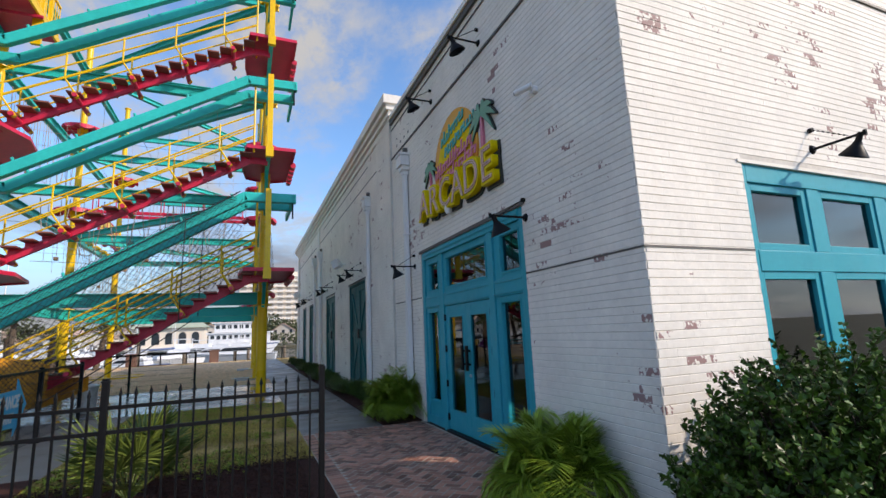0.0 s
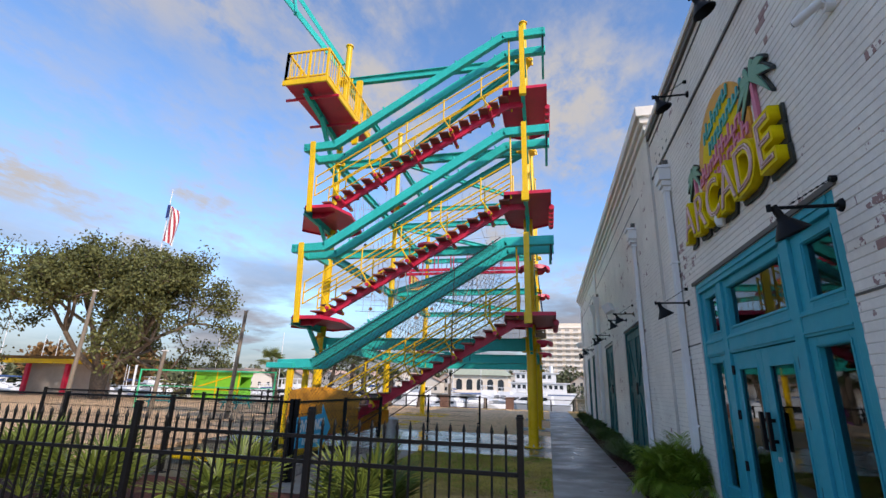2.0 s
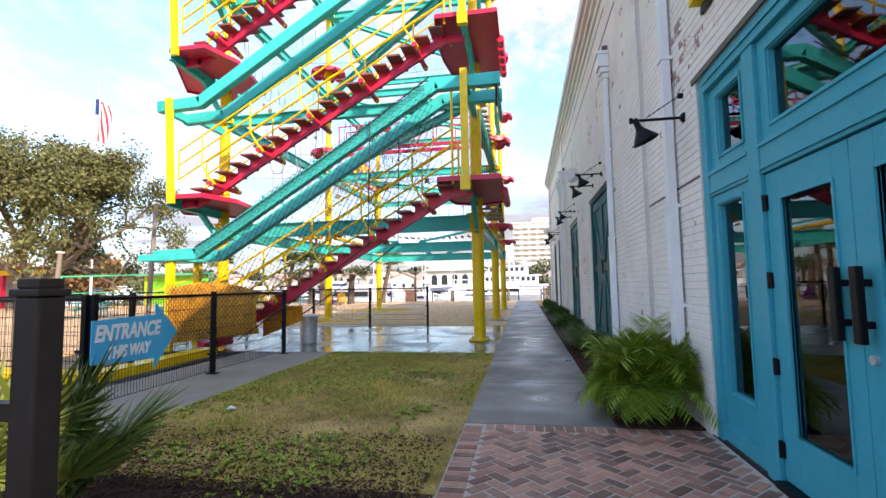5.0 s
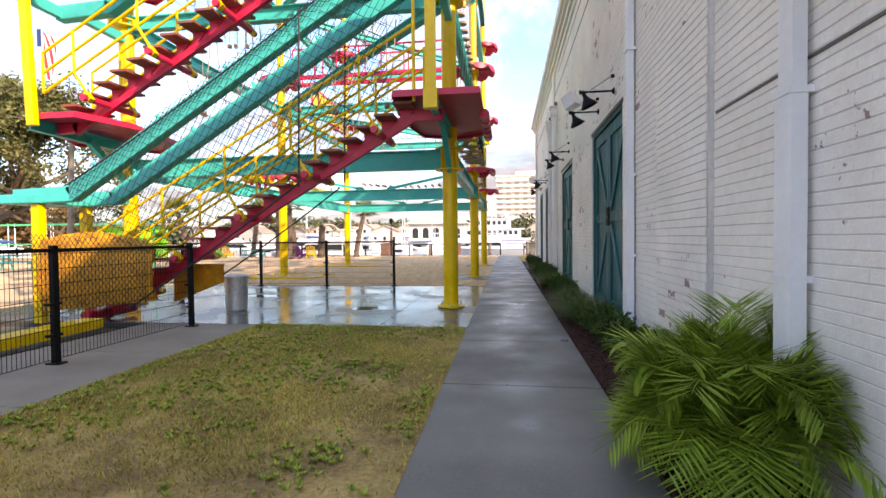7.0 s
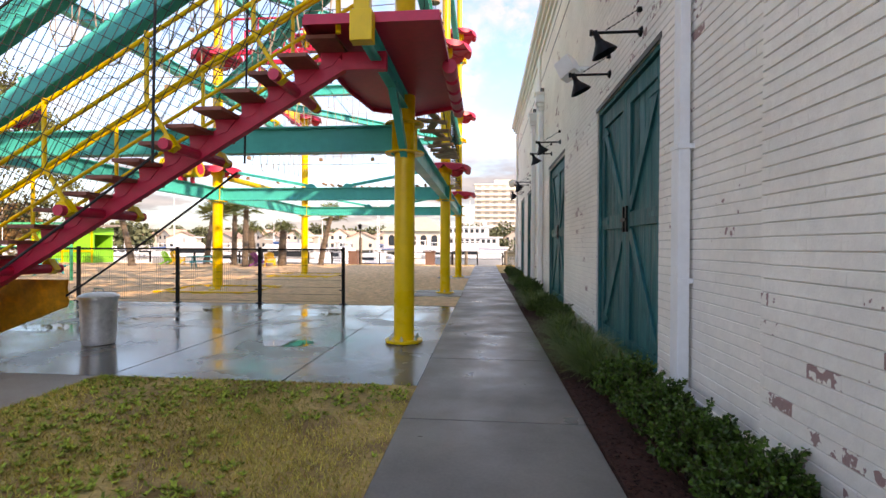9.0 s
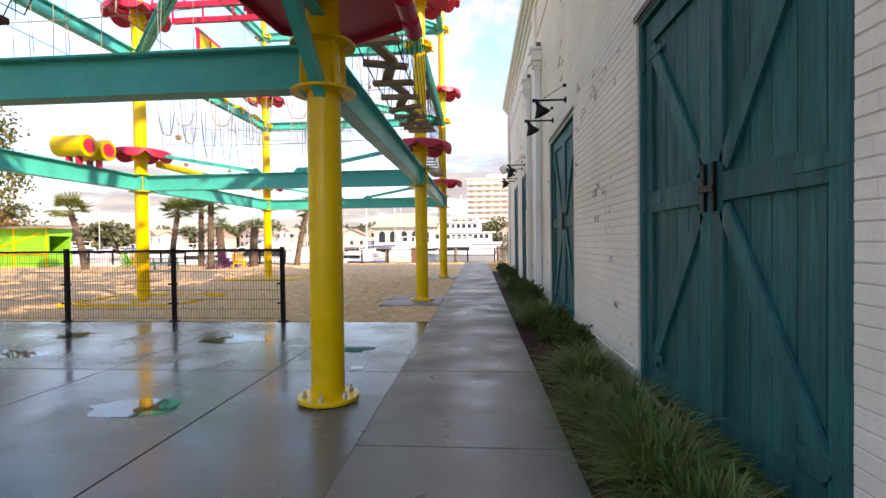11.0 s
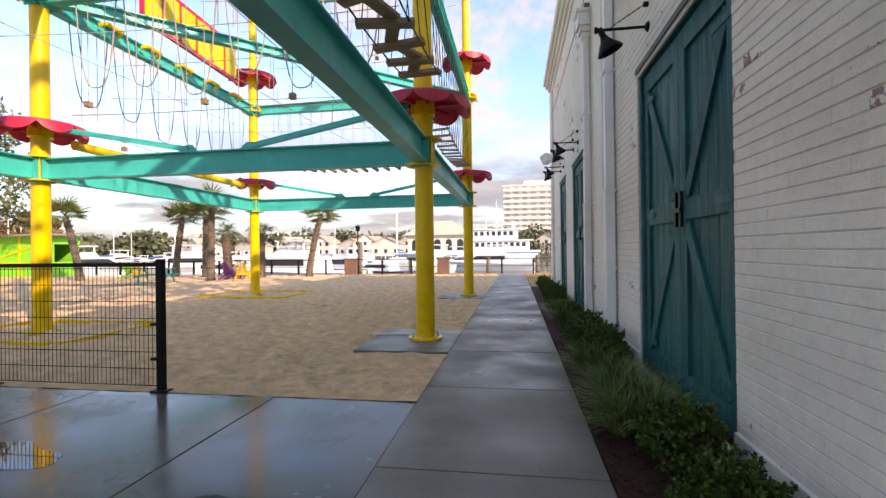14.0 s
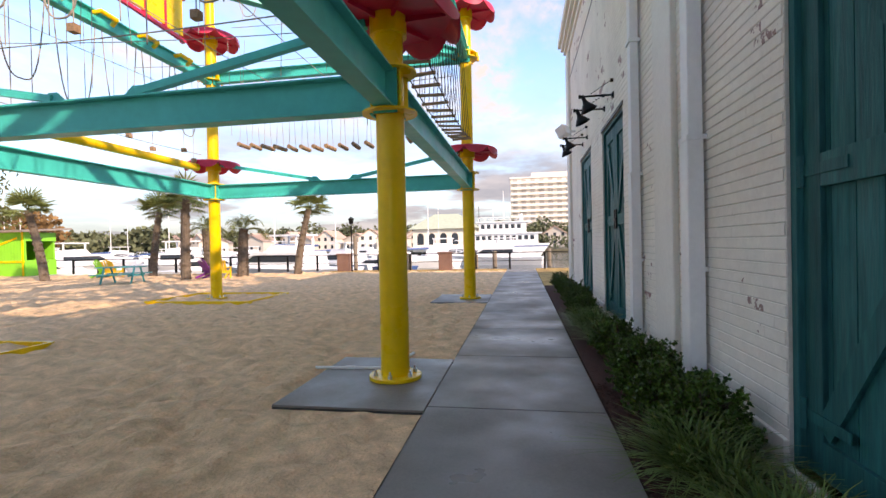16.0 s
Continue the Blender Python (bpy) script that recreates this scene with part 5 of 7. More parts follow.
mesh_fence([(-3.82, 14.16), (-3.86, 11.78), (-3.80, 9.40)])
mesh_fence([(-3.88, 9.36), (-6.5, 9.36), (-9.1, 9.36), (-11.7, 9.36)], "black welded-mesh fence along the queue path")
mesh_fence([(-5.6, 11.9), (-8.2, 12.4), (-10.9, 12.4), (-13.5, 12.4)], "black welded-mesh fence inside the queue")
mesh_fence([(-1.94, 20.94), (-4.1, 20.94), (-6.3, 20.94), (-9.04, 20.94), (-11.6, 20.94), (-14.2, 20.94)], "black welded-mesh fence between terrace and sand")

arrow = thing("entrance_sign", (-3.70, 10.0, 0.9), "blue arrow-shaped entrance sign with white letters on the mesh fence", "sign")
XS = -3.70
pts = [(9.28, 0.56), (10.28, 0.50), (10.28, 0.36), (10.72, 0.84), (10.28, 1.30), (10.28, 1.12), (9.28, 1.10)]
part("panel", Mesh().prism(pts, XS - 0.012, XS, "x"), M_SIGNB, arrow, bevel=0.003)
EASTFACE = Matrix(((0, 0, 1, 0), (1, 0, 0, 0), (0, 1, 0, 0), (0, 0, 0, 1)))
for text, size, y, z in (("ENTRANCE", 0.275, 9.84, 0.84), ("THIS WAY", 0.20, 9.84, 0.61)):
    me = text_mesh(text, size, 0.003, 0.011, "lettering")
    me.materials.clear()
    me.materials.append(M_SIGNW)
    me.transform(Matrix(((0.74, 0.16, 0, 0), (0, 1, 0, 0), (0, 0, 1, 0), (0, 0, 0, 1))))
    ob = part("lettering", me, M_SIGNW, arrow, "white words " + text)
    ob.matrix_basis = Matrix.Translation((XS + 0.004, y, z)) @ EASTFACE

can = thing("trash_can", (-4.12, 16.0, 0), "ribbed galvanised steel trash can with a lid", "trash can")
prof = [(0.0, 0.0), (0.205, 0.0)]
for i in range(13):
    prof.append((0.21 + 0.025 * i / 12 + (0.007 if i % 2 else 0), 0.04 + i * 0.05))
part("body", Mesh().lathe(prof + [(0.247, 0.66), (0.247, 0.675), (0.0, 0.675)], (-4.12, 16.0, 0.01), 28), M_STEEL, can, smooth=True)
part("lid", Mesh().lathe([(0.262, 0.66), (0.262, 0.70), (0.20, 0.74), (0.0, 0.765)], (-4.12, 16.0, 0.01), 28), M_STEEL, can, smooth=True)
part("lid_handle", Mesh().path([(-4.20, 16.0, 0.76), (-4.19, 16.0, 0.82), (-4.05, 16.0, 0.82), (-4.04, 16.0, 0.76)], 0.01), M_STEEL, can)
for s in (-1, 1):
    part("side_handle", Mesh().path([(-4.12 + s * 0.24, 15.93, 0.52), (-4.12 + s * 0.29, 15.93, 0.50), (-4.12 + s * 0.29, 16.07, 0.50), (-4.12 + s * 0.24, 16.07, 0.52)], 0.008), M_STEEL, can)
for pts in ([(-7.6, 11.1), (-5.4, 10.95)], [(-5.4, 10.95), (-5.55, 14.0)]):
    (x0, y0), (x1, y1) = pts
    solid("timber_kerb", Mesh().beam((x0, y0, 0.07), (x1, y1, 0.07), 0.40, 0.16), M_YELLOW, "yellow painted ground rail at the stair foot", "kerb", bevel=0.01)
for cx, cy in ((-7.1, 24.1), (-7.1, 31.5)):
    box = thing("timber_surround", (cx, cy, 0), "low yellow timber frame in the sand round a column", "kerb", "yellow timber frames")
    for x0, y0, x1, y1 in ((-1.4, -1.1, 1.6, -1.1), (1.6, -1.1, 1.6, 1.2), (1.6, 1.2, -1.4, 1.2), (-1.4, 1.2, -1.4, -1.1)):
        part("board", Mesh().beam((cx + x0, cy + y0, 0.015), (cx + x1, cy + y1, 0.015), 0.05, 0.10), M_YELLOW, box, bevel=0.006)


# ---------------------------------------------------------------- ropes and elements of the course
def rope_bundle(name, mesh, label, category="rope", material=None, kind=""):
    return solid(name, mesh, material or M_ROPE, label, category, kind)


def sag(p, q, drop, n=10):
    p, q = Vector(p), Vector(q)
    return [p.lerp(q, i / n) - Vector((0, 0, drop * 4 * (i / n) * (1 - i / n))) for i in range(n + 1)]


rnd = random.Random(5)
# swinging plank bridge between the first two near columns
def plank_bridge(x, y0, y1, z, zrope, count, wide, label, drop=0.25, deep=0.07, thick=0.03, zig=0.0):
    ob = thing("plank_bridge", (x, y0, z), label, "rope bridge", "rope bridges")
    for i in range(count):
        t = (i + 0.5) / count
        y = y0 + (y1 - y0) * t
        zz = z - drop * 4 * t * (1 - t)
        ang = rnd.uniform(-8, 8) + (zig if i % 2 else -zig)
        pl = part("plank", Mesh().box(-wide / 2, wide / 2, -deep, deep, -thick, thick), M_WOOD, ob, "weathered wooden step" if i == 0 else "", bevel=0.006)
        pl.matrix_basis = pose(x, y, zz, 0, rnd.uniform(-3, 3), ang)
        if zig and i < count - 1:
            t2 = (i + 1.5) / count
            k = 0.10 if i % 2 else -0.10
            part("link_plank", Mesh().beam((x + k, y, zz + 0.05), (x - k, y0 + (y1 - y0) * t2, z - drop * 4 * t2 * (1 - t2) + 0.05), 0.15, 0.045), M_WOOD, ob, bevel=0.005)
        for s in (-1, 1):
            part("hanger", Mesh().cyl((x + s * wide * 0.42, y, zz), (x + s * 0.06, y + rnd.uniform(-0.05, 0.05), zrope), 0.007, n=5, caps=False), M_BLACK, ob)
    for s in (-1, 1):
        part("side_rope", Mesh().path(sag((x + s * wide * 0.42, y0, z), (x + s * wide * 0.42, y1, z), drop), 0.010), M_BLACK, ob)
    return ob


plank_bridge(0.50, 17.9, 23.3, 4.05, 6.25, 9, 0.62, "hanging bridge of weathered planks set at odd angles", 0.2, zig=9)
plank_bridge(0.30, 24.9, 30.8, 4.05, 6.25, 15, 0.46, "rope ladder bridge with wooden rungs", 0.2, deep=0.035, thick=0.018)
ob = thing("plank_bridge", (0, 31.5, 4), "hanging bridge of short wooden rungs between far columns", "rope bridge", "rope bridges")
for i in range(16):
    t = (i + 0.5) / 16
    x, z = -6.3 + 6.0 * t, 4.42 - 0.22 * 4 * t * (1 - t)
    pl = part("plank", Mesh().cyl((0, -0.28, 0), (0, 0.28, 0), 0.06, n=10), M_WOOD, ob)
    pl.matrix_basis = pose(x, 31.5, z, 0, 0, rnd.uniform(-6, 6))
    for s in (-1, 1):
        part("hanger", Mesh().cyl((x, 31.5 + s * 0.2, z), (x, 31.5 + s * 0.03, 6.2), 0.006, n=5, caps=False), M_ROPE, ob)
ob = thing("disc_steps", (0.3, 24, 7.5), "row of small hanging wooden disc steps", "rope bridge", "rope bridges")
for i in range(12):
    y = 17.6 + i * 0.5
    part("disc", Mesh().cyl((0.35, y, 7.2), (0.35, y, 7.25), 0.12, n=14), M_WOOD, ob)
    part("hanger", Mesh().cyl((0.35, y, 7.2), (0.35, y, 9.95), 0.006, n=5, caps=False), M_ROPE, ob)
ob = solid("balance_pole", Mesh().cyl((-7.1, 24.8, 3.72), (-7.1, 30.8, 3.72), 0.10, n=16), M_YELLOW, "thick yellow balance pole between two far platforms", "pole", smooth=True)


def rope_loops(a, b, ztop, zlow, count, label):
    """Ropes hung from a beam: slack loops and straight drops with small wooden grips."""
    ob = thing("hanging_ropes", (*a, ztop), label, "ropes", "hanging ropes")
    a, b = Vector((*a, ztop)), Vector((*b, ztop))
    for i in range(count):
        t0, t1 = (i + 0.1) / count, (i + 0.95) / count
        p, q = a.lerp(b, t0), a.lerp(b, t1)
        n = 18
        low = zlow + rnd.uniform(0.0, 0.5)
        pts = []
        for j in range(n + 1):
            t = j / n
            m = p.lerp(q, t)
            m.z = low + (ztop - low) * abs(2 * t - 1) ** 3.4
            pts.append(m)
        part("loop", Mesh().path(pts, 0.013, 5), M_ROPE, ob)
        for e in (t0 + 0.25 / count, t0 + 0.6 / count):
            g = a.lerp(b, e)
            zl = zlow - 0.3 + rnd.uniform(0, 0.5)
            part("drop", Mesh().cyl(g, (g.x, g.y, zl), 0.008, n=5, caps=False), M_ROPE, ob)
            if rnd.random() < 0.5:
                part("grip", Mesh().box(g.x - 0.05, g.x + 0.05, g.y - 0.05, g.y + 0.05, zl - 0.1, zl), M_WOOD, ob)
    part("foot_cable", Mesh().path(sag((a.x, a.y, zlow - 0.1), (b.x, b.y, zlow - 0.1), 0.06), 0.009, 5), M_ROPE, ob)
    return ob


rope_loops((-7.1, 24.6), (-7.1, 31.0), 6.2, 4.2, 6, "slack grey rope loops below the far beam")
rope_loops((-6.4, 24.1), (-0.3, 24.1), 6.2, 4.2, 6, "slack grey rope loops across the middle bay")
rope_loops((-6.4, 31.5), (-0.3, 31.5), 9.9, 7.9, 6, "slack grey rope loops in the upper far bay")
rope_loops((-7.1, 17.4), (-7.1, 23.4), 9.9, 7.9, 6, "slack grey rope loops in the upper side bay")
rope_loops((-6.0, 16.9), (-0.8, 16.9), 6.2, 4.4, 6, "slack grey rope loops behind the stairs")
hooks = thing("beam_grips", (-6.9, 27.8, 6.2), "row of yellow hand grips bolted on a teal beam", "grips")
for i in range(5):
    y = 25.3 + i * 1.15
    part("grip", Mesh().path([(-6.97, y, 6.42), (-6.80, y, 6.44), (-6.76, y + 0.35, 6.40), (-6.97, y + 0.45, 6.36)], 0.05, 8), M_YELLOW, hooks, smooth=True)
barrel = thing("slatted_tunnel", (-7.0, 30, 7.9), "yellow panelled tunnel with red frame between far columns", "tunnel")
for i in range(6):
    y = 26.2 + i * 0.62
    part("panel", Mesh().box(-6.75, -6.71, y + 0.03, y + 0.59, 7.05 - 0.1 * i * 0.3, 8.0 - 0.1 * i * 0.3), M_YELLOW, barrel)
    part("rib", Mesh().box(-6.79, -6.69, y - 0.03, y + 0.03, 6.98 - 0.03 * i, 8.06 - 0.03 * i), M_RED, barrel)
part("rail", Mesh().beam((-6.74, 26.1, 8.06), (-6.74, 30.0, 7.88), 0.08, 0.08), M_RED, barrel)
part("rail", Mesh().beam((-6.74, 26.1, 6.98), (-6.74, 30.0, 6.80), 0.08, 0.08), M_RED, barrel)
bridge = thing("railed_bridge", (-3.4, 20, 7.5), "red railed walkway high inside the course", "bridge")
for dy in (0.0, 0.8):
    part("beam", Mesh().beam((-6.4, 23.7 + dy, 7.5), (-0.4, 23.7 + dy, 7.5), 0.10, 0.14), M_RED, bridge)
    part("handrail", Mesh().beam((-6.4, 23.7 + dy, 8.55), (-0.4, 23.7 + dy, 8.55), 0.05, 0.05), M_RED, bridge)
    for i in range(8):
        part("post", Mesh().box(-6.4 + i * 0.85 - 0.02, -6.4 + i * 0.85 + 0.02, 23.68 + dy, 23.72 + dy, 7.5, 8.55), M_RED, bridge)
rolls = thing("roller_seat", (-7.1, 22.4, 3.3), "pair of yellow foam rolls with red ends straddling a beam", "roller")
for y in (22.05, 22.60):
    part("roll", Mesh().cyl((-7.45, y, 3.68), (-6.75, y, 3.68), 0.24, n=22), M_YELLOW, rolls, smooth=True)
    for x in (-7.47, -6.75):
        part("end_disc", Mesh().cyl((x, y, 3.68), (x + 0.02, y, 3.68), 0.15, n=18), M_RED, rolls)
    for x in (-7.3, -6.9):
        part("leg", Mesh().beam((x + (0.085 if x < -7.1 else -0.085), y, 3.50), (x + (0.085 if x < -7.1 else -0.085), y, 3.28), 0.05, 0.14, (0, 1, 0)), M_RED, rolls)

# nets: knotted black cords beside the lowest stair and beam
net = Mesh()
def net_quad(p00, p10, p11, p01, nu, nv, r=0.0055):
    p00, p10, p11, p01 = map(Vector, (p00, p10, p11, p01))
    def at(u, v):
        return p00.lerp(p10, u).lerp(p01.lerp(p11, u), v)
    for i in range(-nv, nu + 1):
        for dirn in (1, -1):
            pts = []
            for j in range(nv + 1):
                u = (i + j) / nu if dirn > 0 else (i + nv - j) / nu
                if 0 <= u <= 1:
                    pts.append(at(u, j / nv))
            if len(pts) > 1:
                net.cyl(pts[0], pts[-1], r, n=3, caps=False)
net_quad((-6.0, 14.08, 2.25), (-0.35, 14.08, 5.75), (-0.35, 14.08, 3.6), (-5.9, 14.08, 0.25), 32, 11)
net_quad((-6.0, 15.3, 2.25), (-0.35, 15.3, 5.75), (-0.35, 15.3, 3.6), (-5.9, 15.3, 0.25), 24, 8, 0.0045)
net_quad((-6.65, 13.95, 1.60), (-4.45, 13.95, 1.50), (-4.45, 13.95, 0.40), (-6.65, 13.95, 0.22), 22, 10, 0.006)
net_quad((-6.0, 14.06, 2.52), (-0.5, 14.06, 5.95), (-0.5, 14.06, 5.70), (-6.0, 14.06, 2.20), 50, 3)
tagged(part("stair_net", net, M_NET), "black knotted safety net hung along the lowest stair", "net", kind="stuff")
cords = thing("net_border_rope", (-2.6, 14.05, 2), "thick black border ropes of the stair net", "rope")
part("rope", Mesh().path(sag((-6.0, 14.03, 2.44), (-0.4, 14.03, 5.98), 0.1), 0.014, 6), M_NET, cords)
part("rope", Mesh().path(sag((-4.9, 14.03, 0.3), (-1.75, 14.03, 2.40), 0.04), 0.014, 6), M_NET, cords)
part("rope", Mesh().path(sag((-4.6, 15.3, 0.4), (-1.6, 15.3, 2.4), 0.05), 0.014, 6), M_NET, cords)
for x, z0, z1 in ((-1.8, 2.3, 5.1), (-1.45, 2.5, 5.2)):
    part("rope", Mesh().cyl((x, 14.03 if x < -1.6 else 15.2, z0), (x + 0.05, 14.03 if x < -1.6 else 15.2, z1), 0.014, n=6), M_NET, cords)
cables = Mesh()
for y in (17.5, 19.0, 22.5, 25.5, 28.5, 30.4):
    for z in (4.9, 5.6, 8.6):
        cables.path(sag((-6.9, y, z), (0.2, y + rnd.uniform(-1, 1), z + rnd.uniform(-0.2, 0.2)), 0.1, 6), 0.007, 4)
for x in (-5.5, -3.6, -1.8):
    for z in (5.0, 8.7):
        cables.path(sag((x, 16.9, z), (x + rnd.uniform(-0.5, 0.5), 31.3, z), 0.15, 8), 0.007, 4)
for i in range(70):
    x, y = rnd.uniform(-6.8, 0.1), rnd.choice((17.6, 20.2, 22.8, 26.5, 29.0))
    z = rnd.choice((6.2, 9.9))
    cables.cyl((x, y, z), (x + rnd.uniform(-0.1, 0.1), y, z - rnd.uniform(1.0, 2.3)), 0.006, n=4, caps=False)
tagged(part("safety_cables", cables, M_ROPE), "thin grey safety cables and cords inside the course", "cable", kind="stuff")

# small things on the terrace, pads and lawn
M_PUDDLE = mat("puddle_water", (0.06, 0.06, 0.058), 0.03, spec=0.5)
for px, py, a, b, seed in ((-0.08, 18.80, 0.44, 0.24, 1), (-1.37, 16.36, 0.45, 0.22, 2), (-4.80, 18.26, 0.6, 0.25, 3), (-4.88, 19.6, 0.6, 0.25, 4), (-2.0, 19.3, 0.5, 0.3, 5), (-6.2, 17.1, 0.6, 0.3, 6)):
    out = []
    for i in range(36):
        an = 2 * math.pi * i / 36
        k = 1 + 0.35 * noise.noise((math.cos(an) * 1.4, math.sin(an) * 1.4, seed * 3.1)) + 0.12 * noise.noise((math.cos(an) * 4, math.sin(an) * 4, seed * 7.7))
        out.append((px + a * k * math.cos(an), py + b * k * math.sin(an)))
    solid("puddle", Mesh().prism(out, 0.0006, 0.0026), M_PUDDLE, "shallow rain puddle on the concrete terrace", "puddle", group="puddles on the terrace")
drain = thing("drain_cover", (0.32, 17.74, 0), "small pale square drain cover set in the terrace", "drain")
part("plate", Mesh().box(0.24, 0.40, 17.67, 17.81, 0.0, 0.006), M_STEEL, drain, bevel=0.002)
conduit = thing("conduit", (-0.2, 24.45, 0.02), "white plastic conduit lying on the concrete pad", "pipe")
part("pipe", Mesh().path([(-0.73, 24.38, 0.02), (0.08, 24.42, 0.02), (0.14, 24.48, 0.02), (0.28, 25.2, 0.02)], 0.018, 8), M_WHITE, conduit, smooth=True)
part("coupling", Mesh().cyl((-0.35, 24.40, 0.021), (-0.25, 24.404, 0.021), 0.024, n=10), M_WHITE, conduit)
solid("paper_scrap", Mesh().add([(-2.07, 9.56, 0.02), (-1.97, 9.54, 0.035), (-1.96, 9.61, 0.02), (-2.05, 9.64, 0.045), (-2.07, 9.56, 0.024), (-1.97, 9.54, 0.039), (-1.96, 9.61, 0.024), (-2.05, 9.64, 0.049)],
      [(0, 1, 2, 3), (4, 5, 6, 7), (0, 1, 5, 4), (1, 2, 6, 5), (2, 3, 7, 6), (3, 0, 4, 7)]), M_SIGNW, "crumpled white paper scrap on the lawn", "litter")


# ---------------------------------------------------------------- plants
def leaf_quad(m, p, d, up, l, w, fold=0.25):
    """One leaf: two folded faces along its midrib."""
    d = d.normalized()
    s = d.cross(up)
    s = s.normalized() if s.length > 1e-4 else Vector((1, 0, 0))
    n = s.cross(d).normalized()
    a, c = p, p + d * l
    b = p + d * (l * 0.5)
    m.add([a, b + s * w + n * (w * fold), c, b - s * w + n * (w * fold)], [(0, 1, 2), (0, 2, 3)])


def rand_dir(r):
    while True:
        v = Vector((r.uniform(-1, 1), r.uniform(-1, 1), r.uniform(-1, 1)))
        if 0.05 < v.length < 1:
            return v.normalized()


def feather_frond(m, base, az, length, lift, droop, r, leaflet, pairs, width):
    """An arching feather-shaped palm frond: rachis and two rows of leaflets."""
    hd = Vector((math.cos(az), math.sin(az), 0))
    side = Vector((-math.sin(az), math.cos(az), 0))
    pts = []
    for i in range(pairs + 1):
        t = i / pairs
        pts.append(Vector(base) + hd * (length * t * math.cos(lift) * (1 - 0.1 * t)) + Vector((0, 0, length * (math.sin(lift) * t - droop * t ** 3))))
    for i in range(0, pairs, 3):
        j = min(i + 3, pairs)
        m.cyl(pts[i], pts[j], 0.007 * (1 - i / pairs) + 0.002, 0.007 * (1 - j / pairs) + 0.002, 4, False)
    for i in range(int(pairs * 0.22), pairs):
        t = i / pairs
        d = (pts[i + 1] - pts[i]).normalized()
        ll = leaflet * (0.45 + 0.9 * math.sin(math.pi * min(1, 0.18 + 0.78 * t)))
        for s in (-1, 1):
            out = (side * s * 0.9 + d * 0.75 + Vector((0, 0, 0.22 - 0.35 * t + r.uniform(-0.12, 0.12))))
            leaf_quad(m, pts[i], out, Vector((0, 0, 1)), ll * r.uniform(0.85, 1.1), width, 0.4)


def palm_clump(label, seed, fronds=46, length=1.05, lift=(0.85, 1.52), material=None, leaflet=0.30, droop=0.55, pairs=26, group="palm clumps at the entrance"):
    r = random.Random(seed)
    ob = thing("palm_clump", (0, 0, 0), label, "palm", group)
    for sx, sy in ((0.0, 0.0), (0.1, 0.06), (-0.1, 0.04)):
        part("stem", Mesh().cyl((sx, sy, 0), (sx * 1.2, sy * 1.2, 0.30), 0.06, 0.035, 8), M_TWIG, ob)
    for i in range(fronds):
        m = Mesh()
        a = r.uniform(0, 2 * math.pi)
        outer = i % 5 < 2
        el = r.uniform(0.55, 1.0) if outer else r.uniform(*lift)
        l = length * (r.uniform(0.62, 0.85) if outer else r.uniform(0.7, 1.08))
        feather_frond(m, (0.12 * math.cos(a), 0.12 * math.sin(a), 0.14), a, l, el, (r.uniform(0.9, 1.1) if outer else droop * r.uniform(0.55, 1.15)) * math.sin(el), r, leaflet, pairs, 0.0105)
        part("frond", m, material or M_LEAF_Y, ob)
    return ob


def blade_tuft(label, seed, blades=130, length=0.42, group="grassy tufts in the wall bed"):
    r = random.Random(seed)
    ob = thing("grass_tuft", (0, 0, 0), label, "plant", group)
    m = Mesh()
    for i in range(blades):
        a = r.uniform(0, 2 * math.pi)
        l, w = length * r.uniform(0.6, 1.15), 0.009
        el = r.uniform(0.6, 1.45)
        hd, sd = Vector((math.cos(a), math.sin(a), 0)), Vector((-math.sin(a), math.cos(a), 0)) * w
        b = Vector((r.uniform(-.09, .09), r.uniform(-.09, .09), 0))
        prev = None
        row = []
        for j in range(5):
            t = j / 4
            p = b + hd * (l * t * math.cos(el) * (1 + 0.4 * t)) + Vector((0, 0, l * (math.sin(el) * t - 0.62 * math.sin(el) * t * t * (0.6 + 0.5 * math.cos(el)))))
            row += [p - sd * (1 - 0.85 * t), p + sd * (1 - 0.85 * t)]
        m.add(row, [(2 * j, 2 * j + 1, 2 * j + 3, 2 * j + 2) for j in range(4)])
    tagged(part("foliage", m, M_LEAF_G, ob), kind="stuff")
    return ob


def fan_palm(label, seed, fans=14, length=0.75, group="young fan palms behind the iron fence"):
    """A low fan palm: stalks that end in pleated fans of pointed leaflets."""
    r = random.Random(seed)
    ob = thing("fan_palm", (0, 0, 0), label, "palm", group)
    for i in range(fans):
        m = Mesh()
        a, el = r.uniform(0, 2 * math.pi), r.uniform(0.35, 1.35)
        hd = Vector((math.cos(a) * math.cos(el), math.sin(a) * math.cos(el), math.sin(el)))
        l = length * r.uniform(0.5, 1.0)
        tip = hd * l
        m.cyl((0, 0, 0.02), tip, 0.008, 0.005, 5, False)
        side = hd.cross(Vector((0, 0, 1))).normalized()
        up = side.cross(hd)
        for k in range(23):
            b = math.radians(-105 + 210 * k / 22)
            d = hd * math.cos(b) + side * math.sin(b) + up * r.uniform(-0.1, 0.1)
            leaf_quad(m, tip, d - Vector((0, 0, 0.15)), up, 0.46 * (0.7 + 0.3 * math.cos(b)) * r.uniform(0.9, 1.1), 0.019, 0.5)
        part("frond", m, M_FAN, ob)
    return ob


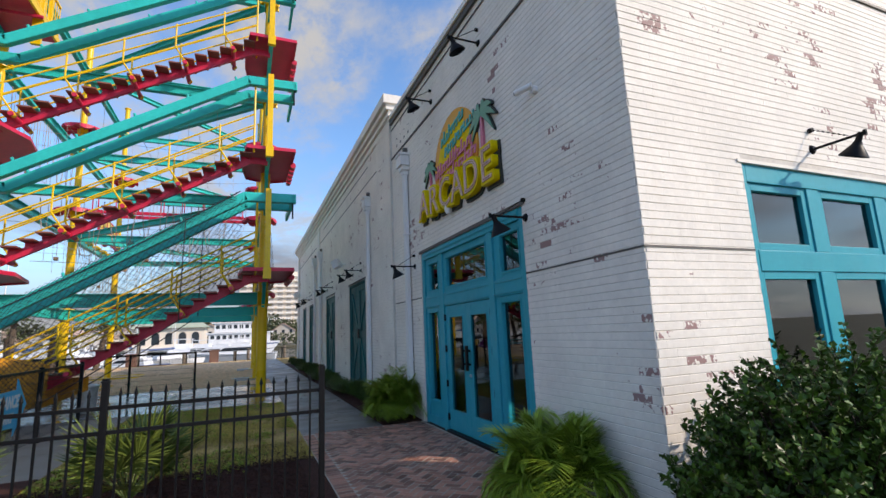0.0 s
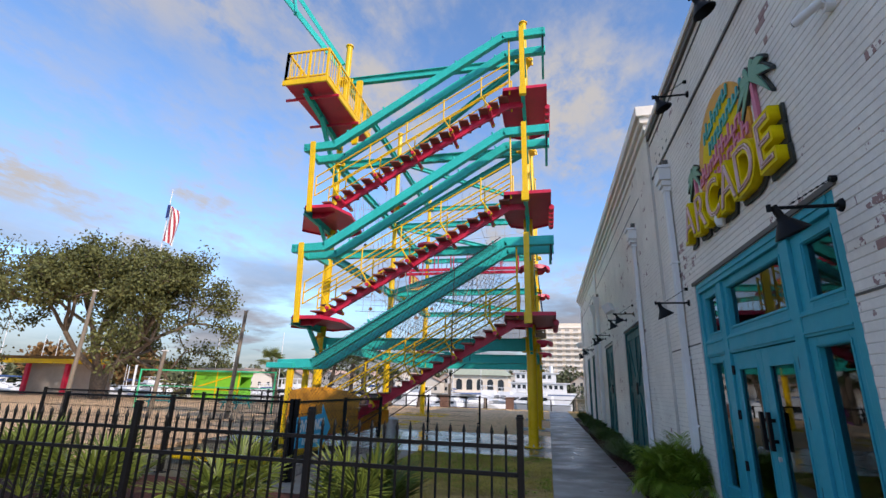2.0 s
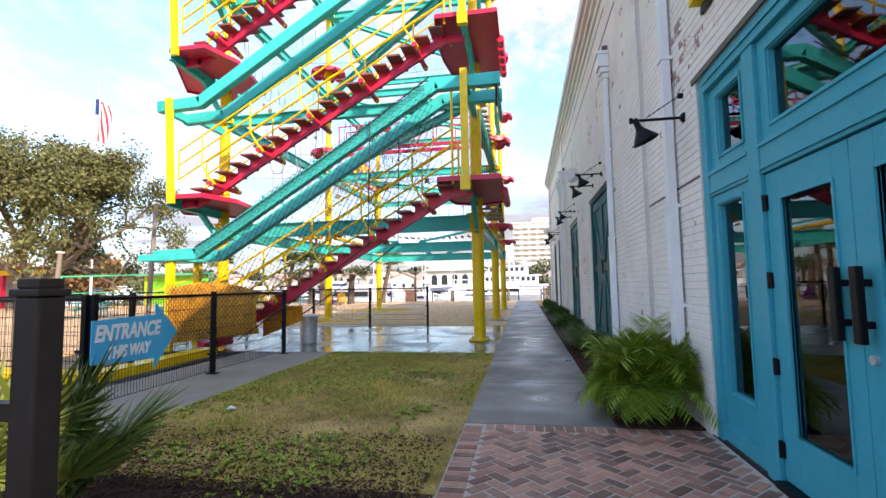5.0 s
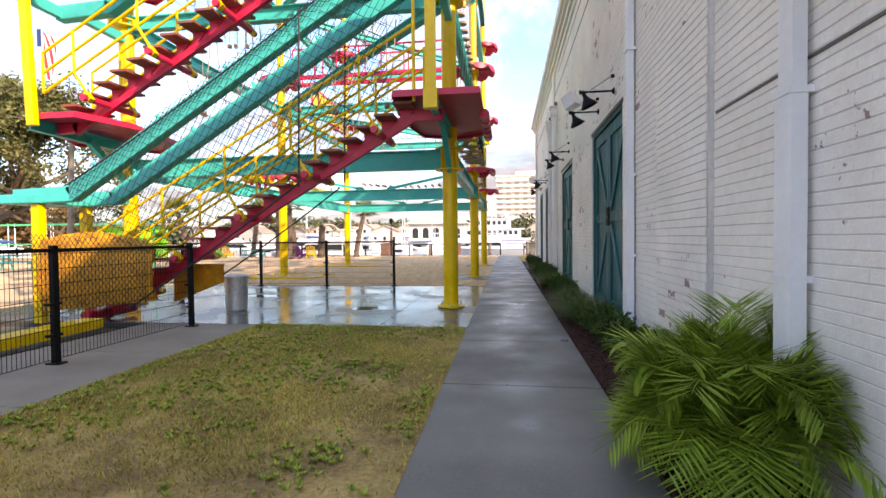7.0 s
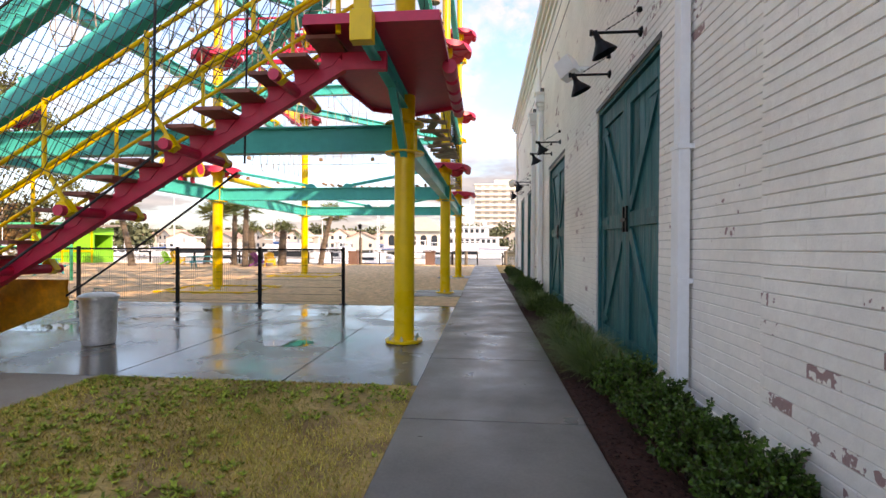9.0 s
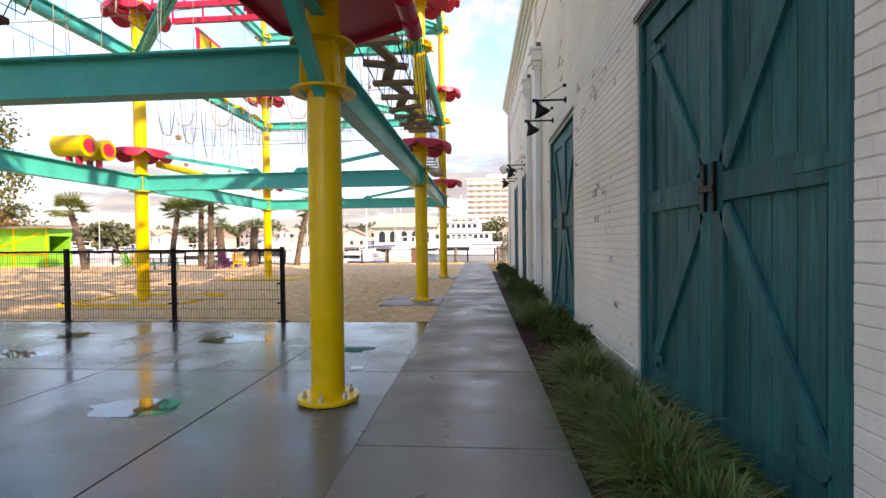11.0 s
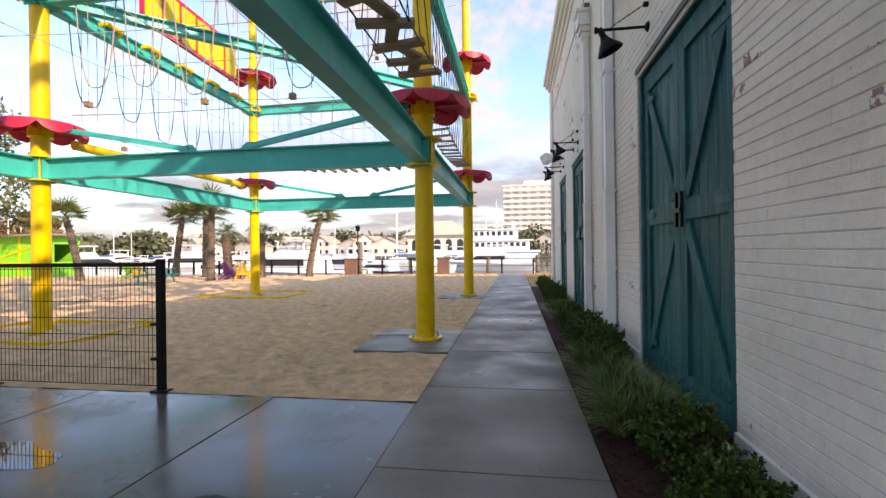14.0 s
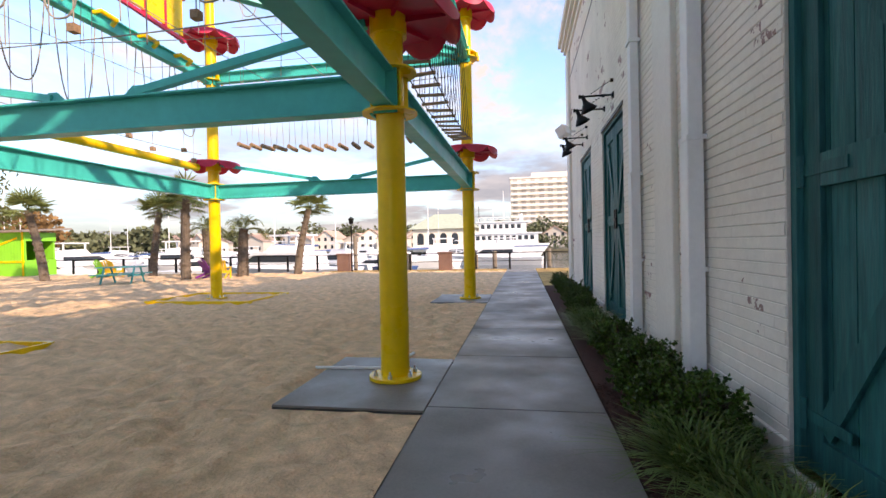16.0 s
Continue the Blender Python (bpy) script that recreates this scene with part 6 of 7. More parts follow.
p1 = palm_clump("bushy yellow-green feather palm at the foot of the white wall", 3, 130, 1.22, droop=0.66, leaflet=0.28, lift=(0.95, 1.52))
p1.matrix_basis = pose(2.90, 10.0, 0.02)
p2 = palm_clump("bushy yellow-green feather palm between entrance and corner", 4, 130, 1.12, droop=0.66, leaflet=0.26, lift=(0.95, 1.52))
p2.matrix_basis = pose(2.82, 4.2, 0.0, 0, 0, 80)


def leafy_bush(label, size, shoots, leaf, seed, group="", reach=1.0):
    """A loose evergreen bush: shoots that end in upright sprigs, each set with stalked leaves."""
    r = random.Random(seed)
    ob = thing("shrub", (0, 0, 0), label, "shrub", group)
    wood, m = Mesh(), Mesh()
    sx, sy, sz = size
    for i in range(shoots):
        d = rand_dir(r)
        d.z = abs(d.z)
        k = r.uniform(0.25, 1.0) ** 0.5
        p = Vector((d.x * sx * k, d.y * sy * k, max(0.08, (0.12 + 0.80 * d.z * k) * sz)))
        out = (Vector((d.x * 0.9, d.y * 0.9, 0.75)) + rand_dir(r) * 0.5).normalized()
        l = reach * r.uniform(0.16, 0.34) * (1.5 if r.random() < 0.07 else 1.0)
        wood.cyl(p - out * 0.12 * reach, p + out * l, 0.005, 0.002, 4, False)
        if i % 9 == 0:
            wood.cyl((d.x * 0.15, d.y * 0.15, 0), p, 0.014, 0.006, 5, False)
        n = int(l * 95 / reach)
        for j in range(n):
            t = (j + 0.5) / n
            q = p + out * (l * t)
            a = rand_dir(r)
            leaf_quad(m, q, (out * 0.55 + a).normalized(), rand_dir(r), leaf * r.uniform(0.7, 1.15) * (1 - 0.25 * t), leaf * r.uniform(0.24, 0.32), 0.3)
    part("branchwork", wood, M_TWIG, ob)
    tagged(part("foliage", m, M_LEAF, ob), kind="stuff")
    return ob


big = leafy_bush("large glossy dark green shrub before the sunny wall", (1.34, 0.80, 1.50), 1500, 0.068, 11)
big.matrix_basis = pose(3.66, 2.0, 0.02)
big2 = leafy_bush("large glossy dark green shrub under the shop window", (1.3, 0.75, 1.45), 700, 0.068, 12)
big2.matrix_basis = pose(5.9, 2.15, 0.02)
box1 = leafy_bush("small rounded dark green shrub in bark mulch", (0.27, 0.30, 0.52), 190, 0.052, 21, "clipped shrubs in the wall bed", 0.55)
box2 = leafy_bush("small rounded dark green shrub in bark mulch", (0.28, 0.28, 0.46), 180, 0.052, 22, "clipped shrubs in the wall bed", 0.55)
tuft1 = blade_tuft("arching green grass tuft in bark mulch", 31, 270, 0.78)
tuft2 = blade_tuft("arching green grass tuft in bark mulch", 32, 240, 0.70)
r = random.Random(9)
bushes = [(11.45, 0), (12.05, 0), (12.7, 1), (13.3, 0), (14.0, 1), (14.7, 2), (15.2, 2), (15.7, 3), (16.2, 2), (16.9, 3), (17.5, 2), (18.3, 0), (19.0, 1), (19.7, 0), (20.4, 2), (20.9, 3), (21.4, 2), (21.9, 3),
          (22.5, 0), (23.1, 1), (23.8, 0), (24.5, 1), (25.2, 0), (26.0, 2), (26.7, 3), (27.3, 2), (28.0, 0), (28.7, 1), (29.5, 0), (30.3, 1), (31.1, 0), (32.0, 1), (33.0, 0), (34.0, 1), (34.7, 0)]
kinds = [box1, box2, tuft1, tuft2]
used = set()
for y, k in bushes:
    m = Matrix.Translation((2.90 + r.uniform(-0.10, 0.04), y, 0.02)) @ pose(0, 0, 0, 0, 0, r.uniform(0, 360))
    if k in used:
        ob = copy_thing(kinds[k], m)
    else:
        kinds[k].matrix_basis = m
        used.add(k)
        ob = kinds[k]
    s = r.uniform(0.72, 0.95)
    ob.scale = (s, s, s)
    if k >= 2:
        for _ in range(2):
            e = copy_thing(kinds[k], Matrix.Translation((2.84 + r.uniform(-0.24, 0.16), y + r.uniform(-0.3, 0.3), 0.02)) @ pose(0, 0, 0, 0, 0, r.uniform(0, 360)))
fan1 = fan_palm("young green fan palm in the mulch behind the iron fence", 41, 26, 0.80)
fan1.matrix_basis = pose(-1.35, 6.6, 0.02)
fan2 = fan_palm("young yellow-green fan palm in the mulch behind the iron fence", 42, 24, 0.75)
fan2.matrix_basis = pose(-3.3, 6.9, 0.02)
for x, y, a in ((-5.0, 6.5, 50), (-6.6, 6.9, 120), (-8.3, 6.3, 200)):
    copy_thing(fan1, pose(x, y, 0.02, 0, 0, a))

# lawn: short blades, thicker in patches; and mulch chips
def scatter_blades(name, material, count, area, hmin, hmax, seed, label, dens=None, wide=0.004):
    r = random.Random(seed)
    m = Mesh()
    x0, x1, y0, y1 = area
    made = 0
    while made < count:
        x, y = r.uniform(x0, x1), r.uniform(y0, y1)
        if dens and r.random() > dens(x, y):
            continue
        made += 1
        a, h = r.uniform(0, 6.283), r.uniform(hmin, hmax)
        c, s = math.cos(a), math.sin(a)
        lean = r.uniform(0.2, 1.1) * h
        b = r.uniform(0, 6.283)
        m.v += [(x - c * wide, y - s * wide, 0.0), (x + c * wide, y + s * wide, 0.0), (x + math.cos(b) * lean, y + math.sin(b) * lean, h)]
        n = len(m.v)
        m.f.append((n - 3, n - 2, n - 1))
    return solid(name, m, material, label, "grass", "stuff")


def lawn_density(x, y):
    v = noise.noise((x * 0.9, y * 0.9, 2.0)) * 0.5 + 0.5
    return max(0.06, min(1.0, (v - 0.22) * 2.1)) * (0.35 + 0.65 * min(1, max(0, (y - 6.2) / 2.5)))


scatter_blades("lawn_grass", M_GRASS, 62000, (-2.74, 0.84, 7.5, 14.44), 0.012, 0.045, 51, "short patchy yellow-green grass", lawn_density)
weeds = Mesh()
r = random.Random(52)
for i in range(4200):
    x, y = r.uniform(-2.7, 0.8), r.uniform(7.2, 14.4)
    if noise.noise((x * 1.1, y * 0.8, 6.0)) + 0.5 * noise.noise((x * 3.0, y * 3.0, 1.0)) + 0.06 * (y - 9.5) - 0.07 * x + (0.5 if y > 13.9 or x < -2.35 else 0.0) < 0.10 + r.uniform(-0.25, 0.25):
        continue
    for k in range(r.randint(6, 16)):
        a = r.uniform(0, 6.283)
        leaf_quad(weeds, Vector((x, y, 0.005)), Vector((math.cos(a), math.sin(a), r.uniform(0.3, 1.0))), Vector((0, 0, 1)), r.uniform(0.018, 0.060), 0.009)
solid("lawn_weeds", weeds, M_WEED, "low bright green weeds in the lawn", "weeds", "stuff")


def chips(name, areas, count, seed, label, top=0.02):
    r = random.Random(seed)
    m = Mesh()
    tot = sum((a[1] - a[0]) * (a[3] - a[2]) for a in areas)
    for x0, x1, y0, y1 in areas:
        for i in range(int(count * (x1 - x0) * (y1 - y0) / tot)):
            p = Vector((r.uniform(x0, x1), y0 + (y1 - y0) * (r.random() ** 2.2 if top == 0 else r.random()), top + r.uniform(0, 0.02)))
            d = rand_dir(r)
            d.z *= 0.35
            l = r.uniform(0.015, 0.045)
            m.beam(p - d * l / 2, p + d * l / 2, r.uniform(0.006, 0.013), 0.005)
    return solid(name, m, M_MULCH, label, "mulch", "stuff")


chips("mulch_chips", [(2.40, 3.22, 9.5, 24.0)], 7000, 61, "loose dark bark chips along the wall")
chips("mulch_chips_fence", [(-3.2, 0.6, 5.0, 7.65)], 9000, 62, "loose dark bark chips by the iron fence")
chips("mulch_chips_lawn", [(-2.7, 0.75, 7.5, 8.9)], 5200, 63, "bark chips strewn over the lawn edge", 0.0)


# ---------------------------------------------------------------- trees, sand furniture, hut
def sabal_palm(x, y, height, lean, seed, squat=False):
    r = random.Random(seed)
    ob = thing("palm_tree", (x, y, 0), "squat date palm with arching grey-green fronds on the sand" if squat else "sabal palm with a rough grey trunk and a small crown", "palm", "palms along the quay")
    tr = Mesh()
    n = 12
    pts = [Vector((x + lean * (i / n) ** 1.4, y, height * i / n)) for i in range(n + 1)]
    for i, (a, b) in enumerate(zip(pts, pts[1:])):
        w = (0.24 if squat else 0.17) * (1.25 - 0.35 * i / n)
        tr.cyl(a, b, w * 1.04, w * 0.94, 10, False)
        for k in range(5):
            an = r.uniform(0, 6.283)
            d = Vector((math.cos(an), math.sin(an), 0))
            tr.beam(a + d * w * 0.9, a + d * (w + 0.06) + Vector((0, 0, 0.12)), 0.07, 0.03)
    part("trunk", tr, M_BARK, ob)
    top = pts[-1]
    m = Mesh()
    for i in range(26 if squat else 30):
        a = r.uniform(0, 6.283)
        el = r.uniform(-0.2, 1.35)
        hd = Vector((math.cos(a) * math.cos(el), math.sin(a) * math.cos(el), math.sin(el)))
        if squat:
            feather_frond(m, top - Vector((0, 0, 0.1)), a, 1.5 * r.uniform(0.8, 1.1), max(el, 0.25), 0.6, r, 0.32, 16, 0.022)
            continue
        tip = top + hd * r.uniform(0.45, 0.75)
        m.cyl(top, tip, 0.018, 0.010, 4, False)
        side = hd.cross(Vector((0, 0, 1)))
        side = side.normalized() if side.length > 0.05 else Vector((1, 0, 0))
        up = side.cross(hd)
        for k in range(13):
            b = math.radians(-95 + 190 * k / 12)
            leaf_quad(m, tip, hd * math.cos(b) + side * math.sin(b) - Vector((0, 0, 0.35)), up, 0.74 * r.uniform(0.8, 1.1), 0.042, 0.5)
    tagged(part("crown", m, M_CROWN, ob), kind="stuff")
    return ob


for i, (x, y, h, l) in enumerate(((-10.4, 43.0, 3.6, 0.75), (-14.2, 39.2, 3.9, 0.1), (-16.5, 42.0, 3.8, 0.05), (-18.9, 42.5, 3.6, 0.5), (-22.0, 39.0, 3.6, -0.9))):
    sabal_palm(x, y, h, l, 70 + i)
sabal_palm(-12.7, 41.5, 2.5, 0.1, 80, True)
sabal_palm(-15.4, 42.6, 2.6, -0.2, 81, True)


def oak(x, y, seed=17, per=27, size=3.7, label="broad live oak with dark spreading limbs and sparse olive leaves"):
    """A wide live oak: forked limbs and many loose leaf sprays, with gaps."""
    r = random.Random(seed)
    ob = thing("oak_tree", (x, y, 0), label, "tree")
    wood, leaves = Mesh(), Mesh()
    tips = []

    def grow(p, d, l, w, depth):
        n = 3
        for i in range(n):
            d = (d + rand_dir(r) * 0.22 + Vector((0, 0, 0.03))).normalized()
            q = p + d * (l / n)
            wood.cyl(p, q, w * (1 - 0.25 * i / n), w * (1 - 0.25 * (i + 1) / n), 7 if w > 0.08 else 4, False)
            p = q
            if depth >= 3:
                tips.append((p, d))
        if depth == 5:
            return
        for k in range(3 if depth < 4 else 2):
            nd = (d * 0.75 + rand_dir(r) * 0.85 + Vector((0, 0, 0.10))).normalized()
            grow(p, nd, l * r.uniform(0.60, 0.86), w * 0.62, depth + 1)

    for k, a in enumerate((0.1, 1.1, 2.0, 3.0, 4.2, 5.3)):
        wood.cyl((x, y, 0), (x + 0.3 * math.cos(a), y + 0.3 * math.sin(a), 2.2), 0.55, 0.38, 9, False)
        grow(Vector((x + 0.3 * math.cos(a), y + 0.3 * math.sin(a), 2.2)), Vector((math.cos(a), math.sin(a), 0.62 + 0.55 * (k % 2))).normalized(), size, 0.26, 1)
    part("trunk", wood, M_BARK, ob, smooth=True)
    for p, d in tips:
        if p.z < 3.2 and r.random() < 0.6:
            continue
        for j in range(per):
            q = p + Vector((r.gauss(0, 0.42), r.gauss(0, 0.42), r.gauss(0, 0.34)))
            leaf_quad(leaves, q, rand_dir(r) + Vector((0, 0, -0.2)), rand_dir(r), r.uniform(0.22, 0.40), r.uniform(0.07, 0.11), 0.2)
    tagged(part("crown", leaves, M_OAK, ob), kind="stuff")
    return ob


oak(-37.0, 35.6, size=4.25)
oak(-51.0, 27.0, 23, 9, 5.0, "tall oak with bare grey limbs and few leaves")

for x, y, z, l in ((-14.0, 21.9, 5.15, "slim grey light pole beside the sand courts"), (-21.9, 20.4, 6.0, "leaning weathered wooden pole beside the sand courts"), (-16.8, 20.2, 3.0, "short weathered wooden post with a furled umbrella")):
    ob = thing("wooden_pole", (x, y, 0), l, "pole", "poles on the sand")
    part("shaft", Mesh().cyl((x - 0.25, y, 0), (x, y, z), 0.11, 0.08, 10), M_POLE, ob, smooth=True)
    part("cap", Mesh().box(x - 0.1, x + 0.1, y - 0.1, y + 0.1, z, z + 0.06), M_WHITE, ob)
vb = thing("volleyball_net", (-17, 24, 0), "volleyball net with green borders between posts", "net")
for a, b in (((-24.5, 27.0), (-15.0, 27.0)),):
    part("post", Mesh().cyl((*a, 0), (*a, 2.35), 0.05, n=8), M_NETGREEN, vb)
    part("post", Mesh().cyl((*b, 0), (*b, 2.35), 0.05, n=8), M_NETGREEN, vb)
    part("top_band", Mesh().beam((*a, 2.3), (*b, 2.3), 0.02, 0.08), M_NETGREEN, vb)
    part("low_band", Mesh().beam((*a, 1.35), (*b, 1.35), 0.02, 0.05), M_NETGREEN, vb)

hut = thing("green_hut", (-30, 45, 0), "lime green boarded kiosk with yellow trim and a low grey roof", "hut")
HX0, HX1, HY0, HY1 = -34.0, -28.8, 43.5, 45.5
hw = part("wall", Mesh().box(HX0, HX1, HY0, HY0 + 0.1, 0, 2.75), M_LIME, hut)
for i in range(22):
    part("board", Mesh().box(HX0 + i * 0.24, HX0 + i * 0.24 + 0.225, HY0 - 0.02, HY0, 0.9, 2.6), M_LIME, hw)
part("side_wall", Mesh().box(HX1 - 0.1, HX1, HY0 + 0.1, HY1, 0, 1.0), M_LIME, hut)
part("side_header", Mesh().box(HX1 - 0.1, HX1, HY0 + 0.1, HY1, 2.2, 2.75), M_LIME, hut)
part("back_wall", Mesh().box(HX0, HX1 - 0.1, HY1 - 0.1, HY1, 0, 2.75), M_LIME, hut)
part("end_wall", Mesh().box(HX0 - 0.1, HX0, HY0, HY1, 0, 2.75), M_LIME, hut)
for x in (HX0 + 0.1, HX1 - 0.12, (HX0 + HX1) / 2):
    part("trim_post", Mesh().box(x - 0.06, x + 0.06, HY0 - 0.05, HY0 - 0.02, 0, 2.75), M_YELLOW, hut)
part("trim_rail", Mesh().box(HX0, HX1, HY0 - 0.06, HY0 - 0.02, 0.85, 0.97), M_YELLOW, hut)
part("trim_brace", Mesh().beam((HX0 + 0.4, HY0 - 0.045, 1.1), (HX1 - 0.5, HY0 - 0.045, 2.4), 0.03, 0.12), M_YELLOW, hut)
part("roof", Mesh().prism([(HY0 - 0.6, 2.74), (HY1 + 0.6, 2.95), (HY1 + 0.6, 3.07), (HY0 - 0.6, 2.86)], HX0 - 0.5, HX1 + 0.6, "x"), M_ROOF, hut)

pav = thing("yellow_pavilion", (-60, 48, 0), "open beach bar with a yellow fascia, red posts and beige walls", "building")
part("roof", Mesh().prism([(-62, 3.4), (-41, 3.4), (-41.5, 3.75), (-61.5, 3.75)], 40, 50, "y"), M_AUTUMN, pav)
part("fascia", Mesh().box(-62, -41, 39.9, 40.0, 3.0, 3.45), M_YELLOW, pav)
part("wall", Mesh().box(-52, -41.5, 41, 41.2, 0, 3.0), M_BEIGE, pav)
for x in (-61.5, -56, -51, -46, -41.4):
    part("post", Mesh().box(x - 0.2, x + 0.2, 40.0, 40.3, 0, 3.4), M_RED, pav)


def picnic_table(m):
    ob = thing("picnic_table", (0, 0, 0), "teal painted picnic table with fixed benches on the sand", "table", "picnic tables")
    for i in range(5):
        part("top_board", Mesh().box(-0.9, 0.9, -0.36 + i * 0.147, -0.225 + i * 0.147, 0.72, 0.76), M_TABLE, ob)
    for s in (-1, 1):
        part("bench", Mesh().box(-0.9, 0.9, s * 0.72 - 0.14, s * 0.72 + 0.14, 0.42, 0.46), M_TABLE, ob)
        x = s * 0.6
        part("crossbar", Mesh().box(x - 0.02, x + 0.02, -0.8, 0.8, 0.34, 0.42), M_TABLE, ob)
        for t in (-1, 1):
            part("leg", Mesh().beam((x + 0.04, t * 0.28, 0.72), (x + 0.04, t * 0.66, 0.0), 0.04, 0.09), M_TABLE, ob)
    ob.matrix_basis = m
    return ob


pt = picnic_table(pose(-15.8, 37.2, 0.0, 0, 0, 20))
copy_thing(pt, pose(-19.5, 30.0, 0.0, 0, 0, -10))
copy_thing(pt, pose(-23.5, 28.0, 0.0, 0, 0, 30))


def deck_chair(material, label, m):
    ob = thing("adirondack_chair", (0, 0, 0), label, "chair", "painted deck chairs by the quay")
    for i in range(5):
        part("back_slat", Mesh().beam((-0.24 + i * 0.12, 0.05, 0.30), (-0.26 + i * 0.13, 0.42, 1.0 - 0.05 * abs(i - 2)), 0.10, 0.02, (0, 1, 0)), material, ob)
    part("seat", Mesh().beam((0, -0.45, 0.38), (0, 0.12, 0.28), 0.56, 0.03), material, ob)
    for s in (-1, 1):
        part("arm", Mesh().box(s * 0.34 - 0.06, s * 0.34 + 0.06, -0.5, 0.3, 0.54, 0.57), material, ob)
        part("front_leg", Mesh().box(s * 0.32 - 0.04, s * 0.32 + 0.04, -0.46, -0.40, 0, 0.54), material, ob)
        part("back_leg", Mesh().beam((s * 0.28, -0.4, 0.36), (s * 0.28, 0.55, 0.02), 0.04, 0.10), material, ob)
    ob.matrix_basis = m
    return ob


deck_chair(M_ADIR_Y, "yellow painted wooden deck chair by the quay", pose(-12.9, 40.0, 0, 0, 0, 200))
deck_chair(M_ADIR_P, "purple painted wooden deck chair by the quay", pose(-14.0, 40.6, 0, 0, 0, 160))
deck_chair(M_ADIR_Y, "yellow painted wooden deck chair beside a palm", pose(-20.4, 41.3, 0, 0, 0, 190))
deck_chair(M_LIME, "lime painted wooden deck chair beside a palm", pose(-21.4, 41.8, 0, 0, 0, 170))

# quay rail, piers, lantern
rail = thing("quay_rail", (-12, 45.5, 0), "low dark post-and-rail fence along the quay", "fence")
for i in range(34):
    x = -56 + i * 1.9
    part("post", Mesh().box(x - 0.05, x + 0.05, 45.45, 45.55, 0, 0.95), M_BLACK, rail)
part("top_rail", Mesh().box(-56, 7.5, 45.47, 45.53, 0.90, 0.95), M_BLACK, rail)
part("mid_rail", Mesh().box(-56, 7.5, 45.48, 45.52, 0.45, 0.48), M_BLACK, rail)
for x in (-8.6, -2.6):
    solid("brick_pier", Mesh().box(x - 0.35, x + 0.35, 45.0, 45.6, -0.03, 0.95).box(x - 0.4, x + 0.4, 44.95, 45.65, 0.95, 1.03), M_BRICKPIER, "short brick pier with a cap in the quay rail", "pier", bevel=0.015, group="brick piers")
for x, h in ((-8.4, 2.6), (0.1, 1.5), (3.2, 1.6), (-5.0, 1.4), (-1.0, 1.3)):
    solid("mooring_post", Mesh().cyl((x, 46.6, -1.2), (x, 46.6, h - 0.5), 0.13, n=10), M_POLE, "weathered wooden mooring post in the water", "post", group="mooring posts")
lamp = thing("street_lamp", (-8.0, 44.9, 0), "dark lantern lamp post on the quay", "lamp")
part("shaft", Mesh().cyl((-8.0, 44.9, 0), (-8.0, 44.9, 2.7), 0.05, 0.035, 8), M_BLACK, lamp)
part("lantern", Mesh().lathe([(0.02, 2.7), (0.12, 2.75), (0.16, 3.0), (0.19, 3.02), (0.0, 3.15)], (-8.0, 44.9, 0), 8), M_BLACK, lamp)
part("crossarm", Mesh().box(-8.3, -7.7, 44.88, 44.92, 2.5, 2.53), M_BLACK, lamp)


# ---------------------------------------------------------------- harbour: boats and far shore
def motor_boat(label, l, material=None):
    ob = thing("motor_boat", (0, 0, 0), label, "boat", "boats moored in the harbour")
    hull = Mesh()
    sec = [(-0.5, 0.28, 0.9), (-0.2, 0.32, 0.9), (0.15, 0.30, 1.0), (0.4, 0.16, 1.15), (0.5, 0.01, 1.25)]
    for i, (t, w, h) in enumerate(sec):
        hull.v += [(t * l, -w * l * 0.5, h * l * 0.085), (t * l * 0.96, -w * l * 0.3, -0.2), (t * l * 0.96, w * l * 0.3, -0.2), (t * l, w * l * 0.5, h * l * 0.085)]
    k = len(sec)
    hull.f = [(i * 4 + j, i * 4 + j + 1, i * 4 + j + 5, i * 4 + j + 4) for i in range(k - 1) for j in range(3)] + [(i * 4 + 3, i * 4, i * 4 + 4, i * 4 + 7) for i in range(k - 1)] + [(0, 3, 2, 1)]
    part("hull", hull, material or M_HULL, ob)
    z = 0.085 * l
    part("cabin", Mesh().prism([(-0.28 * l, z * 0.9), (0.22 * l, z * 0.9), (0.08 * l, z * 2.0), (-0.26 * l, z * 2.0)], -0.11 * l, 0.11 * l, "y"), M_HULL, ob)
    for s in (-1, 1):
        part("window", Mesh().prism([(-0.22 * l, z * 1.35), (0.14 * l, z * 1.35), (0.07 * l, z * 1.8), (-0.22 * l, z * 1.8)], s * 0.112 * l - 0.01, s * 0.112 * l + 0.01, "y"), M_BOATGLASS, ob)
    part("flybridge", Mesh().prism([(-0.2 * l, z * 2.0), (0.02 * l, z * 2.0), (-0.02 * l, z * 2.5), (-0.2 * l, z * 2.4)], -0.08 * l, 0.08 * l, "y"), M_HULL, ob)
    part("hardtop", Mesh().box(-0.22 * l, 0.0, -0.09 * l, 0.09 * l, z * 3.05, z * 3.15).box(-0.2 * l, -0.19 * l, -0.08 * l, -0.07 * l, z * 2.4, z * 3.05).box(-0.2 * l, -0.19 * l, 0.07 * l, 0.08 * l, z * 2.4, z * 3.05).box(-0.03 * l, -0.02 * l, -0.08 * l, -0.07 * l, z * 2.4, z * 3.05), M_HULL, ob)
    part("bow_rail", Mesh().path([(0.2 * l, -0.13 * l, z * 1.5), (0.5 * l, 0, z * 1.9), (0.2 * l, 0.13 * l, z * 1.5)], 0.03, 4), M_STEEL, ob)
    return ob


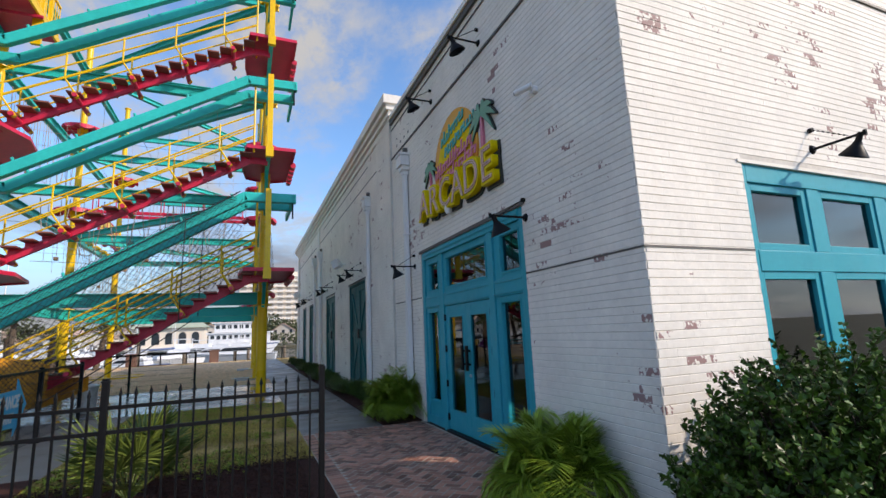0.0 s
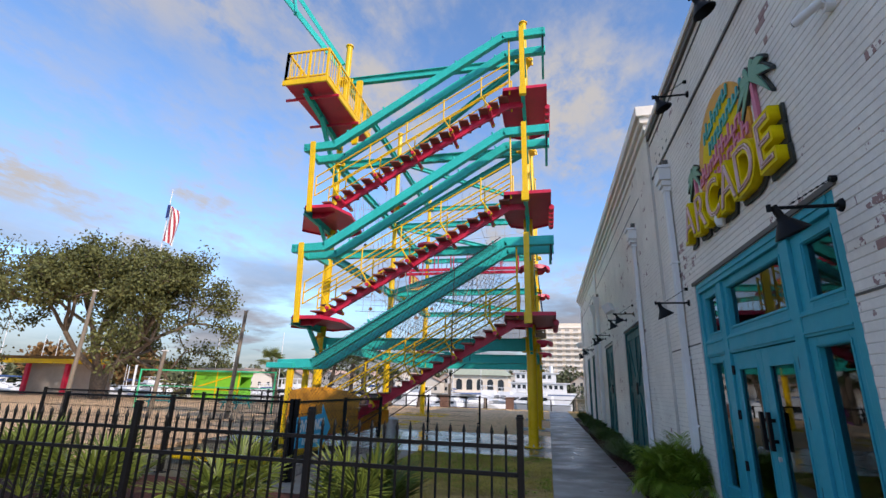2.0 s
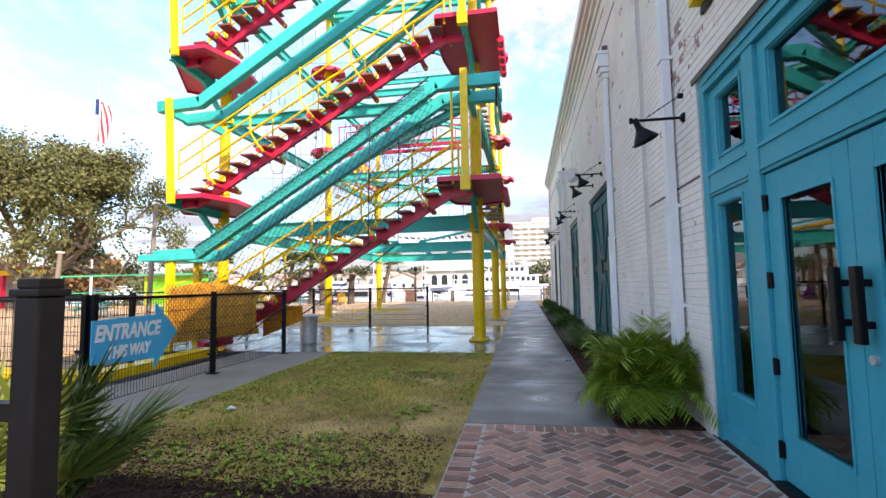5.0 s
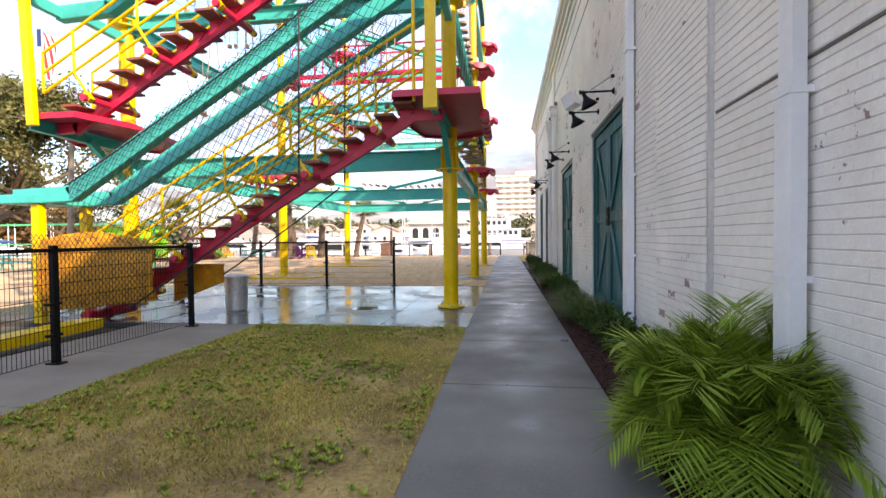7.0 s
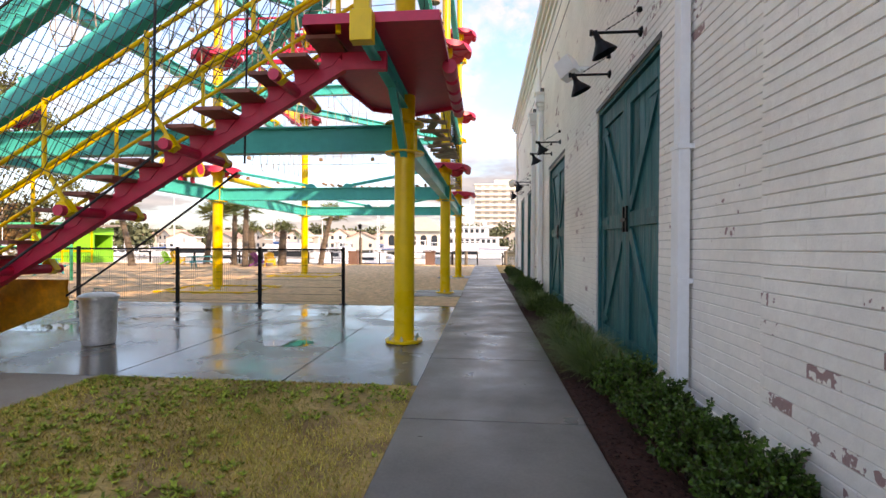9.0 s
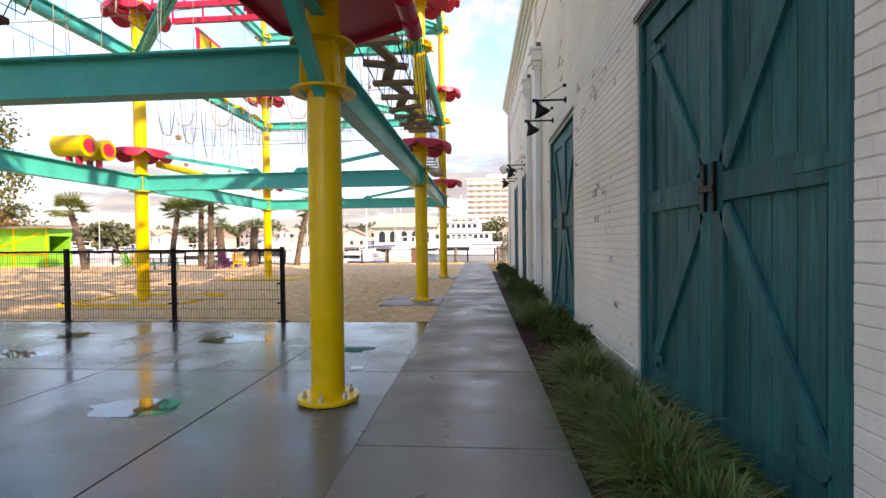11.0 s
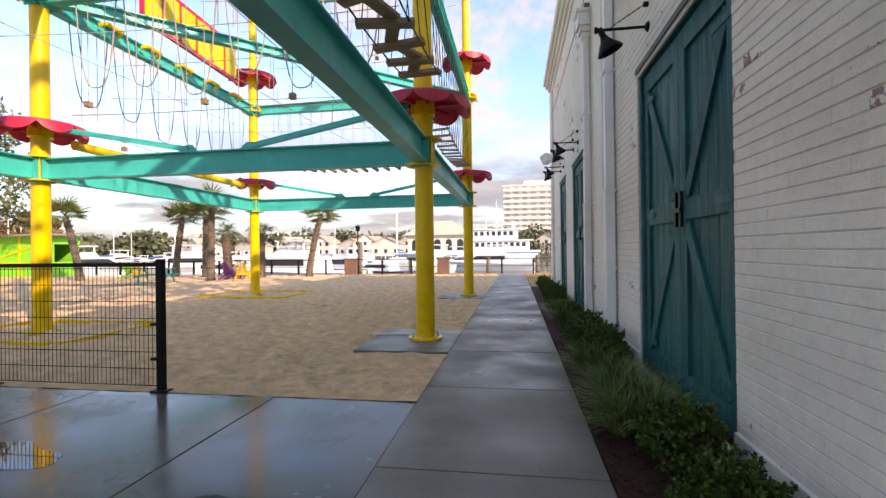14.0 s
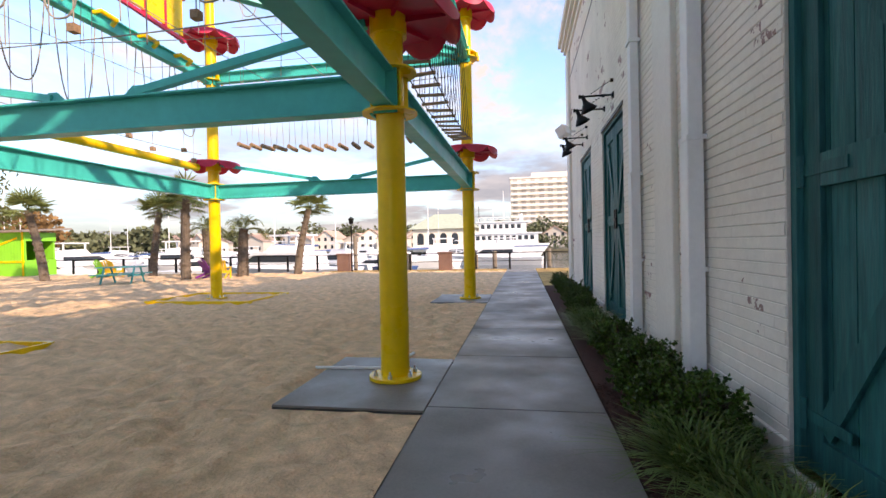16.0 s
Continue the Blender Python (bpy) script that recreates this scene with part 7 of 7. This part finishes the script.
def sail_boat(l):
    ob = thing("sail_boat", (0, 0, 0), "white sailing boat with a bare mast", "boat", "boats moored in the harbour")
    hull = Mesh()
    for t, w in ((-0.5, 0.12), (-0.2, 0.16), (0.15, 0.14), (0.5, 0.01)):
        hull.v += [(t * l, -w * l, 0.09 * l), (t * l * 0.9, -w * l * 0.4, -0.2), (t * l * 0.9, w * l * 0.4, -0.2), (t * l, w * l, 0.09 * l)]
    hull.f = [(i * 4 + j, i * 4 + (j + 1) % 4, i * 4 + 4 + (j + 1) % 4, i * 4 + 4 + j) for i in range(3) for j in range(4)] + [(0, 3, 2, 1)]
    part("hull", hull, M_HULL, ob)
    part("coach_roof", Mesh().box(-0.2 * l, 0.15 * l, -0.08 * l, 0.08 * l, 0.09 * l, 0.14 * l), M_HULL, ob, bevel=0.05)
    part("mast", Mesh().cyl((0.05 * l, 0, 0.1 * l), (0.05 * l, 0, 1.15 * l), 0.06, 0.04, 8), M_WHITE, ob)
    part("boom_and_sail_cover", Mesh().cyl((0.05 * l, 0, 0.24 * l), (-0.38 * l, 0, 0.23 * l), 0.14, 0.09, 8), M_HULLB, ob)
    return ob


r = random.Random(33)
mb1 = motor_boat("white motor yacht with dark windows", 10)
mb2 = motor_boat("blue-hulled motor boat with a white cabin", 8, M_HULLB)
sb = sail_boat(9)
mb1.matrix_basis, mb2.matrix_basis, sb.matrix_basis = pose(-24, 56, -1.1, 0, 0, 15), pose(-12, 62, -1.1, 0, 0, 160), pose(-9, 70, -1.1, 0, 0, 30)
for i in range(58):
    row = i % 4
    x = -118 + i * 2.08 + r.uniform(-2, 2)
    y = (54, 66, 80, 96)[row] + r.uniform(-3, 3)
    if x > -14 and row < 2 and x < 2:
        y += 22
    src = (mb1, mb1, sb, mb2, mb1, sb)[r.randrange(6)]
    ob = copy_thing(src, pose(x, y, -1.1, 0, 0, r.choice((0, 20, 90, 160, 180, 270)) + r.uniform(-12, 12)))
    s = r.uniform(0.8, 1.35)
    ob.scale = (s, s, s)

ferry = thing("ferry_boat", (-1, 104, -1.1), "white three-deck excursion boat with rows of windows", "boat")
fx0, fx1, fy = -7.0, 5.4, 104
part("hull", Mesh().prism([(fx0 + 1, -1.3), (fx1 - 1, -1.3), (fx1 + 1, 1.3), (fx0 - 0.5, 1.3)], fy - 2.5, fy + 2.5, "y"), M_HULL, ferry)
part("stripe", Mesh().box(fx0, fx1 + 0.6, fy - 2.52, fy - 2.5, 0.75, 0.95), M_HULLB, ferry)
for z0, a, b in ((1.3, fx0 + 0.3, fx1 - 1.0), (3.3, fx0 + 1.2, fx1 - 3.0)):
    deck = part("deck_house", Mesh().box(a, b, fy - 2.2, fy + 2.2, z0, z0 + 1.75), M_HULL, ferry)
    part("deck_roof", Mesh().box(a - 0.5, b + 0.7, fy - 2.5, fy + 2.5, z0 + 1.75, z0 + 1.95), M_HULL, ferry)
    k = int((b - a) / 1.05)
    for i in range(k):
        part("window", Mesh().box(a + 0.3 + i * 1.05, a + 0.95 + i * 1.05, fy - 2.23, fy - 2.2, z0 + 0.7, z0 + 1.45), M_BOATGLASS, deck)
part("rail", Mesh().box(fx0 + 1.0, fx1 - 3.0, fy - 2.4, fy - 2.36, 5.9, 6.0).box(fx0 + 1.0, fx1 - 3.0, fy - 2.4, fy - 2.36, 5.55, 5.6), M_HULL, ferry)
for i in range(12):
    part("rail_post", Mesh().box(fx0 + 1.1 + i * 1.1, fx0 + 1.17 + i * 1.1, fy - 2.4, fy - 2.36, 5.25, 6.0), M_HULL, ferry)
part("funnel", Mesh().cyl((1.5, fy, 5.2), (1.5, fy, 6.6), 0.35, n=12), M_HULL, ferry)
part("flag_mast", Mesh().cyl((fx0 + 1, fy, 5.2), (fx0 + 1, fy, 8.2), 0.05, n=6), M_BLACK, ferry)


def house(m, w, d, h, roof, storeys=2):
    ob = thing("house", (0, 0, 0), "pale waterside house with a pitched roof across the harbour", "house", "houses on the far shore")
    part("wall", Mesh().box(-w / 2, w / 2, 0, d, 0, h).prism([(-w / 2, h), (w / 2, h), (0, h + roof * 0.96)], 0.02, d, "y"), M_HOUSE, ob)
    for s in (-1, 1):
        part("roof", Mesh().beam((s * (w / 2 + 0.3), -0.4, h - 0.1), (0, -0.4, h + roof + 0.1), 0.25, 0.3, (0, 0, 1)).add(
            [(s * (w / 2 + 0.4), -0.4, h - 0.2), (0, -0.4, h + roof + 0.15), (0, d + 0.4, h + roof + 0.15), (s * (w / 2 + 0.4), d + 0.4, h - 0.2)], [(0, 1, 2, 3)]), M_HOUSER, ob)
    for st in range(storeys):
        for i in range(3):
            x = -w / 2 + w * (i + 0.5) / 3
            part("window", Mesh().box(x - 0.55, x + 0.55, -0.05, 0.0, 1.0 + st * 3, 2.4 + st * 3), M_BOATGLASS, ob)
    ob.matrix_basis = m
    return ob


h1 = house(pose(-12, 190, -0.3), 9, 9, 5.0, 3.0)
h2 = house(pose(-24, 192, -0.3), 11, 9, 4.4, 2.4, 1)
for i in range(26):
    src = (h1, h2)[i % 2]
    ob = copy_thing(src, pose(-36 - i * 9.5 + r.uniform(-2, 2), 188 + r.uniform(-6, 14), -0.3, 0, 0, r.uniform(-25, 25)))
for x, y in ((-42, 205), (-20, 208), (-60, 208), (-4, 200), (14, 205), (30, 210)):
    copy_thing(h1, pose(x, y, -0.3, 0, 0, r.uniform(-20, 20)))

club = thing("harbour_pavilion", (-16, 128, 0), "cream harbour house with arched windows and a pale green hipped roof", "building")
bx, by = -17.0, 130
part("wall", Mesh().box(bx - 7.5, bx + 7.5, by, by + 10, -0.3, 5.2), M_CONDO, club)
part("roof", Mesh().add([(bx - 8.5, by - 1, 5.2), (bx + 8.5, by - 1, 5.2), (bx + 8.5, by + 11, 5.2), (bx - 8.5, by + 11, 5.2), (bx - 3, by + 5, 9.0), (bx + 3, by + 5, 9.0)], [(0, 1, 5, 4), (1, 2, 5), (2, 3, 4, 5), (3, 0, 4), (3, 2, 1, 0)]), M_GREENROOF, club)
for i in range(5):
    x = bx - 5.6 + i * 2.8
    arch = [(x - 0.8, 1.4), (x + 0.8, 1.4)] + [(x + 0.8 * math.cos(math.pi * k / 8), 3.4 + 0.8 * math.sin(math.pi * k / 8)) for k in range(9)]
    part("arched_window", Mesh().prism(arch, by - 0.06, by - 0.004, "y"), M_BOATGLASS, club)
part("balcony", Mesh().box(bx - 7.5, bx + 7.5, by - 1.2, by, 0.6, 0.9), M_CONDOW, club)


def tower_block(x0, x1, y, storeys, label, top_shift):
    ob = thing("apartment_building", (x0, y, 0), label, "building")
    hs = 2.72
    part("wall", Mesh().box(x0, x1, y, y + 18, -0.3, storeys * hs).box(x0 + top_shift, x1, y + 1, y + 16, storeys * hs, storeys * hs + 2.6), M_CONDO, ob)
    part("roof_edge", Mesh().box(x0 - 0.4, x1 + 0.4, y - 0.5, y + 18.4, storeys * hs - 0.1, storeys * hs + 0.5), M_CONDOW, ob)
    n = int((x1 - x0) / 4.2)
    for s in range(storeys):
        for i in range(n):
            a = x0 + (x1 - x0) * i / n
            w = (x1 - x0) / n
            part("window", Mesh().box(a + 0.25 * w, a + 0.78 * w, y - 0.08, y - 0.01, s * hs + 0.45, s * hs + 2.2), M_CONDOG, ob)
            bal = part("balcony", Mesh().box(a + 0.12 * w, a + 0.88 * w, y - 1.5, y, s * hs + 0.0, s * hs + 0.22).box(a + 0.12 * w, a + 0.88 * w, y - 1.5, y - 1.42, s * hs + 0.22, s * hs + 0.95), M_CONDOW, ob)
    return ob


tower_block(-3.6, 30, 250, 12, "tall cream apartment tower with stacked white balconies", 10)
tower_block(48, 75, 260, 8, "cream apartment block behind the brick hall", 5)


def tree_belt(name, spots, material, label, size=0.9, per=520):
    m = Mesh()
    rr = random.Random(len(spots) + 5)
    for x, y, w, h in spots:
        for i in range(per):
            d = rand_dir(rr)
            p = Vector((x + d.x * w, y + d.y * w * 0.5, h * 0.55 + d.z * h * 0.45)) + rand_dir(rr) * (0.15 * h)
            p.z = max(p.z, 0.1)
            leaf_quad(m, p, rand_dir(rr), rand_dir(rr), size * rr.uniform(0.6, 1.3), size * 0.4, 0.2)
    return solid(name, m, material, label, "trees", "stuff")


r = random.Random(71)
tree_belt("far_trees", [(-230 + i * 6.5, 222 + r.uniform(-6, 10), r.uniform(4, 7), r.uniform(6, 11)) for i in range(44)], M_FARTREE, "belt of grey-green trees behind the far houses", 1.5)
tree_belt("far_trees_west", [(-150 + i * 6, 112 + r.uniform(-4, 8), r.uniform(4, 7), r.uniform(4, 6.5)) for i in range(12)], M_FARTREE, "rounded green trees on the western shore", 1.3)
tree_belt("far_trees_autumn", [(-98 - i * 7, 104 + r.uniform(-4, 6), r.uniform(4, 6), r.uniform(7, 10)) for i in range(6)], M_AUTUMN, "rust-brown autumn trees on the western shore", 1.2)
tree_belt("shore_shrubs", [(-8 + i * 4.5, 143 + r.uniform(-2, 4), 3, r.uniform(2, 3.5)) for i in range(14)], M_FARTREE, "low green shrubs on the far bank", 0.9, 120)
tree_belt("shore_palms", [(2 + i * 5.5, 230 + r.uniform(-2, 4), 3, r.uniform(7, 9)) for i in range(8)], M_FARTREE, "palms before the apartment tower", 1.3, 120)

flag = thing("flagpole", (-57.5, 60, 0), "tall flagpole with a striped flag hanging slack", "flag")
part("pole", Mesh().cyl((-57.5, 60, 0), (-57.5, 60, 31.3), 0.16, 0.06, 10), M_WHITE, flag)
for i in range(9):
    def fx(t, k):
        return -57.45 + 0.2 * t + 0.27 * k * (0.75 + 0.25 * math.sin(t * 3))
    rows_z = [28.6 - 6.0 * j / 8 - 0.12 * i for j in range(9)]
    m = Mesh()
    for j, z in enumerate(rows_z):
        m.v += [(fx(j / 8, i) + 0.05 * math.sin(j), 59.9 + 0.30 * math.sin(i * 0.9 + j * 0.5), z), (fx(j / 8, i + 1) + 0.05 * math.sin(j), 59.9 + 0.30 * math.sin((i + 1) * 0.9 + j * 0.5), z - 0.12)]
    m.f = [(2 * j, 2 * j + 1, 2 * j + 3, 2 * j + 2) for j in range(8)]
    part("stripe", m, M_FLAG_R if i % 2 else M_SIGNW, flag)
part("canton", Mesh().box(-57.48, -56.9, 59.6, 59.64, 26.3, 28.5), M_FLAG_B, flag)


# ---------------------------------------------------------------- brickwork and pavers
solid("pavement_front", Mesh().box(-3.0, 2.48, -12, 4.0, -0.2, -0.002), M_CONC, "grey pebbled concrete pavement before the corner", "pavement", "structure")
PX0, PX1, PY0, PY1 = 1.07, 3.23, 4.02, 9.40
pav_bed = solid("pavement_brick", Mesh().box(0.84, 3.24, 4.0, 9.41, -0.15, -0.004), M_PAVJOINT, "red-brown brick paving laid in herringbone with pale joints", "pavement", "structure")
PL, PW, PG = 0.2, 0.1, 0.015
mesh_h = Mesh().box(-PL / 2 + PG / 2, PL / 2 - PG / 2, -PW / 2 + PG / 2, PW / 2 - PG / 2, -0.06, 0.0).data("paver", M_PAVER, 0.004)
rest = Mesh()
spots = []
c45 = math.sqrt(0.5)
for i in range(-40, 80):
    for j in range(-40, 80):
        k = (i - j) % 4
        if k == 0:
            u, v, turn = (i + 1) * PW, (j + 0.5) * PW, 45
        elif k == 3:
            u, v, turn = (i + 0.5) * PW, (j + 1) * PW, 135
        else:
            continue
        x, y = PX0 + 0.6 + (u - v) * c45, PY0 + 0.2 + (u + v) * c45 - 0.6
        if PX0 + 0.06 < x < PX1 - 0.05 and PY0 + 0.06 < y < PY1 - 0.16:
            spots.append((x, y, turn))
for i in range(int((PY1 - PY0) / PW)):
    spots.append((0.955, PY0 + (i + 0.5) * PW, 0))
for i in range(int((PX1 - PX0) / PW)):
    spots.append((PX0 + (i + 0.5) * PW, PY1 - 0.10, 90))
spots.sort(key=lambda s: abs(s[1] - 7.6) + 0.4 * abs(s[0] - 1.7))
rr = random.Random(77)
for n_sp, (x, y, turn) in enumerate(spots):
    m = pose(x, y, rr.uniform(-0.003, 0.002), rr.uniform(-0.6, 0.6), rr.uniform(-0.6, 0.6), turn + rr.uniform(-1, 1))
    if n_sp < 300:
        ob = part("paver", mesh_h, M_PAVER, pav_bed)
        ob.matrix_basis = m
    else:
        a, b = PL / 2 - PG / 2, PW / 2 - PG / 2
        rest.add([m @ Vector(p) for p in ((-a, -b, -0.05), (a, -b, -0.05), (a, b, -0.05), (-a, b, -0.05), (-a, -b, 0), (a, -b, 0), (a, b, 0), (-a, b, 0))],
                 [(4, 5, 6, 7), (0, 1, 5, 4), (1, 2, 6, 5), (2, 3, 7, 6), (3, 0, 4, 7)])
tagged(part("paver_rest", rest, M_PAVER_I, pav_bed), kind="stuff")


def brick_field(parent, a0, a1, z0, z1, openings, place, near=None, blocked=(), seed=1):
    """Courses of painted bricks, each with its own edges; place maps (along, out, up) into the world."""
    rr = random.Random(seed)
    far = Mesh()
    n_near = 0
    shared = {}
    course = 0
    z = z0
    while z < z1 - 0.02:
        off = BRICK * (0.5 if course % 2 else 0.0) + rr.uniform(-0.02, 0.02)
        a = a0 - off
        wob = rr.uniform(-0.002, 0.002)
        while a < a1:
            b0, b1 = max(a, a0), min(a + BRICK, a1)
            a += BRICK
            t0, t1 = z + 0.0022, min(z + COURSE - 0.0022, z1)
            for o0, o1, ob, ot in list(openings) + [(q0, q1, -1, 99) for q0, q1 in blocked]:
                if t1 > ob and t0 < ot:
                    if b0 >= o0 and b1 <= o1:
                        b1 = b0
                    elif b0 < o0 < b1:
                        b1 = o0
                    elif b0 < o1 < b1:
                        b0 = o1
            if b1 - b0 < 0.03:
                continue
            p0, p1 = b0 + 0.0004, b1 - 0.0004
            out = 0.0035 + rr.uniform(-0.0005, 0.0006) + wob * 0.6
            vz = rr.uniform(-0.0006, 0.0006)
            bev = 0.0045
            if near and near[0] <= b0 and b1 <= near[1] and near[2] <= z <= near[3] and n_near < 300:
                key = round(p1 - p0, 3)
                if key not in shared:
                    w, h = p1 - p0, t1 - t0
                    corners = [(0, -0.004, 0), (w, -0.004, 0), (w, -0.004, h), (0, -0.004, h), (0, 0.004, bev), (w, 0.004, bev), (w, 0.004, h - bev), (0, 0.004, h - bev)]
                    me = bpy.data.meshes.new("brick")
                    me.from_pydata([Vector(place(*c)) - Vector(place(0, 0, 0)) for c in corners], [], [(4, 5, 6, 7), (0, 1, 5, 4), (1, 2, 6, 5), (2, 3, 7, 6), (3, 0, 4, 7)])
                    me.materials.append(M_BRICKW_OB)
                    shared[key] = me
                ob = part("brick", shared[key], M_BRICKW_OB, parent)
                ob.location = place(p0, out - 0.004, t0 + vz)
                n_near += 1
                continue
            far.add([place(*c) for c in ((p0, -0.004, t0), (p1, -0.004, t0), (p1, -0.004, t1), (p0, -0.004, t1), (p0, out, t0 + bev + vz), (p1, out, t0 + bev + vz), (p1, out, t1 - bev + vz), (p0, out, t1 - bev + vz))],
                    [(4, 5, 6, 7), (0, 1, 5, 4), (1, 2, 6, 5), (2, 3, 7, 6), (3, 0, 4, 7)])
        z += COURSE
        course += 1
    tagged(part("brick_rest", far, M_BRICKW, parent), kind="stuff")


brick_field(wall_w, SY + 0.004, 34.55, 0.0, 7.25, [(o[0] - 0.005, o[1] + 0.005, o[2] - 0.02, o[3] + 0.06) for o in WEST_OPEN], lambda a, o, z: (WX - o, a, z),
            near=(16.86, 19.79, 0.24, 2.1), blocked=((11.15, 12.50), (24.1, 24.75), (33.9, 34.62)), seed=3)
brick_field(wall_s, WX + 0.002, 12.0, 0.0, 7.25, [(o[0] - 0.005, o[1] + 0.005, o[2] - 0.08, o[3] + 0.08) for o in SOUTH_OPEN], lambda a, o, z: (a, SY - o, z), seed=4)
pil = bpy.data.objects["trim_pilaster"]
brick_field(pil, 11.15, 12.50, 0.0, 7.25, [], lambda a, o, z: (WX - 0.06 - o, a, z), seed=5)
